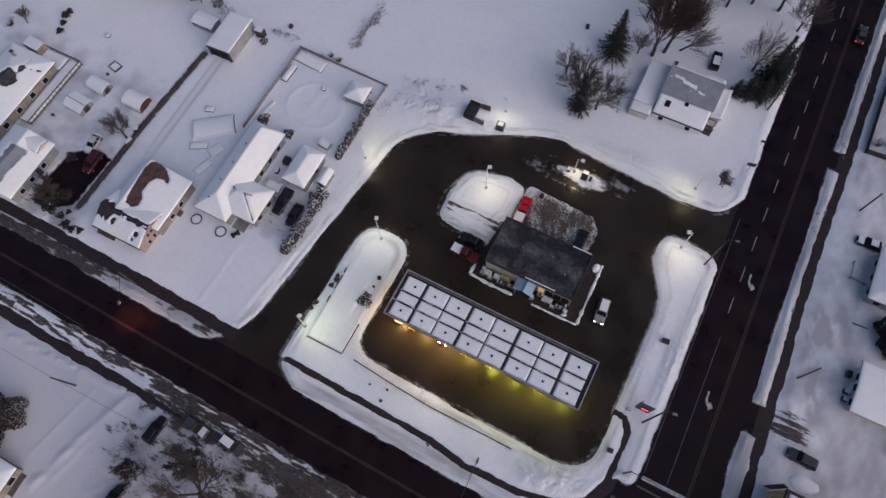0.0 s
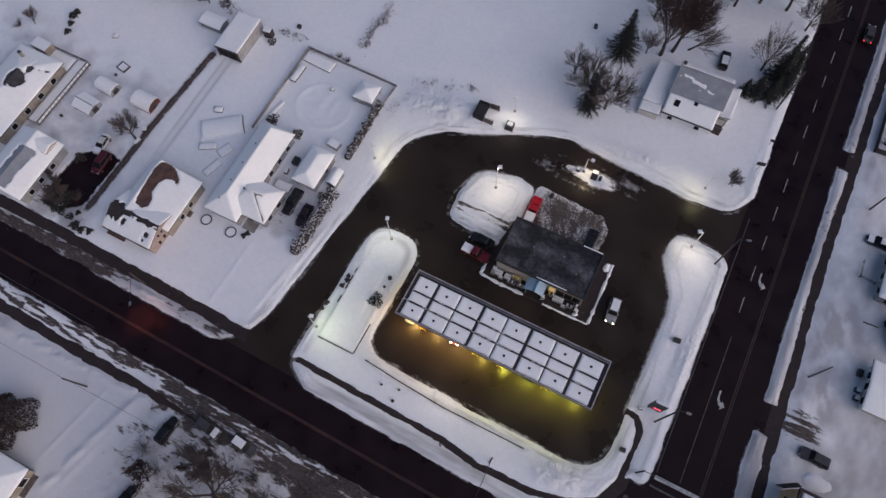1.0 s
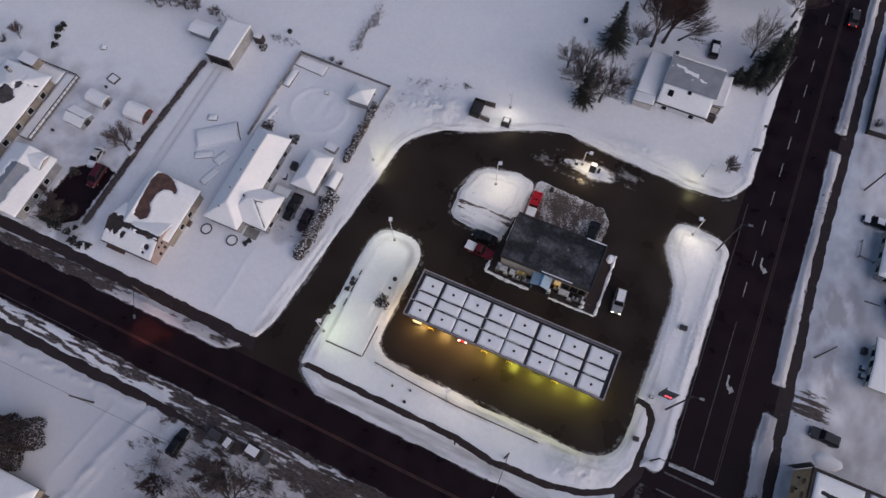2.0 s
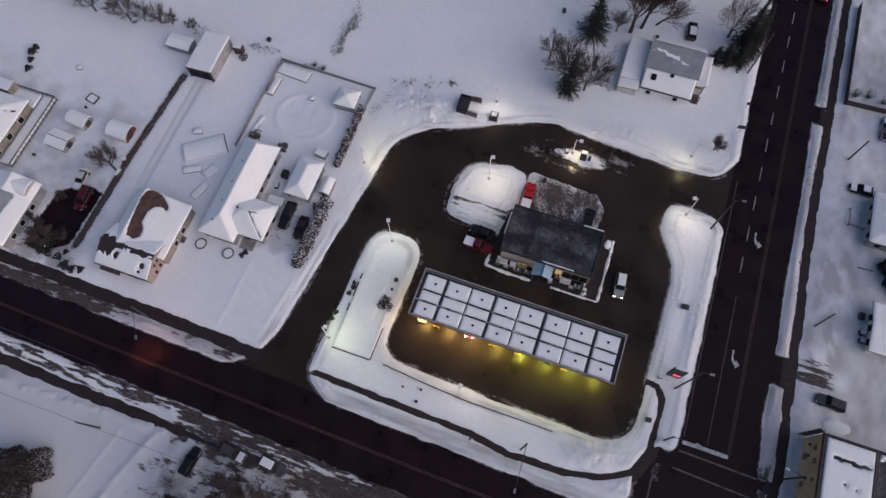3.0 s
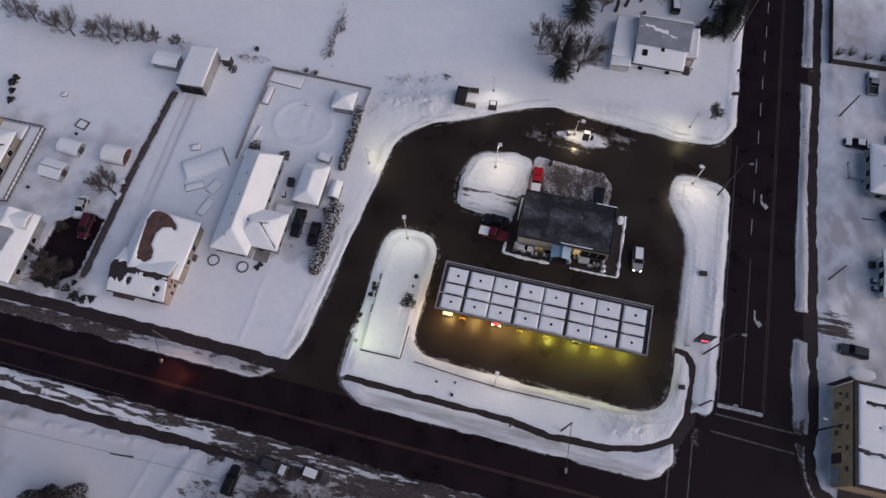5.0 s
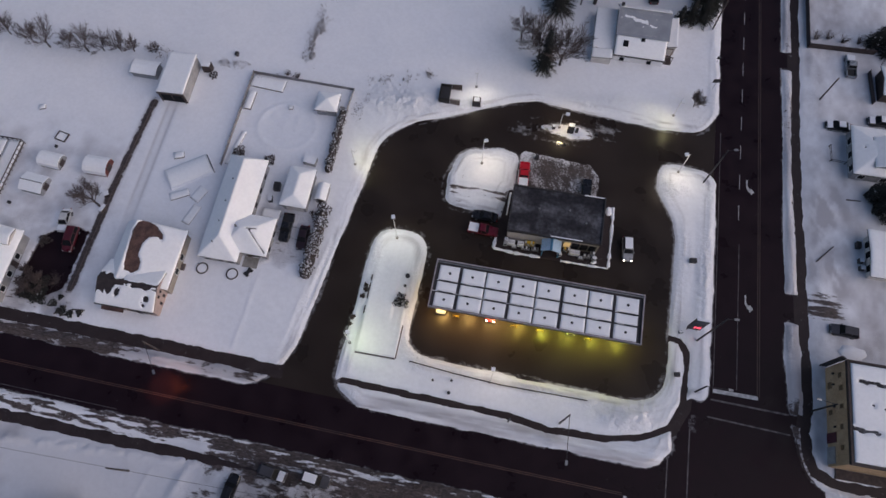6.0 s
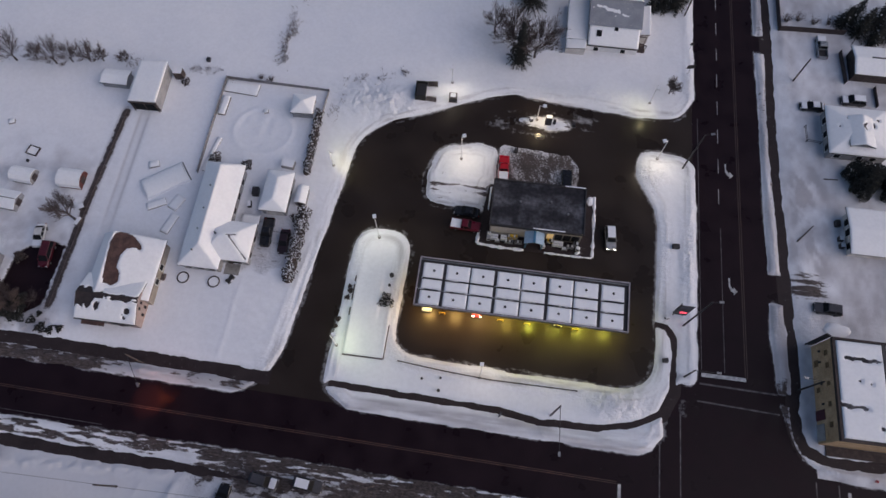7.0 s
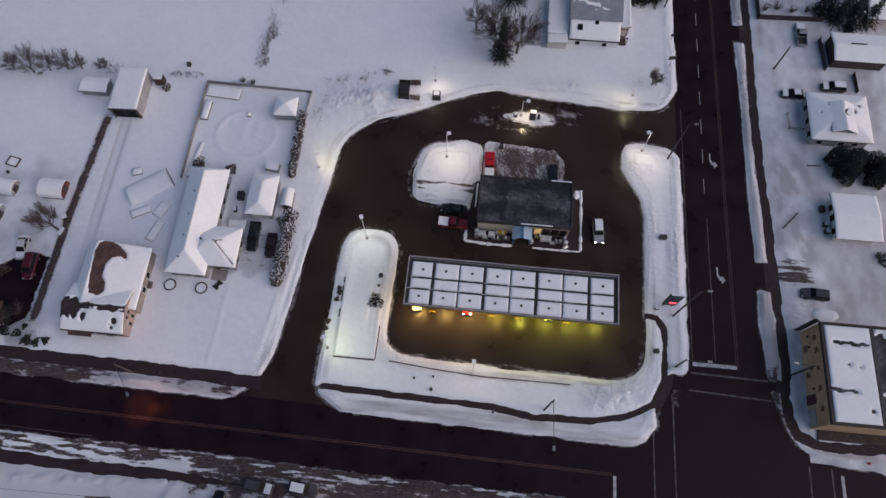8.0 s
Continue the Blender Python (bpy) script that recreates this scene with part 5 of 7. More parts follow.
lot_lamp(39.7, 48.2, 6.2, -90, 0.8, POWER * 0.34, (0.98, 0.95, 0.42), aim=(-1.6, -1.6))
lot_lamp(18.0, 41.7, 5.0, 0, 0.9, POWER * 0.38, (1.0, 0.80, 0.42), aim=(0.1, -0.2))


def puddle(outline, label):
    return tagged(obj("puddle", flat(outline, 0.008), PUDDLE), label, "puddle", kind="structure")


puddle(rounded([(17.6, 38.9, 0.5), (17.9, 37.6, 0.6), (19.4, 37.4, 0.6), (20.0, 38.2, 0.4), (19.2, 38.8, 0.5)]), "shallow puddle on the asphalt before the vacuum island")


def utility_pole(name, x, y, h, label, arm=None, mat=BARK, head=False, head_mat=STEEL, arm_z=None):
    p = thing(name, (x, y, 0), 0, label, "pole", "roadside poles")
    part("pole", tubes(((0, 0, 0), (0, 0, h), 0.17, 0.12, 10)), mat, p)
    if arm:
        az = arm_z or h - 0.3
        part("arm", tubes(((0, 0, az), (arm[0], arm[1], az + 0.35), 0.06, 0.04, 6)), DARK_STEEL, p)
        if head:
            d = Vector((arm[0], arm[1], 0)).normalized()
            c = Vector((arm[0], arm[1], az + 0.33))
            q = hull([c + d * a + Vector((-d.y, d.x, 0)) * b + Vector((0, 0, z)) for a in (-0.05, 0.65) for b in (-0.17, 0.17) for z in (-0.06, 0.1)])
            hd = part("lamp_head", q, STEEL, p)
            part("lens", boxes((c.x + d.x * 0.3 - 0.13, c.x + d.x * 0.3 + 0.13, c.y + d.y * 0.3 - 0.13, c.y + d.y * 0.3 + 0.13, c.z - 0.1, c.z - 0.065)), head_mat, hd)
    return p


utility_pole("street_lamp", 46.1, 34.5, 12.0, "dark road lamp post with a short arm over the road", (1.0, 0.2), DARK_STEEL, True)
utility_pole("street_lamp", 46.0, 3.6, 13.8, "tall dark pole with a short lamp arm over the road", (1.0, 0.1), DARK_STEEL, True)
utility_pole("signal_pole", 46.1, -5.2, 5.6, "corner pole with a signal arm over the road", (3.4, 0.0), DARK_STEEL, True)
utility_pole("street_lamp", 24.5, -14.3, 10.4, "dark pole with a long lamp arm over the street", (0.2, -6.6), DARK_STEEL, True)
utility_pole("utility_pole", 16.2, -15.5, 4.5, "short dark post at the sidewalk edge", None, DARK_STEEL)
utility_pole("street_lamp", 64.9, -5.0, 8.0, "tall dark lamp post before the brick building", (-2.4, 0.2), DARK_STEEL, True)
utility_pole("utility_pole", 46.6, 70.8, 12.3, "bare wooden utility pole at the road's edge", None, BARK)
utility_pole("utility_pole", 68.0, 57.1, 7.2, "bare wooden utility pole in the snow", None, BARK)
wire_pole = utility_pole("utility_pole", -42.4, -34.0, 7.8, "wooden utility pole carrying a thin cable beside the sidewalk", None, BARK)
wire = bmesh.new()
for a, b in ((-60.0, 0.0), (0.0, 60.0)):
    span = [Vector((a + (b - a) * k / 12, 0.12 + 0.012 * (a + (b - a) * k / 12), 7.7 - 1.1 * 4 * (k / 12) * (1 - k / 12))) for k in range(13)]
    for p, q in zip(span, span[1:]):
        tube(wire, p, q, 0.022, 0.022, 4)
part("cable", wire, RUBBER, wire_pole, "thin sagging black cable")
utility_pole("street_lamp", -44.4, -14.4, 6.6, "wooden pole with an orange street lamp over the road", (3.2, -4.2), BARK, True, material("sodium_lamp", (1.0, 0.17, 0.05), 0.4, emit=200.0), 6.0)
lamp("street_light", "SPOT", (-40.9, -18.9, 6.15), 900, (1.0, 0.20, 0.07), 0.2, (-41.0, -19.1, 5.15), 56)


def price_sign():
    p = thing("price_sign", (45.0, 5.35, 0), 0, "dark roadside price sign with red lit digits", "sign")
    for x in (-0.85, 0.75):
        part("post", boxes((x, x + 0.12, -0.08, 0.08, 0, 1.3)), DARK_STEEL, p)
    part("cabinet", boxes((-1.1, 1.1, -0.22, 0.22, 1.2, 6.2), bevel=0.04), DARK_STEEL, p)
    for z, hh, m in ((4.7, 1.3, BLUE_TARP), (3.2, 1.2, GREY_PAINT), (1.5, 0.6, GREY_PAINT)):
        part("panel", boxes((-1.0, 1.0, -0.245, -0.225, z, z + hh)), m, p)
    for x in (-0.3, 0.1, 0.5):
        part("digit_bar", boxes((x, x + 0.28, -0.25, -0.23, 2.25, 2.95)), RED_LED, p)
    part("snow_cap", boxes((-1.08, 1.08, -0.2, 0.2, 6.203, 6.3), bevel=0.04), SNOW, p)


price_sign()


def small_box(name, x, y, w, d, h, mat, label, category, turn=0, z=0.2, snow=True, group=""):
    p = thing(name, (x, y, z), turn, label, category, group)
    part("body", boxes((-w / 2, w / 2, -d / 2, d / 2, 0, h), bevel=min(w, d, h) * 0.06), mat, p)
    part("base", boxes((-w / 2 - 0.06, w / 2 + 0.06, -d / 2 - 0.06, d / 2 + 0.06, -0.3, -0.003)), CONCRETE, p)
    if snow:
        part("snow_cap", boxes((-w / 2 + 0.03, w / 2 - 0.03, -d / 2 + 0.03, d / 2 - 0.03, h + 0.003, h + 0.1), bevel=0.04), SNOW, p)
    return p


small_box("utility_box", 44.7, 18.1, 1.2, 0.8, 0.7, DARK_STEEL, "dark utility cabinet standing in the snow", "utility box", 5, snow=False)
small_box("utility_box", 42.9, -2.9, 0.9, 0.7, 0.6, DARK_STEEL, "small dark utility cabinet in the snow", "utility box", 10, snow=False)
small_box("sign_light", 43.2, 4.6, 0.7, 0.4, 0.4, GREY_PAINT, "floodlight box at the foot of the sign", "floodlight", 20)
for x, y, r in ((5.8, -12.7, 0.28), (2.8, -11.1, 0.2), (5.9, -10.6, 0.2), (-5.0, 6.3, 0.42), (-5.1, 4.4, 0.25)):
    lid = obj("manhole_cover", tubes(((x, y, 0.3), (x, y, 0.62), r, r * 0.95, 14)), DARK_STEEL)
    tagged(lid, "round dark fuel tank cap rising from the snow", "tank cap", "tank caps in the snow")


def road_sign(x, y, h, w, hh, turn, label):
    p = thing("road_sign", (x, y, 0), turn, label, "road sign")
    part("post", tubes(((0, 0.03, 0), (0, 0.03, h), 0.05, 0.05, 6)), STEEL, p)
    part("plate", boxes((-w / 2, w / 2, -0.03, -0.003, h - hh, h), bevel=0.01), DARK_STEEL, p)


road_sign(47.0, 55.8, 3.6, 1.6, 1.1, 10, "dark board sign on a post by the road")
road_sign(47.7, 62.5, 2.2, 0.8, 0.8, 0, "small sign on a post by the road")


def tank_pad():
    """The long raised slab under snow on the western island, with its low retaining edge."""
    p = thing("tank_pad", (-7.5, -0.6, 0.12), 0, "low dark timber edge of a snow-covered tank pad", "edging")
    part("edge_board", boxes((-3.65, 3.3, -8.2, -8.02, -0.2, 0.42)), WOOD_DARK, p)
    part("edge_board", hull([(x, y, z) for x, y in ((3.28, -8.0), (3.46, -8.0), (3.4, -2.2), (3.56, -2.2)) for z in (-0.2, 0.38)]), WOOD_DARK, p)
    for y0, y1 in ((-1.2, 0.2), (1.6, 4.4), (5.0, 6.0)):
        part("edge_board", boxes((-3.8, -3.62, y0, y1, -0.2, 0.44)), WOOD_DARK, p)


tank_pad()


def guard_rail(pts, label):
    p = thing("guard_rail", (pts[0][0], pts[0][1], 0.2), 0, label, "guard rail")
    o = Vector((pts[0][0], pts[0][1], 0))
    for a, b in zip(pts, pts[1:]):
        a, b = Vector((*a, 0)) - o, Vector((*b, 0)) - o
        part("rail", tubes((a + Vector((0, 0, 0.42)), b + Vector((0, 0, 0.42)), 0.09)), WOOD_DARK, p)
        n = max(int((b - a).length / 2), 1)
        for k in range(n + 1):
            c = a.lerp(b, k / n)
            part("post", boxes((c.x - 0.07, c.x + 0.07, c.y - 0.07, c.y + 0.07, -0.2, 0.4)), WOOD_DARK, p)


guard_rail([(-1.6, -8.7), (6, -9.4), (14, -9.9), (28.5, -9.9)], "low dark rail half buried in the snow bank")


def dumpster_corral():
    p = thing("dumpster_corral", (-5.2, 45.0, 0.15), 2, "dark board enclosure with open gates", "enclosure")
    for x0, x1, y0, y1 in ((-1.1, -1.0, -1.9, 1.7), (-1.0, 1.1, 1.6, 1.7), (-1.0, 1.1, -1.9, -1.8)):
        part("panel", boxes((x0, x1, y0, y1, 0, 1.8)), RUBBER, p)
    bin_ = part("bin", boxes((-0.85, 0.95, -1.4, 1.35, 0.05, 1.35), bevel=0.04), RUBBER, p)
    part("bin_lid", boxes((-0.88, 0.98, -1.43, 1.38, 1.353, 1.42)), DARK_STEEL, bin_)
    for s, y in ((1, 1.75), (-1, -1.75)):
        g = part("gate", hull([(1.15, y + a, z) for a in (-0.05, 0.05) for z in (0.1, 1.7)] + [(3.1, y + 0.15 * s + a, z) for a in (-0.05, 0.05) for z in (0.1, 1.7)]), WOOD_GREY, p, "open board gate")
        for k in range(5):
            x = 1.3 + 0.42 * k
            part("board", boxes((x, x + 0.14, y - 0.2 * s - 0.03, y - 0.2 * s + 0.03, 0.05, 1.75)), WOOD_DARK, g)


dumpster_corral()
small_box("skip_bin", 1.2, 44.4, 1.6, 1.5, 1.2, DARK_STEEL, "dark waste bin with a snow-covered lid", "waste bin", 3, 0.2, snow=False)
part("lid_snow", boxes((-0.55, 0.55, -0.35, 0.55, 1.203, 1.33), bevel=0.05), SNOW, bpy.data.objects["skip_bin"])
small_box("vacuum_station", 20.2, 41.2, 1.2, 0.8, 2.3, DARK_STEEL, "dark car vacuum cabinet on a snowy island", "vacuum station", 0, 0.15)
small_box("air_pump", 21.4, 41.3, 0.5, 0.5, 1.2, DARK_STEEL, "small dark air pump beside the vacuum cabinet", "air pump", 0, 0.15, False)
small_box("waste_barrel", 16.9, 41.4, 0.6, 0.6, 0.9, DARK_STEEL, "dark waste barrel on the snowy island", "waste barrel", 20, 0.1)
small_box("waste_barrel", 25.2, 41.3, 0.6, 0.6, 0.7, DARK_STEEL, "dark low barrel at the island's end", "waste barrel", 0, 0.1, False)
small_box("waste_barrel", 14.6, 34.2, 0.7, 0.7, 0.9, DARK_STEEL, "dark barrel at the edge of the gravel", "waste barrel", 0, 0.05, False)


# ---- houses ----
def local(x0, x1, y0, y1, ox, oy):
    return x0 - ox, x1 - ox, y0 - oy, y1 - oy


def chimney(parent, x, y, z0, z1, w=0.55, mat=CONCRETE):
    c = part("chimney", boxes((x - w / 2, x + w / 2, y - w / 2, y + w / 2, z0, z1), bevel=0.02), mat, parent)
    part("chimney_cap", boxes((x - w / 2 - 0.06, x + w / 2 + 0.06, y - w / 2 - 0.06, y + w / 2 + 0.06, z1 + 0.002, z1 + 0.1)), DARK_STEEL, c)


# the L-shaped house next to the station
H = thing("house", (-36, 12, 0), 0, "L-shaped bungalow with snow-covered hip roofs and dark walls", "house")
block(H, *local(-41.6, -35.2, 3.0, 22.8, -36, 12), 3.0, 5.35, "y", "hip", SIDING_GREY, SHINGLE_DARK, 0.45, 0.24, seed=2, ends=(1.0, 0.45))
block(H, *local(-38.3, -30.4, 4.9, 11.5, -36, 12), 2.95, 5.0, "x", "hip", SIDING_GREY, SHINGLE_DARK, 0.45, 0.24, seed=3, ends=(0.9, 1.0), rough=0.12, res=0.25,
      bare=lambda x, y: np.maximum(np.minimum(0.13 - np.abs((y + 3.4) + (x - 2.0)) * 0.7, np.minimum(x - 2.2, 5.6 - x)), np.minimum(0.13 - np.abs((y + 3.4) - 0.12 * (x - 1.8)), np.minimum(x - 1.6, 3.4 - x))))
for x in (-40.6, -38.4, -36.4):
    window(H, (x + 36, 3.0 - 12 - 0.03, 1.0), "s", 1.1, 1.2)
window(H, (-32.3 + 36, 4.9 - 12 - 0.03, 1.0), "s", 1.6, 1.2)
door(H, (-33.6 + 36, 4.9 - 12 - 0.05, 0.3), "s")
for y in (14.5, 17.5, 20.5):
    window(H, (-35.2 + 36 + 0.03, y - 12, 1.0), "e", 1.1, 1.1)
for y in (6.5, 9.5):
    window(H, (-30.4 + 36 + 0.03, y - 12, 1.0), "e", 1.1, 1.1)
for y in (5.0, 9.0, 13.0, 17.5):
    part("roof_vent", tubes(((-39.4 + 36, y - 12, 3.9), (-39.4 + 36, y - 12, 5.2), 0.12, 0.12, 8)), DARK_STEEL, H)
part("roof_vent", tubes(((-0.2, -3.4, 4.6), (-0.2, -3.4, 5.4), 0.14, 0.14, 8)), DARK_STEEL, H)
part("porch_slab", boxes((1.3, 4.0, -9.2, -7.15, 0.2, 0.45), bevel=0.03), CONCRETE, H)

C = thing("garage", (-28, 19, 0), 0, "detached garage with a snowy hip roof and side door", "garage")
block(C, *local(-30.2, -25.9, 15.2, 22.6, -28, 19), 2.8, 4.0, "y", "hip", SIDING_GREY, SHINGLE_DARK, 0.4, 0.24, seed=5, ends=(0.8, 0.8))
part("garage_door", boxes((-1.6, 1.6, -3.87, -3.81, 0.25, 2.5)), SIDING_WHITE, C)
window(C, (2.13, 0.5, 1.2), "e")

S = thing("garden_shed", (-23.7, 19.1, 0), 0, "small grey garden shed with a snowy gable roof", "shed", "garden sheds")
block(S, -0.95, 0.95, -1.6, 1.6, 2.0, 2.6, "y", "gable", SIDING_GREY, SHINGLE_DARK, 0.2, 0.2, seed=6)
door(S, (0, -1.63, 0.2), "s", 0.9, 1.7)

# the old house with bare brown shingles and a pink gable
P = thing("house", (-51, -1, 0), 0, "old bungalow with partly bare brown roof and pink gable wall", "house")
RIDGE, EAST, WEST = -2.7, 6.0, -5.3
part("wall", hull([(x, y, z) for y in (-3.4, 7.4) for x, z in ((WEST + 0.4, 0), (EAST - 0.4, 0), (WEST + 0.4, 3.05), (EAST - 0.4, 3.05), (RIDGE, 4.55))]), SIDING_BEIGE, P)
for edge in (EAST, WEST):
    slab = [(RIDGE, -3.6, 4.75), (RIDGE, 7.8, 4.75), (edge, -3.6, 3.05), (edge, 7.8, 3.05)]
    part("roof_slope", hull(slab + [(x, y, z - 0.14) for x, y, z in slab]), SHINGLE_BROWN, P, "brown shingles showing where the snow has slid")


def bare_hook(x, y):
    """Where the shingles show: a band below the ridge with a hook at its north end and a blob at its south end."""
    return -sdf([(-3.1, 5.6), (-2.6, 7.4), (-1.1, 7.9), (1.0, 7.2), (2.1, 6.2), (2.5, 4.6), (1.3, 5.4), (0, 5), (-0.6, 3.7), (-0.5, 1.5), (0.3, 0.3), (0.4, -1.2), (-0.5, -2.0), (-2.1, -1.6), (-2.6, 1.5)], x, y)


cap(P, lambda x, y: np.where(x > RIDGE, 4.75 - 1.7 * (x - RIDGE) / (EAST - RIDGE), 4.75 - 1.7 * (RIDGE - x) / (RIDGE - WEST)), WEST + 0.03, EAST - 0.03, -3.55, 7.75, 0.24, 0.28, bare=bare_hook, seed=8, rough=0.5)
block(P, *local(-56.6, -46.2, -8.7, -0.9, -51, -1), 3.1, 5.0, "x", "gable", SIDING_PINK, SHINGLE_BLACK, 0.2, 0.22, seed=9, rough=0.5, res=0.22,
      bare=lambda x, y: np.maximum.reduce([0.28 - np.abs(y + 3.75), 0.5 - np.hypot(x - 3.3, y + 6.0), 0.3 - np.hypot(x - 2.9, y + 7.0), np.minimum((-1.9 - x) * 0.22, 1.5 - np.abs(y + 4.3) * 0.9) + 1.7 * fbm(x * 2.2, y * 0.7, 17, 4), np.minimum(0.2 - np.abs(y + 4.3), 0.3) + 0.9 * fbm(x * 1.3, y * 1.3, 19, 3), 0.2 - np.hypot(x - 2.6, y + 6.6)]))
for y in (-6.6, -5.2, -3.9):
    window(P, (-46.2 + 51 + 0.03, y + 1, 1.0), "e", 0.5, 0.9, frame_mat=SIDING_PINK)
for y in (-6.0, -5.0):
    window(P, (-46.2 + 51 + 0.03, y + 1, 2.9), "e", 0.45, 0.55, frame_mat=SIDING_PINK)
for x in (-55, -52.5, -50.5, -48.3):
    window(P, (x + 51, -8.7 + 1 - 0.03, 1.0), "s", 1.0, 1.1)
door(P, (-49.4 + 51, -8.7 + 1 - 0.05, 0.25), "s")
part("porch_roof", hull([(x, y, z) for x in (-4.6, -0.6) for y, z in ((-7.75, 2.7), (-8.6, 2.4), (-7.75, 2.58), (-8.6, 2.28))]), SHINGLE_BROWN, P)
for y in (-0.5, 2.2):
    window(P, (EAST - 0.37, y + 1, 1.0), "e", 1.0, 1.1)
part("gutter", boxes((-5.75, 4.95, -8.05, -7.91, 2.9, 3.03)), DARK_STEEL, P)
part("side_steps", boxes((5.45, 6.3, 1.2, 2.4, 0.2, 0.7), bevel=0.02), WOOD_GREY, P)

# garage at the end of the track, its lean-to shed
G = thing("garage", (-58.15, 38.8, 0), 1.5, "tall grey garage with a flat snowy roof and dark open front", "garage")
block(G, -2.65, 2.65, -4.45, 4.6, 3.35, 3.6, "x", "shed", SIDING_GREY, ROOF_GREY, 0.22, 0.2, seed=11)
# Closed dark panels stand in for the shade inside the open front.
for a, b in ((-2.35, -0.1), (0.1, 2.35)):
    part("garage_door", boxes((a, b, -4.53, -4.46, 0.2, 2.9)), GLASS_DARK, G, "dark panel painted as the shade inside an open doorway")
for x in (-2.6, 0.0, 2.6):
    part("door_post", boxes((x - 0.08, x + 0.08, -4.62, -4.455, 0.1, 3.1)), WOOD_DARK, G)
part("canopy_beam", boxes((-2.75, 2.75, -4.85, -4.68, 3.0, 3.2)), WOOD_DARK, G)
for x in (-2.4, 2.4):
    part("canopy_post", boxes((x - 0.07, x + 0.07, -4.83, -4.70, 0.1, 2.997)), WOOD_DARK, G)
N = thing("garden_shed", (-65.9, 40.1, 0), 0, "low grey shed with snow-covered roof", "shed", "garden sheds")
block(N, -2.5, 2.6, -1.45, 1.45, 1.9, 2.35, "x", "gable", SIDING_GREY, SHINGLE_DARK, 0.25, 0.2, seed=12)
small_box("lean_to", -53.8, 42.8, 1.8, 1.4, 2.1, WOOD_DARK, "small dark lean-to with snow on top", "lean-to", 4)


def barn_shed(name, x, y, w, d, h, turn, mat, label, round_top=False):
    """A shed w long by d deep, its door on its own +x end."""
    s = thing(name, (x, y, 0), turn, label, "shed", "garden sheds")
    prof = [(-d / 2, 0.9), (-d / 2 + 0.12, h * 0.72), (-d / 4, h * 0.95), (0, h), (d / 4, h * 0.95), (d / 2 - 0.12, h * 0.72), (d / 2, 0.9)] if round_top else [(-d / 2 - 0.15, h * 0.68), (0, h), (d / 2 + 0.15, h * 0.68)]
    part("wall", hull([(a, p * 0.96, z) for a in (-w / 2 + 0.1, w / 2 - 0.1) for p, z in [(-d / 2, 0), (d / 2, 0)] + [(q, zz - 0.06) for q, zz in prof]]), mat, s)
    rim = bmesh.new()
    rows = [[rim.verts.new((a, p, z + t)) for a in (-w / 2 - 0.1, w / 2 + 0.1)] for t in (0, 0.16) for p, z in prof]
    n = len(prof)
    for k in range(n - 1):
        for o, flip in ((0, True), (n, False)):
            f = [rows[o + k][0], rows[o + k][1], rows[o + k + 1][1], rows[o + k + 1][0]]
            rim.faces.new(f if flip else f[::-1])
        for e in (0, 1):
            rim.faces.new((rows[k][e], rows[k + 1][e], rows[n + k + 1][e], rows[n + k][e]))
    for k in (0, n - 1):
        rim.faces.new((rows[k][0], rows[k][1], rows[n + k][1], rows[n + k][0]))
    bmesh.ops.recalc_face_normals(rim, faces=rim.faces[:])
    part("snow_cover", rim, FRESH_SNOW, s)
    if not round_top:
        part("ridge_gap", boxes((-w / 2 - 0.08, w / 2 + 0.08, -0.08, 0.05, h + 0.12, h + 0.175)), SHINGLE_DARK, s, "dark strip where the snow has parted")
    door(s, (w / 2 - 0.06, 0, 0.15), "e", min(d * 0.45, 1.3), h * 0.62, WOOD_DARK)
    return s


barn_shed("garden_shed", -67.3, 17.4, 4.4, 3.6, 2.4, 0, material("dark_red_boards", (0.13, 0.035, 0.03), 0.8, grain=8, amount=0.25), "dark red shed under a thick snow cover", True)
barn_shed("garden_shed", -76.5, 17.0, 4.2, 3.0, 2.3, -4, SIDING_GREY, "round-topped grey shed with snow on its roof", True)
barn_shed("garden_shed", -77.6, 11.6, 4.4, 3.4, 2.4, -4, SIDING_GREY, "grey gabled shed with snow parted at the ridge")

# the house with the long veranda
V = thing("house", (-92, 9, 0), 0, "beige bungalow with a broad snowy hip roof and bare patch", "house")
block(V, *local(-97.5, -87.3, -3.0, 16.4, -92, 9), 3.1, 4.9, "y", "hip", SIDING_BEIGE, SHINGLE_DARK, 0.6, 0.25, seed=14,
      rough=1.3, res=0.24,
      bare=lambda x, y: np.maximum.reduce([1.5 - np.hypot((x - 0.0) * 0.8, (y - 0.2) * 0.7), 0.16 - np.abs(y - 3.6 - 0.35 * (x - 1.0)) - np.maximum(x - 4.2, 0) - np.maximum(0.6 - x, 0), 0.4 - np.abs(x - 1.2) - 0.25 * np.abs(y - 3.0)]))
for y in (1, 5, 9, 13):
    window(V, (-87.3 + 92 + 0.03, y - 9, 1.0), "e", 1.2, 1.2)
chimney(V, -2.2, 5.3, 4.2, 5.6)
D = thing("veranda", (-85.3, 11.8, 0), 0, "raised wooden veranda deck with a baluster rail, snowed over", "deck")
part("decking", boxes((-1.6, 1.6, -8.2, 8.2, 0.75, 0.9)), WOOD_GREY, D)
part("decking", boxes((-8.6, -1.65, 4.6, 8.2, 0.75, 0.9)), WOOD_GREY, D)
cap(D, lambda x, y: 0.9 + 0 * x, -1.5, 1.45, -8.1, 8.1, 0.14, 0.5, seed=4)
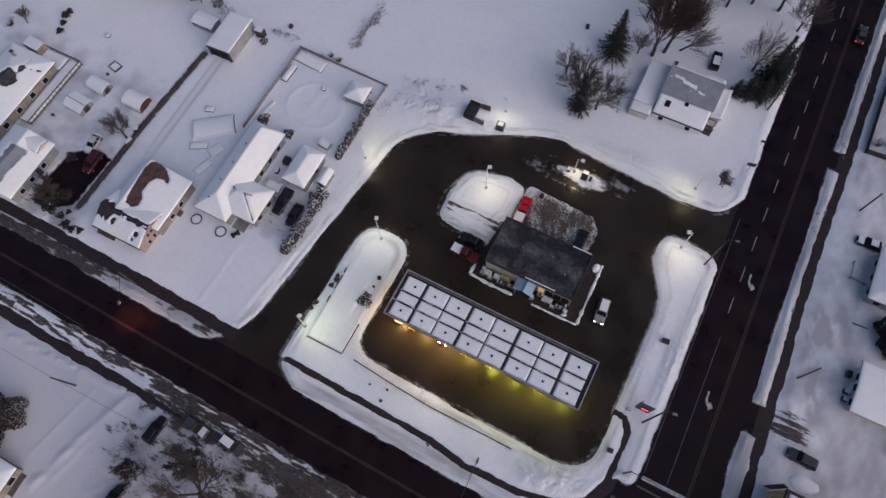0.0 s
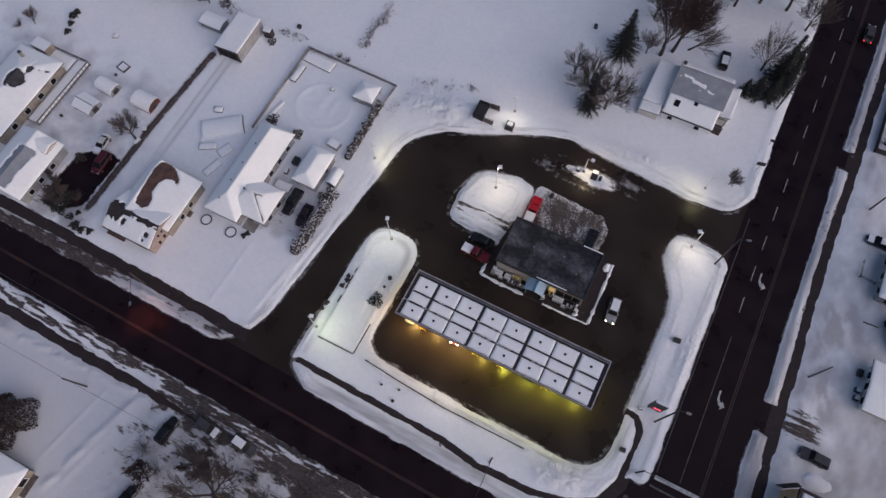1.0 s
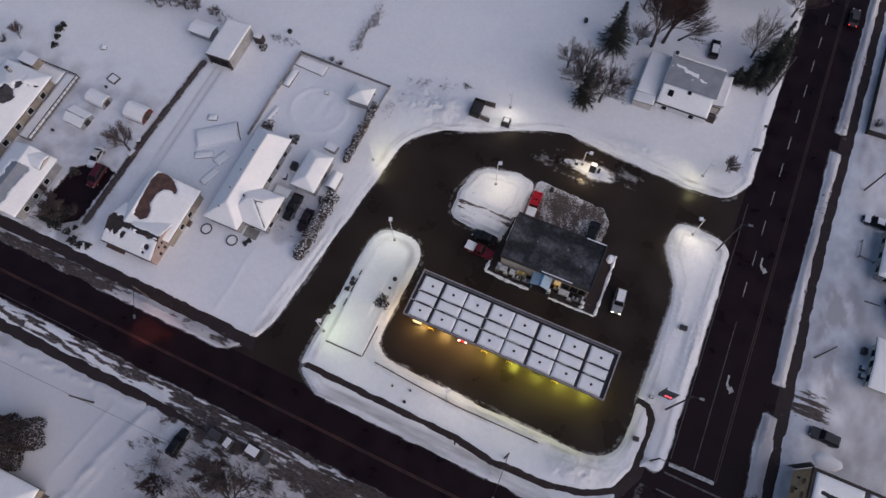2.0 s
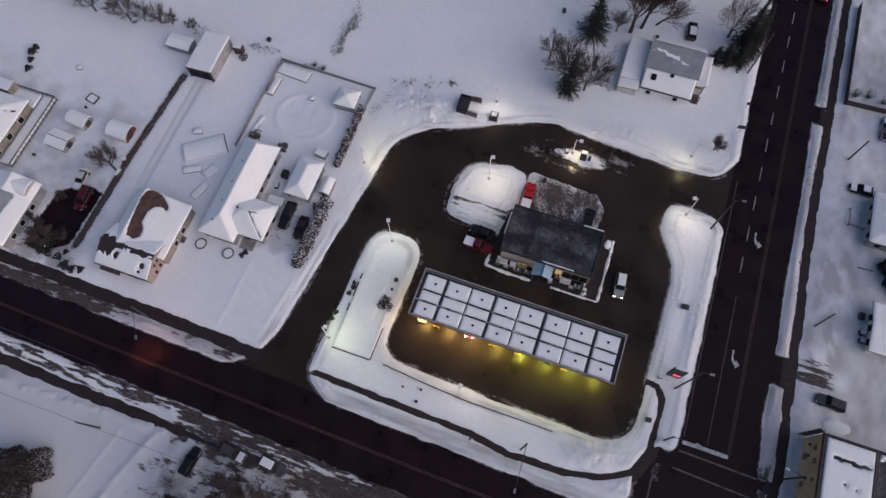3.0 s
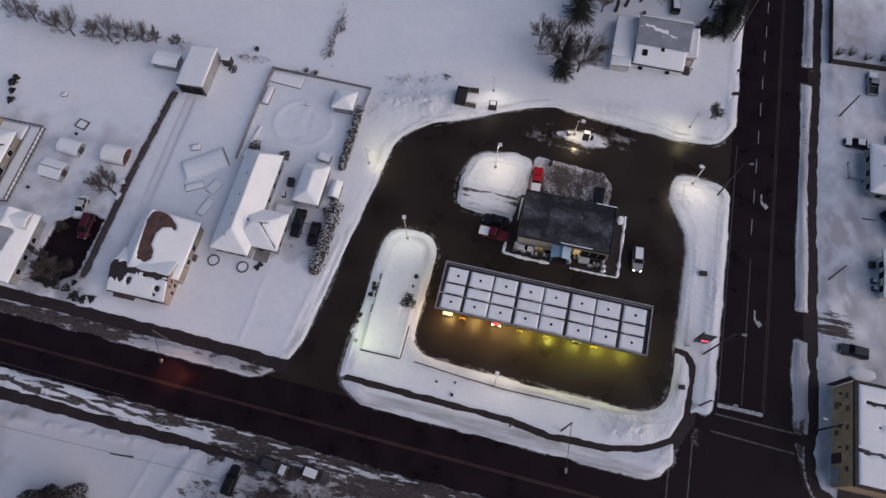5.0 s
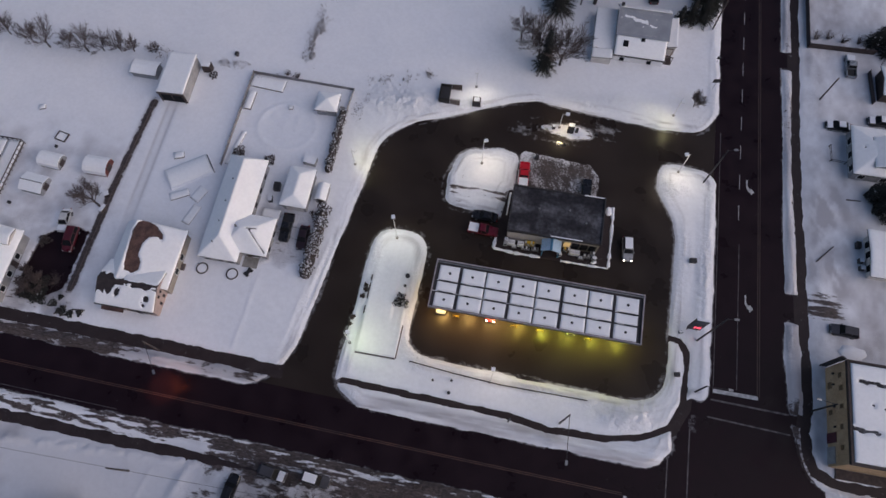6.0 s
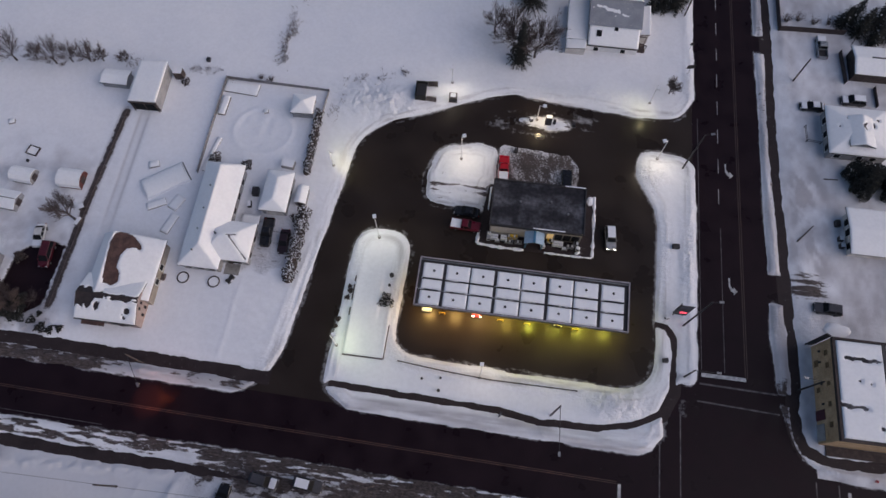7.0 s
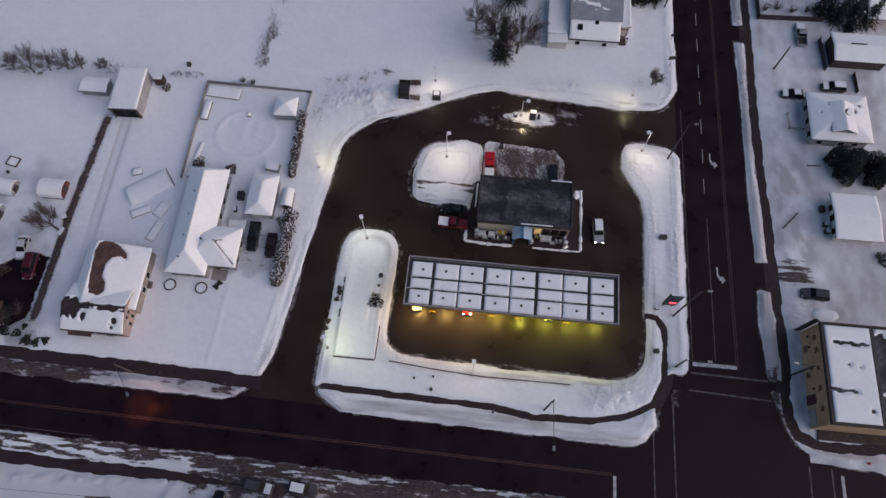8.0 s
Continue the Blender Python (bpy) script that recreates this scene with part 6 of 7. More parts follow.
cap(D, lambda x, y: 0.9 + 0 * x, -8.5, -1.7, 4.7, 8.1, 0.14, 0.5, seed=5)
for k in range(17):
    y = -8.1 + k * 1.01
    part("baluster", boxes((1.5, 1.6, y, y + 0.1, 0.1, 1.75)), WOOD_GREY, D)
part("rail", boxes((1.45, 1.65, -8.2, 8.2, 1.753, 1.85)), WOOD_GREY, D)
for k in range(11):
    x = -8.6 + k * 1.0
    part("baluster", boxes((x, x + 0.1, 8.1, 8.2, 0.1, 1.75)), WOOD_DARK, D)
part("rail", boxes((-8.6, 1.45, 8.05, 8.25, 1.753, 1.85)), WOOD_DARK, D)
small_box("porch_extension", -94.5, 18.9, 4.0, 2.4, 2.6, SIDING_BEIGE, "small lean-to beside the veranda with a snowy top", "lean-to", -3)

W = thing("house", (-79, -5, 0), 0, "grey house with half-bare metal roof and snowy dormer", "house")
block(W, *local(-83.8, -74.6, -11.2, 1.2, -79, -5), 3.0, 4.9, "y", "gable", SIDING_GREY, ROOF_GREY, 0.45, 0.24, seed=16,
      bare=lambda x, y: np.minimum(1.1 - np.abs(x + 0.2) * 0.55, 3.6 - np.abs(y + 1.6) * 0.8))
block(W, *local(-79.0, -75.2, -1.6, 1.2, -79, -5), 4.2, 4.75, "x", "gable", SIDING_WHITE, SHINGLE_DARK, 0.2, 0.2, seed=17, base=3.2)
for y in (-9, -6.2, -2.8):
    window(W, (-74.6 + 79 + 0.03, y + 5, 1.0), "e", 1.0, 1.1)
door(W, (-74.6 + 79 + 0.05, 0.8, 0.25), "e")
window(W, (0.2, -11.2 + 5 - 0.03, 1.0), "s", 1.4, 1.2)

# the house north of the lot
F = thing("house", (31.5, 65, 0), 0, "white farmhouse with a bare grey metal roof and snowy lower slope", "house")
part("wall", hull([(x, y, z) for x in (-4.8, 5.2) for y, z in ((-5.5, 0), (5.6, 0), (-5.5, 2.45), (5.6, 2.9), (3.5, 5.0), (-2.0, 3.75))]), CLAPBOARD, F)
upper = [(x, y, z) for x in (-5.1, 5.5) for y, z in ((3.7, 5.45), (-2.2, 4.15))]
part("upper_roof", hull(upper + [(x, y, z - 0.14) for x, y, z in upper]), ROOF_GREY, F, "bare grey metal roof slope with thin snow streaks")
lower = [(x, y, z) for x in (-5.0, 5.2) for y, z in ((-2.22, 4.0), (-6.0, 2.55))]
part("lower_roof", hull(lower + [(x, y, z - 0.14) for x, y, z in lower]), SHINGLE_DARK, F)
cap(F, lambda x, y: 4.0 + (y + 2.22) * (1.45 / 3.78), -4.95, 5.15, -5.9, -2.26, 0.2, 0.4, seed=21)
# Thin dark strip along the lower eave.
part("eave_strip", boxes((-5.05, 5.25, -6.13, -6.01, 2.42, 2.54)), DARK_STEEL, F)
back = [(x, y, z) for x in (-5.1, 5.5) for y, z in ((3.72, 5.45), (6.3, 3.4))]
part("back_roof", hull(back + [(x, y, z - 0.14) for x, y, z in back]), SHINGLE_DARK, F)
cap(F, lambda x, y: 5.45 - (y - 3.72) * (2.05 / 2.58), -5.05, 5.45, 3.5, 6.25, 0.24, 0.4, seed=22)
cap(F, lambda x, y: 4.15 + (y + 2.2) * (1.3 / 5.9), -4.6, 3.4, -1.6, 3.0, 0.05, 0.2, bare=lambda x, y: 0.55 + 1.5 * fbm(x * 0.8, y * 1.6, 29, 3) - 0.85 * np.exp(-((x + 0.4) / 3.2) ** 2 - ((y - 1.1 + 0.18 * x) / 0.7) ** 2), seed=23, name="snow_streaks")
for x, w in ((-2.9, 1.0), (0.4, 0.7)):
    sky_w = part("skylight", hull([(x + a * w / 2, y, 4.0 + (y + 2.22) * 0.3836 + z) for a in (-1, 1) for y in ((-4.3, -3.2) if w > 0.8 else (-3.0, -2.4)) for z in (0.1, 0.33)]), GLASS_DARK, F, "dark roof window")
chimney(F, -4.6, 3.9, 4.2, 6.1)
block(F, *local(22.4, 26.4, 60.6, 70.2, 31.5, 65), 2.3, 2.75, "y", "shed", SIDING_WHITE, SHINGLE_DARK, 0.2, 0.2, seed=24)
block(F, *local(22.4, 26.2, 58.2, 60.2, 31.5, 65), 2.15, 2.5, "x", "shed", SIDING_WHITE, SHINGLE_DARK, 0.15, 0.2, seed=25)
block(F, *local(37.0, 38.7, 62.6, 69.6, 31.5, 65), 2.9, 3.3, "x", "shed", SIDING_WHITE, SHINGLE_DARK, 0.2, 0.22, seed=26)
part("porch_floor", boxes((5.0, 6.9, -4.9, -2.6, 0.3, 0.55)), WOOD_DARK, F)
for x, y in ((5.1, -4.8), (6.8, -4.8), (6.8, -2.7)):
    part("porch_post", boxes((x - 0.06, x + 0.06, y - 0.06, y + 0.06, 0.5, 2.5)), WOOD_GREY, F)
for y in (-4.8, -2.7):
    part("porch_beam", boxes((5.0, 6.9, y - 0.08, y + 0.08, 2.5, 2.65)), WOOD_GREY, F)
for x in (-3.0, 2.4):
    window(F, (x, -5.53, 0.6), "s", 0.9, 1.0, frame_mat=CLAPBOARD)

# ---- east side ----
B = thing("brick_building", (73.5, -5.4, 0), 0, "two-storey tan brick building with a snow-covered flat roof", "building")
part("wall", boxes((-6.2, 12, -8.0, 8.0, 0, 6.7)), BRICK_TAN, B)
part("roof", boxes((-6.0, 11.8, -7.8, 7.8, 6.704, 6.85)), MEMBRANE, B)
for a, b, c, d in ((-6.3, -5.95, -8.1, 8.1), (-5.95, 12.1, 7.8, 8.1), (-5.95, 12.1, -8.1, -7.8)):
    part("parapet", boxes((a, b, c, d, 6.4, 7.05), bevel=0.02), WOOD_DARK, B)
cap(B, lambda x, y: 6.85 + 0 * x, -5.75, 1.35, -7.6, 7.6, 0.24, 0.3, seed=31, bare=lambda x, y: np.maximum.reduce([np.minimum(0.34 - np.abs(y - 4.8 + 0.05 * x), 2.9 - np.abs(x + 1.6)), np.minimum(0.34 - np.abs(y + 2.8 + 0.08 * (x + 3)), 2.6 - np.abs(x + 3.6)), 0.4 - np.hypot(x - 0.3, y + 5.5), 0.25 - np.hypot(x + 2.5, y - 1.4), 0.2 - np.hypot(x + 0.6, y - 1.1)]))
part("roof_curb", boxes((1.42, 1.95, -7.6, 7.75, 6.855, 7.1)), DARK_STEEL, B)
cap(B, lambda x, y: 6.85 + 0 * x, 2.1, 11.6, -7.6, 7.6, 0.24, 0.4, seed=32, bare=lambda x, y: np.maximum(2.6 - np.hypot(x - 2.6, (y - 2.2) * 0.55), 1.3 - np.hypot(x - 2.8, y + 4.4)))
for y, z, w, h_ in ((6.0, 4.3, 0.8, 0.9), (3.9, 4.5, 0.8, 0.9), (1.0, 4.5, 0.7, 0.8), (-2.2, 4.4, 0.8, 0.8), (-5.4, 4.3, 0.8, 0.9), (4.8, 1.1, 1.1, 1.2), (0.4, 1.2, 0.8, 1.0)):
    window(B, (-6.23, y, z), "w", w, h_, glass=GLASS_BROWN, frame_mat=BRICK_TAN)
part("lintel_band", boxes((-6.235, -6.205, -7.9, 7.9, 3.25, 3.4)), BRICK_TAN, B)
door(B, (-6.25, -3.6, 0.15), "w", 1.6, 2.9, MAROON_PAINT)
part("shop_front", boxes((-6.32, -6.22, -7.6, -5.0, 0.2, 2.6)), SIDING_GREY, B, "grey panel beside the doorway")
for k in range(3):
    part("roof_pipe", tubes(((-7.0 + 0.45 * k, 8.4, 0.1), (-7.0 + 0.45 * k, 8.4, 7.2 - 0.4 * k), 0.13, 0.13, 8)), DARK_STEEL, B)
for y in (6.6, 4.8, 1.2, -2.0):
    part("wall_lamp", boxes((-6.5, -6.22, y - 0.15, y + 0.15, 2.7, 3.1), bevel=0.03), DARK_STEEL, B)
part("loading_step", boxes((-5.2, 6, -9.6, -8.05, 0.05, 0.45), bevel=0.03), WOOD_DARK, B)

K = thing("house", (77.7, 24, 0), 0, "low white building under a smooth snowy roof", "house")
block(K, *local(74.8, 81.6, 20.2, 27.9, 77.7, 24), 2.9, 3.4, "x", "gable", SIDING_WHITE, SHINGLE_DARK, 0.7, 0.22, seed=33)
for y in (21.6, 24.2, 26.2):
    window(K, (74.8 - 77.7 - 0.03, y - 24, 0.9), "w", 1.2, 1.3)
for x, y in ((73.6, 26.2), (73.9, 23.2), (74.0, 21.8)):
    small_box("porch_bin", x, y, 0.8, 1.2 if y > 25 else 0.8, 1.0, DARK_STEEL, "dark bin standing on the porch", "bin", 0, 0.2, y < 25, "bins on the porch")

Q = thing("house", (77.8, 44.6, 0), 0, "grey bungalow with snowy hip roof and a gabled dormer", "house")
block(Q, *local(72.6, 83.0, 40.0, 49.5, 77.8, 44.6), 3.0, 4.7, "x", "hip", SIDING_GREY, SHINGLE_DARK, 0.5, 0.26, seed=35, bare=lambda x, y: np.maximum.reduce([0.5 - np.hypot(x - 2.2, y - 1.0), 0.3 - np.hypot(x + 3.6, y - 0.6), 0.35 - np.hypot((x + 1.6) * 0.6, y - 2.2), 0.28 - np.hypot(x - 3.6, y - 2.6)]))
block(Q, -2.0, 2.0, -3.6, 2.4, 4.1, 5.1, "y", "gable", SIDING_GREY, SHINGLE_DARK, 0.3, 0.22, seed=36, base=3.0, bare=lambda x, y: 0.7 - np.hypot(x - 0.6, (y - 0.3) * 0.8))
for y in (41.5, 44.4, 47.4):
    window(Q, (72.6 - 77.8 - 0.03, y - 44.6, 1.0), "w", 1.2, 1.2)
for x in (-3.5, 0.5, 3.0):
    window(Q, (x, 40.0 - 44.6 - 0.03, 1.0), "s", 1.1, 1.1)

R = thing("house", (83.5, 61.5, 0), 0, "dark-walled building with a plain snowy roof", "house")
block(R, *local(79.0, 89, 58.5, 64.6, 83.5, 61.5), 3.0, 3.7, "x", "gable", WOOD_DARK, SHINGLE_DARK, 0.4, 0.24, seed=37)
part("roof_beam", boxes((-1.6, 1.4, 0.15, 0.35, 3.7, 4.05)), WOOD_DARK, R)
X = thing("house", (92, 73, 0), 0, "white house at the edge with snowy roof", "house")
block(X, -5, 5, -3.5, 3.5, 3.0, 4.4, "x", "gable", SIDING_WHITE, SHINGLE_DARK, 0.4, 0.24, seed=38)
snow_drift(71.9, 6.0, 2.7, 1.4, 0.6, 3, 9)

Y = thing("house", (-45.5, -51.5, 0), 0, "tan house with a snowy roof and lit brown porch", "house")
block(Y, -4.5, 4.2, -4.0, 2.6, 3.0, 4.2, "x", "hip", SIDING_BEIGE, SHINGLE_BROWN, 0.45, 0.22, seed=39)
part("porch", boxes((4.25, 5.3, -1.5, 2.2, 0.2, 0.5)), WOOD_GREY, Y)
window(Y, (4.23, 0.6, 1.0), "e", 1.4, 1.2)


# ---- fences, decks and yard things ----
def fence(pts, h, label, step=2.2, mat=WOOD_GREY, z=0.1, boards=True):
    o = Vector((*pts[0], z))
    p = thing("fence", o, 0, label, "fence")
    for a, b in zip(pts, pts[1:]):
        a, b = Vector((*a, z)) - o, Vector((*b, z)) - o
        n = max(int((b - a).length / step), 1)
        d = (b - a).normalized()
        s = Vector((-d.y, d.x, 0)) * 0.03
        for k in range(n + 1):
            c = a.lerp(b, k / n)
            part("post", boxes((c.x - 0.06, c.x + 0.06, c.y - 0.06, c.y + 0.06, 0, h + 0.1)), mat, p)
        for k in range(n):
            c, e = a.lerp(b, k / n) + d * 0.065, a.lerp(b, (k + 1) / n) - d * 0.065
            if boards:
                part("panel", hull([q + s * sg + Vector((0, 0, zz)) for q in (c, e) for sg in (-1, 1) for zz in (0.12, h)]), mat, p)
            else:
                for zz in (0.45, h):
                    part("rail", hull([q + s * sg + Vector((0, 0, zz + w)) for q in (c, e) for sg in (-1, 1) for w in (0, 0.08)]), mat, p)


fence([(-44.6, 22.0), (-44.4, 43.6), (-23.4, 43.0), (-24.0, 33)], 1.05, "grey board fence round a snowy back yard", mat=FENCE_GREY)
fence([(-62.0, 34), (-63.0, 14), (-63.4, -6.8)], 0.4, "dark old fence along the drive", mat=WOOD_GREY, boards=False)
fence([(65.8, 95), (65.8, 69.5), (79, 69.9)], 1.6, "tall dark fence round a yard by the road", mat=WOOD_DARK)
fence([(77.6, 65), (78.0, 57.6)], 1.4, "short dark fence beside a driveway", mat=WOOD_DARK)
fence([(69.3, 46.3), (69.4, 43.1), (72.0, 42.9)], 0.9, "low dark rail beside the house steps", mat=WOOD_DARK, boards=False, z=0.3)
fence([(83.5, 57.0), (83.6, 52.6)], 1.2, "short snow-topped fence behind the house", mat=WOOD_DARK)

G2 = thing("gazebo", (-27.4, 38.3, 0), 2, "open garden gazebo with a snowy hip roof", "gazebo")
block(G2, -2.0, 2.0, -1.9, 1.9, 2.2, 3.2, "x", "hip", SIDING_GREY, SHINGLE_DARK, 0.25, 0.2, seed=41, posts=True)
part("back_screen", boxes((-1.95, 1.95, -1.92, -1.86, 0.2, 1.5)), SIDING_GREY, G2)


def platform(name, x, y, w, d, z, turn, label, category, edge=WOOD_GREY):
    p = thing(name, (x, y, 0.2), turn, label, category)
    part("frame", boxes((-w / 2 + 0.05, w / 2 - 0.02, -d / 2, d / 2 - 0.05, -0.1, z)), edge, p)
    cap(p, lambda a, b: z + 0 * a, -w / 2 - 0.02, w / 2 - 0.02, -d / 2 + 0.04, d / 2 + 0.02, 0.12, 0.4, seed=int(abs(x)))
    return p


platform("deck", -40.8, 41.6, 6.9, 2.7, 0.35, -4, "low wooden deck covered in snow", "deck")
platform("garden_bed", -43.3, 37.1, 1.5, 4.2, 0.5, -2, "raised box under snow along the fence", "garden bed")
platform("garden_bed", -50.4, 14.6, 3.6, 1.5, 0.3, 28, "snow-covered boards lying in the yard", "boards")
platform("garden_bed", -46.8, 15.3, 2.0, 3.0, 0.25, -25, "snow-covered sheet lying in the yard", "boards")
platform("garden_bed", -46.9, 11.0, 1.6, 4.0, 0.25, -18, "long snow-covered board lying in the yard", "boards")
FP = thing("fire_pit", (-77.2, 22.6, 0.15), -12, "square dark-framed fire pit filled with snow", "fire pit")
for a, b, c, d in ((-1.15, 1.15, -0.95, -0.8), (-1.15, 1.15, 0.8, 0.95), (-1.15, -1.0, -0.797, 0.797), (1.0, 1.15, -0.797, 0.797)):
    part("frame_board", boxes((a, b, c, d, 0, 0.5), bevel=0.02), WOOD_DARK, FP)
part("snow_fill", boxes((-0.99, 0.99, -0.79, 0.79, 0.02, 0.4), bevel=0.08), FRESH_SNOW, FP)
platform("bench", -83.7, 28.4, 1.2, 1.0, 0.35, 20, "small snowed-over garden seat", "seat")
platform("sand_box", -53.2, 22.6, 1.9, 1.3, 0.4, 20, "small snow-covered garden table", "table")
platform("walk_edge", -43.0, 26.2, 0.9, 7.6, 0.2, -10, "narrow snow-covered walkway along the fence", "walkway")
platform("crate", -34.8, 36.8, 0.9, 0.8, 0.45, 10, "small snow-covered crate in the yard", "crate")
platform("porch_deck", -32.3, 13.6, 3.4, 2.0, 0.4, 0, "small back deck under snow", "deck")
small_box("shed_box", -27.8, 25.6, 2.4, 1.6, 1.2, SIDING_GREY, "low bin with a snow-covered lid", "storage bin", -6)
small_box("heat_pump", -32.6, 19.2, 1.2, 1.6, 1.2, DARK_STEEL, "dark heating unit between house and garage", "heating unit", 5, snow=False)
small_box("grill", -33.2, 16.6, 0.7, 1.2, 0.9, DARK_STEEL, "covered grill beside the house wall", "grill", 12)
small_box("fuel_tank", -63.9, 12.2, 1.0, 1.0, 0.7, WOOD_DARK, "dark box with snow beside the fence", "box", 30)
small_box("fuel_tank", -63.6, 9.3, 0.8, 1.6, 0.6, WOOD_GREY, "snow-covered bench beside the fence", "bench", -15)
small_box("yard_post", -77.4, 20.3, 0.4, 0.5, 0.6, DARK_STEEL, "small dark post in the snow", "post", 0, 0.2, False)
small_box("yard_post", -81.4, 7.4, 0.5, 0.5, 0.6, DARK_STEEL, "small dark barrel in the snow", "barrel", 0, 0.2, False)
small_box("yard_post", -49.2, 47.4, 0.7, 0.8, 0.8, DARK_STEEL, "dark barrel standing in the field", "barrel", 0, 0.2, False)
small_box("yard_post", 7.3, 74.3, 0.7, 0.9, 0.8, DARK_STEEL, "dark barrel standing in the field", "barrel", 20, 0.2, False)


def covered_pool():
    p = thing("covered_stack", (-50.2, 19.6, 0.1), 36, "long tarpaulin-covered stack under snow", "covered stack")
    prof = [(-2.4, 0.0), (-2.3, 0.5), (-0.6, 0.9), (0.6, 0.95), (2.2, 0.45), (2.3, 0.0)]
    part("cover", hull([(a, y, z) for a in (-4.2, 4.2) for y, z in prof]), SNOW, p)
    cap(p, lambda x, y: 0.95 - 0.11 * y * y, -4.1, 4.0, -2.1, 2.1, 0.12, 0.4, seed=44)
    part("end_frame", tubes(((4.25, -2.3, 0.3), (4.3, -1.2, 0.95), 0.09), ((4.3, -1.2, 0.95), (4.3, 0.2, 1.2), 0.09), ((4.3, 0.2, 1.2), (4.25, 1.6, 0.9), 0.09)), DARK_STEEL, p)


covered_pool()


def wheel_planter(x, y):
    p = thing("round_planter", (x, y, 0.15), 0, "round wheel-like planter filled with snow", "planter", "planters before the house")
    bm = bmesh.new()
    n = 18
    for k in range(n):
        a, b = 2 * math.pi * k / n, 2 * math.pi * (k + 1) / n
        tube(bm, (1.0 * math.cos(a), 1.0 * math.sin(a), 0.32), (1.0 * math.cos(b), 1.0 * math.sin(b), 0.32), 0.11, 0.11, 6)
    part("rim", bm, WOOD_DARK, p)
    part("soil_snow", tubes(((0, 0, 0.0), (0, 0, 0.40), 0.93, 0.84, 18)), SNOW, p)


wheel_planter(-41.6, 1.2)
wheel_planter(-36.0, 1.1)
K2 = thing("garden_cart", (-33.2, 1.9, 0.2), 60, "dark garden cart standing in the snow", "cart")
part("tray", boxes((-0.8, 0.8, -0.35, 0.35, 0.35, 0.5), bevel=0.03), DARK_STEEL, K2)
for x in (-0.55, 0.55):
    for y in (-0.42, 0.42):
        part("wheel", tubes(((x, y - 0.05, 0.25), (x, y + 0.05, 0.25), 0.28, 0.28, 12)), RUBBER, K2)
part("handle", tubes(((0.8, 0, 0.45), (1.5, 0.1, 1.0), 0.03)), STEEL, K2)
for x, y, t, ln in ((-64.2, -10.9, 60, 1.6), (-62.9, -11.5, 20, 1.2), (-60.6, -10.1, 5, 2.2), (67.9, 23.6, 48, 4.6), (73.4, 35.4, 3, 2.6)):
    d = Vector((math.cos(radians(t)), math.sin(radians(t)), 0)) * ln / 2
    o = obj("fallen_log", tubes((Vector((x, y, 0.42)) - d, Vector((x, y, 0.45)) + d, 0.13, 0.09, 8)), BARK)
    tagged(o, "dark fallen pole lying on the snow", "log", "logs on the snow")


# ---- trees and shrubs ----
def bare_tree(x, y, h, spread, seed, label="bare leafless tree with fine dark twigs", depth=5, lean=(0, 0), z=0.1, trunk_r=None, twig=1.0, twigs=TWIG):
    rnd = random.Random(seed)
    t = thing("tree", (x, y, z), 0, label, "tree")
    r = trunk_r or h * 0.02 + 0.03
    trunk, limbs = bmesh.new(), bmesh.new()
    fork = Vector((lean[0] * 0.35, lean[1] * 0.35, h * 0.32))
    tube(trunk, (0, 0, -0.1), fork * 0.5 + Vector((rnd.uniform(-0.1, 0.1), 0, 0)), r * 1.25, r, 7)
    tube(trunk, fork * 0.5, fork, r, r * 0.8, 7)

    def grow(p, d, ln, rr, level):
        """One limb in two bent lengths, with shorter ones fanning out all along it."""
        bend = Vector((rnd.uniform(-1, 1), rnd.uniform(-1, 1), rnd.uniform(-0.3, 0.8))) * 0.16
        m = p + d * ln * 0.5
        e = (d + bend).normalized()
        q = m + e * ln * 0.5
        r0, r1, r2 = (max(v, 0.015 * twig) for v in (rr, rr * 0.75, rr * 0.45))
        sides = 5 if level == 0 else 3
        tube(limbs, p, m, r0, r1, sides)
        tube(limbs, m, q, r1, r2, sides)
        if level >= depth - 2:
            return
        n = ((9, 7, 6, 4) if trunk_r else (7, 6, 4, 3))[min(level, 3)]
        for i in range(n):
            f = 0.22 + 0.78 * (i + rnd.random()) / n
            start = p.lerp(m, f * 2) if f < 0.5 else m.lerp(q, f * 2 - 1)
            side = Vector((rnd.uniform(-1, 1), rnd.uniform(-1, 1), rnd.uniform(-0.35, 0.75)))
            grow(start, (d + side * (0.75 if trunk_r else 0.5)).normalized(), ln * rnd.uniform(0.42, 0.7) * (1.15 - 0.35 * f), rr * 0.52, level + 1)
    count, reach, thick = (7, 0.42, 0.5) if trunk_r else (15, 0.5, 0.2)
    for k in range(count):
        a = 2 * math.pi * (k + rnd.uniform(-0.4, 0.4)) / count * (1 if trunk_r else 2.4)
        out = 1.0 if trunk_r else rnd.uniform(0.25, 1.0)
        d = Vector((math.cos(a) * out * spread / h + lean[0] / h, math.sin(a) * out * spread / h + lean[1] / h, rnd.uniform(0.5, 1.0))).normalized()
        grow(fork * rnd.uniform(0.6, 1.0), d, h * reach * rnd.uniform(0.8, 1.1), r * thick, 0)
    part("trunk", trunk, BARK, t)
    part("crown", limbs, twigs, t)
    return t


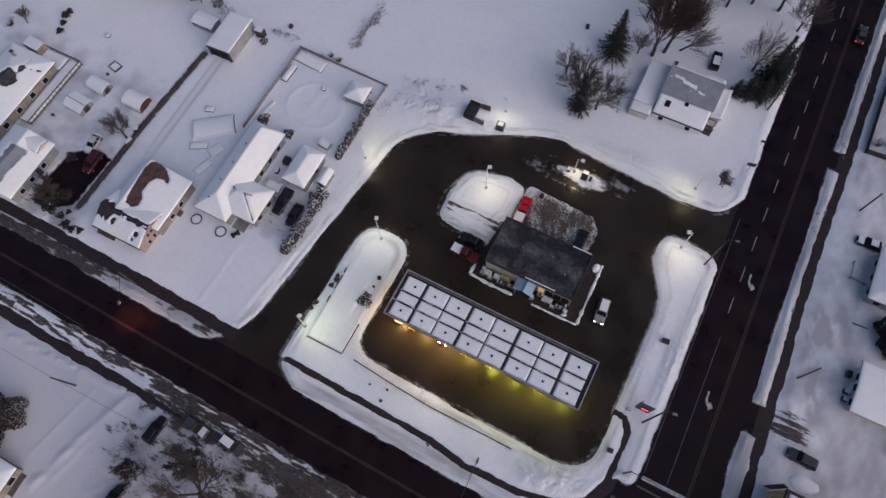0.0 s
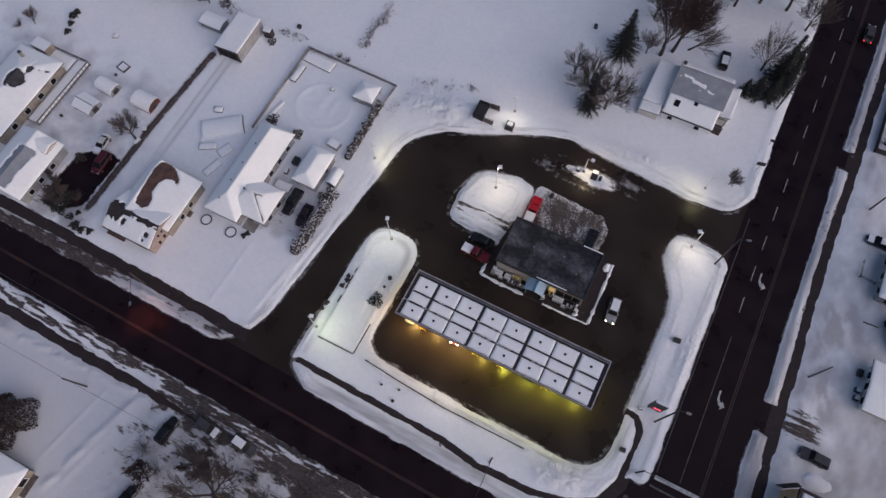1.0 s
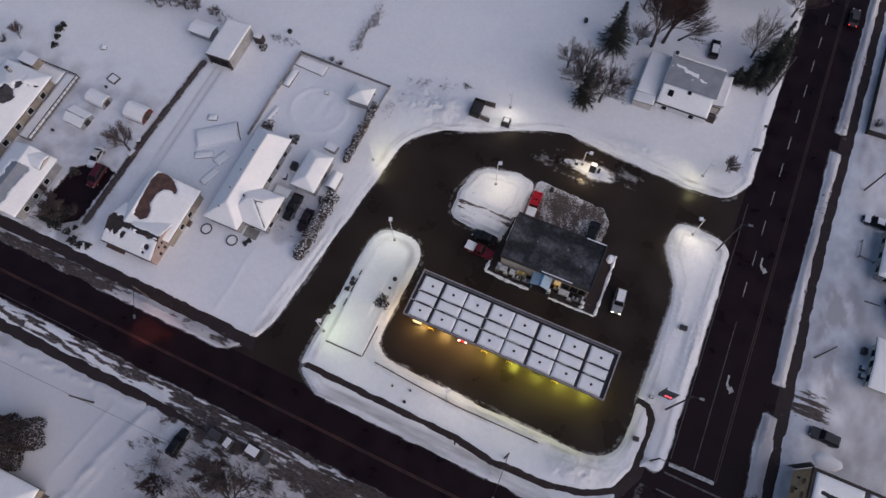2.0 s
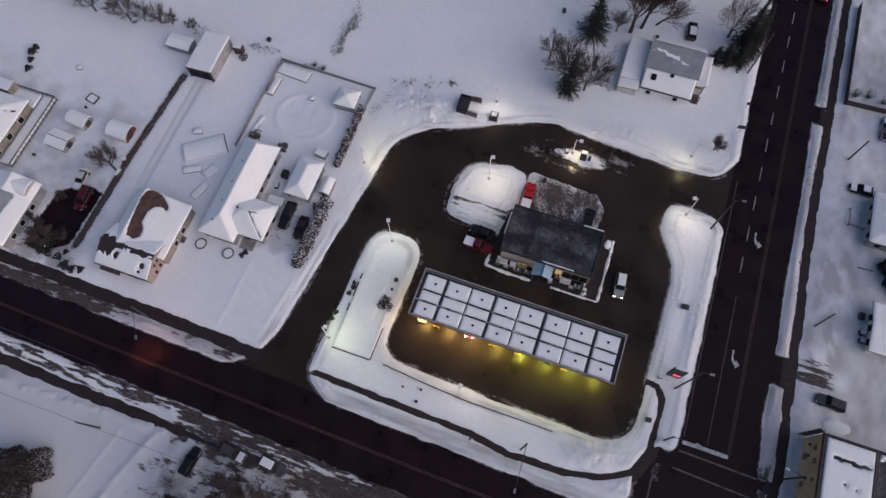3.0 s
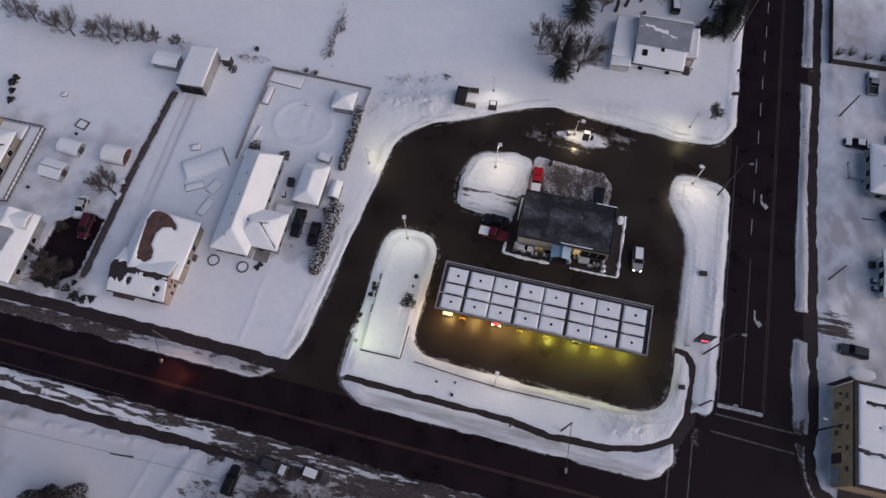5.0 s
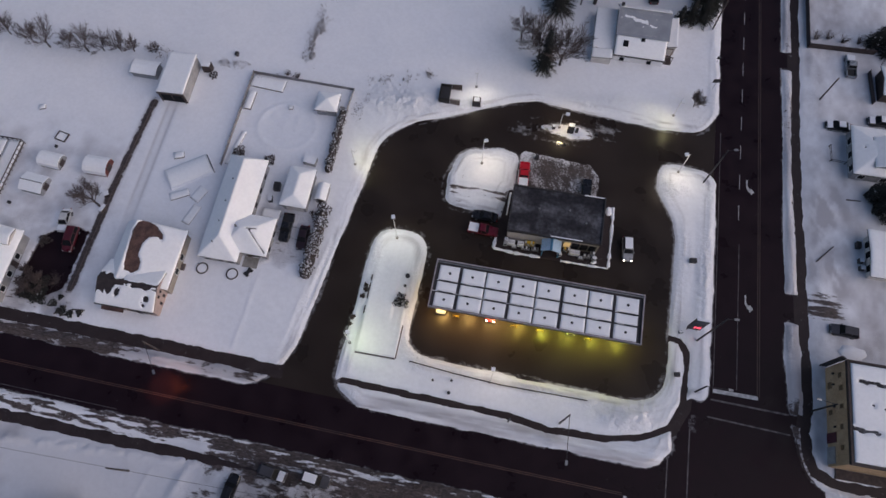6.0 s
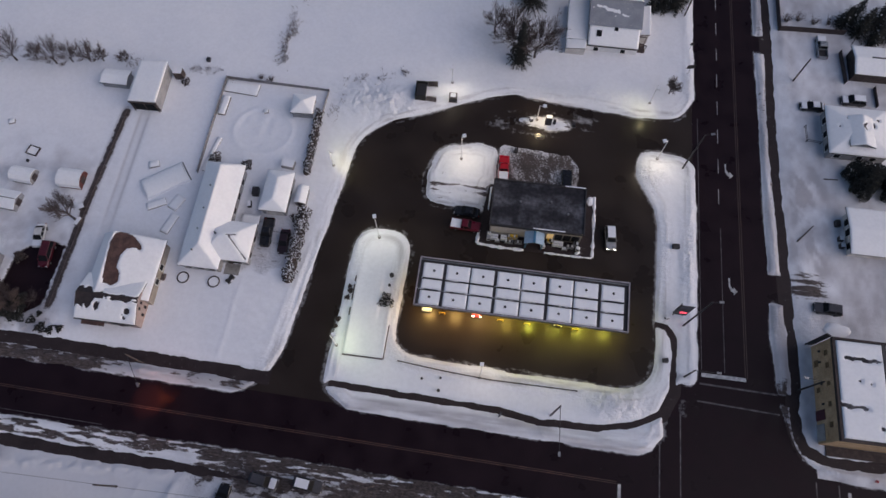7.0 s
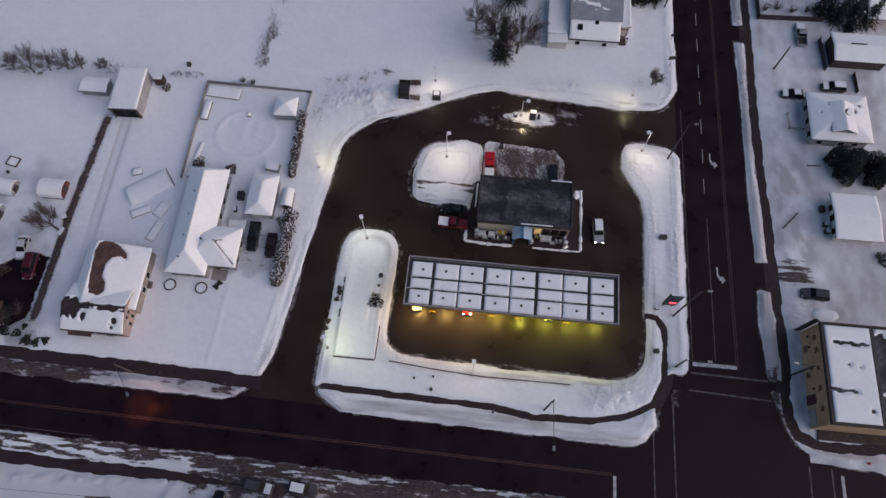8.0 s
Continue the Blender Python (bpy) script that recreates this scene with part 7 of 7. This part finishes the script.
def conifer(x, y, h, radius, seed, label="tall dark evergreen with drooping boughs", snow=0.0, narrow=1.0, z=0.1):
    rnd = random.Random(seed)
    t = thing("fir_tree", (x, y, z), 0, label, "fir tree")
    part("trunk", tubes(((0, 0, -0.1), (0, 0, h * 0.96), h * 0.017 + 0.05, 0.03, 7)), BARK, t)
    crown = bmesh.new()
    white = bmesh.new()
    layers = int(h * 3.0)
    for k in range(layers):
        f = k / layers
        zz = h * (0.07 + 0.92 * f)
        reach = radius * (1 - f) ** narrow * rnd.uniform(0.8, 1.1) + 0.12
        count = int(7 + 7 * (1 - f))
        for i in range(count):
            a = 2 * math.pi * (i + rnd.random()) / count
            rr = reach * rnd.uniform(0.45, 1.2)
            out = Vector((math.cos(a), math.sin(a), 0))
            side = Vector((-out.y, out.x, 0))
            tip = out * rr + Vector((0, 0, -0.28 * rr + rnd.uniform(-0.1, 0.15)))
            n = max(int(rr / 0.13), 3)
            for j in range(n):
                u = (j + rnd.random()) / n
                c = tip * u + Vector((rnd.uniform(-0.1, 0.1), rnd.uniform(-0.1, 0.1), zz + 0.12 * math.sin(u * 3) - 0.1 * rnd.random()))
                for _ in range(2):
                    fan = (out * rnd.uniform(0.2, 1.0) + side * rnd.uniform(-1.0, 1.0) * (1.1 - 0.5 * u) + Vector((0, 0, rnd.uniform(-0.7, 0.15)))).normalized() * rnd.uniform(0.18, 0.42)
                    wide = fan.cross(Vector((rnd.uniform(-0.6, 0.6), rnd.uniform(-0.6, 0.6), 1))).normalized() * rnd.uniform(0.03, 0.08)
                    crown.faces.new([crown.verts.new(q) for q in (c - fan * 0.2, c + fan * 0.4 + wide, c + fan, c + fan * 0.4 - wide)])
                if rnd.random() < snow:
                    b = c + Vector((0, 0, 0.03))
                    white.faces.new([white.verts.new(b + out * p + side * q) for p, q in ((-0.2, -0.1), (0.25, -0.14), (0.3, 0.12), (-0.15, 0.15))])
    part("crown", crown, NEEDLE, t)
    if snow:
        tagged(part("snow_dusting", white, SNOW, t), kind="stuff")
    else:
        white.free()
    return t


def shrub(x, y, r, h, seed, label, mat=LEAF_DARK, snow=0.25, stems=False, z=0.1, count=None, name="shrub", rx=1.0, ry=1.0, turn=0):
    """Leaves or twigs round a few stems; some carry snow."""
    rnd = random.Random(seed)
    t = thing(name, (x, y, z), turn, label, "shrub" if name == "shrub" else name)
    st = bmesh.new()
    for k in range(9 if not stems else 46):
        a, s = rnd.uniform(0, 6.28), rnd.uniform(0.35, 1.0)
        tip = Vector((math.cos(a) * r * s * rx, math.sin(a) * r * s * ry, h * rnd.uniform(0.55, 1.0)))
        mid = tip * 0.5 + Vector((0, 0, h * 0.12))
        foot = Vector((tip.x * 0.12, tip.y * 0.12, 0)) if rx == ry else Vector((tip.x * 0.9, tip.y * 0.5, 0))
        tube(st, foot, mid, 0.03, 0.02, 3)
        tube(st, mid, tip, 0.02, 0.008, 3)
        if stems:
            for _ in range(3):
                q = mid.lerp(tip, rnd.random())
                tube(st, q, q + Vector((rnd.uniform(-1, 1), rnd.uniform(-1, 1), rnd.uniform(0, 0.8))) * r * 0.3, 0.012, 0.006, 3)
    part("growth", st, TWIG, t)
    if not stems:
        leaves, white = bmesh.new(), bmesh.new()
        for k in range(count or int(260 * r * r * rx * ry) + 160):
            a, s = rnd.uniform(0, 6.28), math.sqrt(rnd.random())
            zc = h * (0.12 + 0.88 * rnd.random() * math.sqrt(max(1 - s * s, 0.05)))
            bump_ = 1 + 0.25 * math.sin(a * 3 + seed) + 0.15 * math.sin(a * 7)
            c = Vector((math.cos(a) * r * s * rx * bump_, math.sin(a) * r * s * ry * bump_, zc))
            u = Vector((rnd.uniform(-1, 1), rnd.uniform(-1, 1), rnd.uniform(-0.6, 0.6))).normalized() * rnd.uniform(0.08, 0.2)
            v = u.cross(Vector((rnd.uniform(-1, 1), rnd.uniform(-1, 1), rnd.uniform(-1, 1)))).normalized() * rnd.uniform(0.06, 0.16)
            bm = leaves
            if rnd.random() < snow and zc > h * 0.45:
                bm = white
                u.z *= 0.3
                v.z *= 0.3
                c.z += 0.05
            bm.faces.new([bm.verts.new(c + q) for q in (u, v, -u, -v)])
        part("leaves", leaves, mat, t)
        tagged(part("snow_dusting", white, SNOW, t), kind="stuff")
    return t


def hedge(x0, y0, x1, y1, w, h, seed, label, snow=0.4):
    c, d = ((x0 + x1) / 2, (y0 + y1) / 2), math.hypot(x1 - x0, y1 - y0) / 2
    rnd = random.Random(seed)
    t = thing("hedge", (*c, 0.15), math.degrees(math.atan2(y1 - y0, x1 - x0)), label, "hedge")
    core = bmesh.new()
    n = int(d * 2 / 0.9)
    for k in range(n):
        x = -d + (k + 0.5) * 2 * d / n
        ww, hh = w * rnd.uniform(0.8, 1.05), h * rnd.uniform(0.8, 1.0)
        m = Matrix.Translation((x, rnd.uniform(-0.15, 0.15), hh * 0.45)) @ Matrix.Diagonal((0.75, ww * 0.42, hh * 0.45, 1))
        bmesh.ops.create_icosphere(core, subdivisions=2, radius=1, matrix=m)
    part("inner_growth", core, LEAF_DARK, t)
    leaves, white = bmesh.new(), bmesh.new()
    for k in range(int(d * 2 * w * 120)):
        x, s = rnd.uniform(-d, d), rnd.uniform(-1, 1)
        edge = 1 + 0.2 * math.sin(x * 2.1 + seed) + 0.12 * math.sin(x * 5.3)
        zc = h * edge * (0.25 + 0.75 * math.sqrt(max(1 - s * s, 0))) * rnd.uniform(0.72, 1.04)
        p = Vector((x, s * w / 2 * edge, zc))
        bm = white if rnd.random() < snow and zc > h * 0.5 else leaves
        size = rnd.uniform(0.07, 0.17)
        u = Vector((rnd.uniform(-1, 1), rnd.uniform(-1, 1), rnd.uniform(-0.3, 0.3))).normalized() * size
        v = Vector((-u.y, u.x, rnd.uniform(-0.3, 0.3) * size)) * rnd.uniform(0.6, 1.0)
        bm.faces.new([bm.verts.new(p + q) for q in (u, v, -u, -v)])
    part("leaves", leaves, LEAF_DARK, t)
    tagged(part("snow_dusting", white, SNOW, t), kind="stuff")


hedge(-22.6, 16.6, -23.0, 2.6, 2.2, 2.1, 3, "tall dark hedge dusted with snow beside the drive", 0.3)
hedge(-24.2, 37.6, -24.0, 24.0, 1.5, 2.0, 4, "long dark hedge dusted with snow beside the yard", 0.25)

conifer(14.6, 70.2, 13.5, 3.9, 11, "tall dark spruce with spreading boughs", 0.0)
conifer(13.3, 54.8, 12.0, 2.3, 12, "tall narrow dark fir standing in the field", 0.0, 0.7)
bare_tree(16.4, 56.4, 9.5, 9.5, 21, "broad leafless tree beside the narrow fir", 6, twig=0.7)
bare_tree(11.9, 57.0, 8.0, 6.5, 39, "leafless tree with fine twigs close to the fir", 6, twig=0.6)
bare_tree(7.7, 61.7, 7.0, 5.5, 22, "small leafless tree in the field", 5, twig=0.6)
bare_tree(11.6, 61.5, 8.5, 7.0, 37, "small leafless tree between the firs", 4)
bare_tree(21.8, 73.4, 16, 7.5, 23, "tall leafless tree with a reddish twig crown behind the house", 6, twig=0.9, twigs=TWIG_RED)
bare_tree(23.7, 75.2, 15, 7.0, 24, "tall leafless tree with dark reddish twigs behind the house", 6, (1.5, 1), twig=0.9, twigs=TWIG_RED)
bare_tree(19.0, 72.6, 6, 3.5, 25, "thin leafless sapling behind the house", 4)
bare_tree(26.3, 77.0, 8, 6.5, 26, "leaning leafless tree behind the house", 4, (5, 0.5))
for k, (x, y, h, r) in enumerate(((41.6, 72.2, 6.5, 2.4), (44.3, 72.6, 7.5, 2.7), (46.2, 75.2, 9.5, 2.4), (46.4, 79.4, 11.0, 2.5), (44.4, 77.2, 14.0, 3.0), (39.6, 71.6, 5.0, 1.6))):
    conifer(x, y, h, r, 40 + k, "dark spruce in a roadside group", 0.0)
bare_tree(41.2, 78.5, 10, 6.5, 27, "leafless tree among the spruces", 5, twig=0.6)
for k, (x, y, h) in enumerate(((31.5, 92, 11), (36, 95, 12), (41.5, 95.5, 13), (46.5, 92, 9), (27, 90, 10), (22, 86, 10), (17.5, 82, 9))):
    bare_tree(x, y, h, 6.5, 60 + k, "leafless tree in the far grove", 5)
bare_tree(-11.9, -38.6, 13.0, 14.0, 31, "broad leafless tree standing over the parked cars", 6, (0, 1.5), trunk_r=0.42, twig=0.7)
bare_tree(-17.2, -35.6, 5.0, 5.5, 32, "low leafless tree with reddish twigs", 6, twig=1.0, twigs=TWIG_RED)
bare_tree(-25.2, -40.6, 4.0, 5.5, 41, "round leafless thicket with reddish twigs", 6, twig=1.0, twigs=TWIG_RED)
bare_tree(-4.0, -36.5, 6.5, 6.5, 33, "leafless tree near the street", 4)
shrub(-23.2, -39.9, 2.4, 2.8, 34, "spiky bare bush on trodden ground", stems=True)
shrub(-27.5, -38.0, 2.2, 2.0, 35, "thin bare bush on trodden ground", stems=True)
shrub(-8.5, -33.5, 2.4, 2.0, 36, "thin bare bush by the verge", stems=True)
shrub(1.5, -32.5, 2.6, 2.2, 38, "tangled bare bush by the verge", stems=True)
shrub(-50.5, -44.5, 4.6, 7.0, 37, "large rounded tree with dark red-brown leaves", LEAF_BROWN, 0.0, count=9000)
shrub(-71.6, 1.2, 1.0, 1.8, 76, "dark reddish bush beside the van", LEAF_DARK, 0.0)
shrub(-69.6, -7.0, 2.6, 1.8, 77, "tangled dark bush before the house", stems=True)
shrub(-66.6, -6.0, 2.2, 1.6, 78, "tangled dark bush before the house", stems=True)
shrub(-69.4, -8.0, 2.4, 1.7, 92, "dense dark evergreen bush before the house", NEEDLE, 0.02, count=2600)
bare_tree(-69.3, -7.6, 4.5, 5.6, 73, "low spreading leafless tree before the house", 5)
bare_tree(-71.2, -6.0, 3.6, 5.0, 75, "low dark thicket of bare twigs before the house", 5)
for k, (x, y, r) in enumerate(((-65.6, -9.6, 0.8), (-63.6, -10.7, 0.9), (-62.0, -11.0, 0.7), (-60.3, -10.5, 0.6), (-64.6, -8.4, 0.5))):
    shrub(x, y, r, 0.7, 210 + k, "low black bush half buried in the snow", NEEDLE, 0.02, count=320)
bare_tree(-63.9, 9.4, 6.6, 6.0, 74, "small leafless tree leaning over the fence", 5, (-4.5, 2.4), trunk_r=0.2, twig=0.7)
for k, (x, y, h, w) in enumerate(((-88.2, 42.6, 7.0, 6.2), (-92.6, 43.6, 4.6, 4.4), (-97.5, 44.2, 5.0, 5.0), (-84.2, 43.6, 3.6, 4.0), (-79.8, 42.8, 6.4, 7.2), (-76.6, 43.6, 4.6, 5.0), (-73.2, 44.2, 4.8, 4.0), (-70.4, 44.6, 4.0, 3.2), (-66.0, 45.0, 2.8, 2.6), (-102, 45, 4.5, 4.5))):
    bare_tree(x, y, h, w, 80 + k, "scrubby leafless tree in the hedgerow", 5, twig=0.5)


def weeds(name, bands, count, seed, label):
    """Dry stalks standing out of the snow, thick in places and thin in others."""
    rnd = random.Random(seed)
    bm = bmesh.new()
    for k in range(count):
        (ax, ay), (bx, by), w = bands[rnd.randrange(len(bands))]
        t = rnd.random()
        x, y = ax + (bx - ax) * t + rnd.gauss(0, w), ay + (by - ay) * t + rnd.gauss(0, w)
        if noise.noise(Vector((x * 0.35, y * 0.35, seed))) < -0.12:
            continue
        hh = rnd.uniform(0.25, 0.9)
        for _ in range(3):
            tube(bm, (x, y, 0.05), (x + rnd.uniform(-0.4, 0.4), y + rnd.uniform(-0.4, 0.4), 0.25 + hh), 0.03, 0.012, 3)
    return tagged(obj(name, bm, TWIG), label, "weeds", kind="stuff")


weeds("field_weeds", [((-34.6, 48.5), (-34.0, 58), 0.9), ((-34.2, 50), (-33.6, 68), 0.7)], 420, 5, "dry weeds in a ragged row across the snowy field")
weeds("bank_weeds", [((-21.8, 37), (-20, 46), 0.7), ((-20, 46), (-13, 47.4), 0.7), ((-11, 49), (-9, 49.6), 0.4)], 330, 6, "dry weeds standing out of the snow bank")
weeds("yard_weeds", [((-53, 44.9), (-46, 45.2), 0.5), ((-44, 43.0), (-36, 44.2), 0.4), ((-68, 44.5), (-62, 45.5), 0.7)], 200, 7, "dry weeds along the back fence")
weeds("verge_weeds", [((-30, -27.6), (40, -28.6), 0.5), ((-20, -31.2), (20, -31.5), 1.2), ((-28, -40), (2, -36), 3.0)], 900, 8, "dry stalks and twigs on the trodden verge")
for k, (x, y) in enumerate(((-35.5, 44.2), (-37.6, 44.4))):
    shrub(x, y, 0.9, 1.3, 120 + k, "bare twiggy bush behind the fence", stems=True)
shrub(-52.4, 41.6, 0.8, 1.2, 124, "dark bush with snow beside the lean-to", snow=0.25)
bare_tree(43.4, 50.9, 4.0, 2.6, 140, "upright bare twiggy bush beside the lot entrance", 5, twig=0.8)
shrub(-5.3, 1.5, 1.25, 1.2, 141, "small dark evergreen bush on the snowy island", NEEDLE, snow=0.12, count=420)
for k, (x, y, r, h) in enumerate(((-94.6, 26.9, 0.6, 1.2), (-93.9, 24.9, 0.8, 0.9), (-95.3, 28.7, 0.8, 1.6), (-95.2, 30.0, 0.6, 1.3))):
    shrub(x, y, r, h, 200 + k, "small black evergreen bush in the snowy yard", NEEDLE, 0.03, count=420)
shrub(-42.0, 25.4, 1.1, 1.5, 142, "round dark bush with snow behind the house", snow=0.25)
shrub(-35.6, 24.6, 0.9, 2.0, 143, "dark upright bush at the house corner", snow=0.15)
shrub(-24.4, 15.0, 0.8, 1.2, 144, "dark bush beside the garage", snow=0.3)
shrub(78.6, 35.2, 3.2, 6.5, 145, "large dark evergreen tree beside the house", NEEDLE, 0.004, count=11000, name="evergreen_tree")
shrub(84.5, 34.5, 3.0, 6.0, 146, "large dark evergreen tree beside the house", NEEDLE, 0.004, count=10000, name="evergreen_tree")
for k, (x, y, h, r) in enumerate(((81.5, 70.5, 8, 2.8), (85, 72.5, 9, 3.0), (80.5, 73.5, 7, 2.6), (84.2, 68.3, 6, 2.4), (87.5, 70.0, 8, 2.8), (78.6, 72.4, 6, 2.2))):
    conifer(x, y, h, r, 150 + k, "dark evergreen behind the fence", 0.008)
for k, (x, y) in enumerate(((67.5, 72), (70, 72.5), (73, 72), (76, 72.3))):
    shrub(x, y, 1.5, 2.2, 160 + k, "bare twiggy bush behind the dark fence", stems=True)
shrub(-104.6, 21.6, 1.6, 1.6, 220, "tangled bare bush behind the house", stems=True)
bare_tree(-101.6, 23.4, 3.6, 2.6, 221, "thin leaning sapling behind the house", 4, (-1.5, 1.5))
shrub(83.5, 17.5, 1.2, 1.6, 170, "dark bush in the snow", snow=0.2)
for k, (x, y, r) in enumerate(((-12.1, 1.3, 0.4), (-11.8, 2.6, 0.45), (-13.0, -2.7, 0.4), (-13.2, -4.0, 0.35), (-12.0, 3.4, 0.3))):
    o = shrub(x, y, r, 0.5, 180 + k, "small dark grass tuft in the snow", snow=0.0)


def hydrant(x, y):
    p = thing("fire_hydrant", (x, y, 0.15), 20, "orange-red fire hydrant standing in the snow verge", "hydrant")
    part("barrel", tubes(((0, 0, 0), (0, 0, 0.75), 0.15, 0.13, 12)), RED_PAINT, p)
    part("bonnet", tubes(((0, 0, 0.753), (0, 0, 0.92), 0.17, 0.06, 12)), RED_PAINT, p)
    for s in (-1, 1):
        part("outlet", tubes(((0, s * 0.13, 0.55), (0, s * 0.26, 0.55), 0.08, 0.08, 8)), RED_PAINT, p)


hydrant(75.7, -18.0)
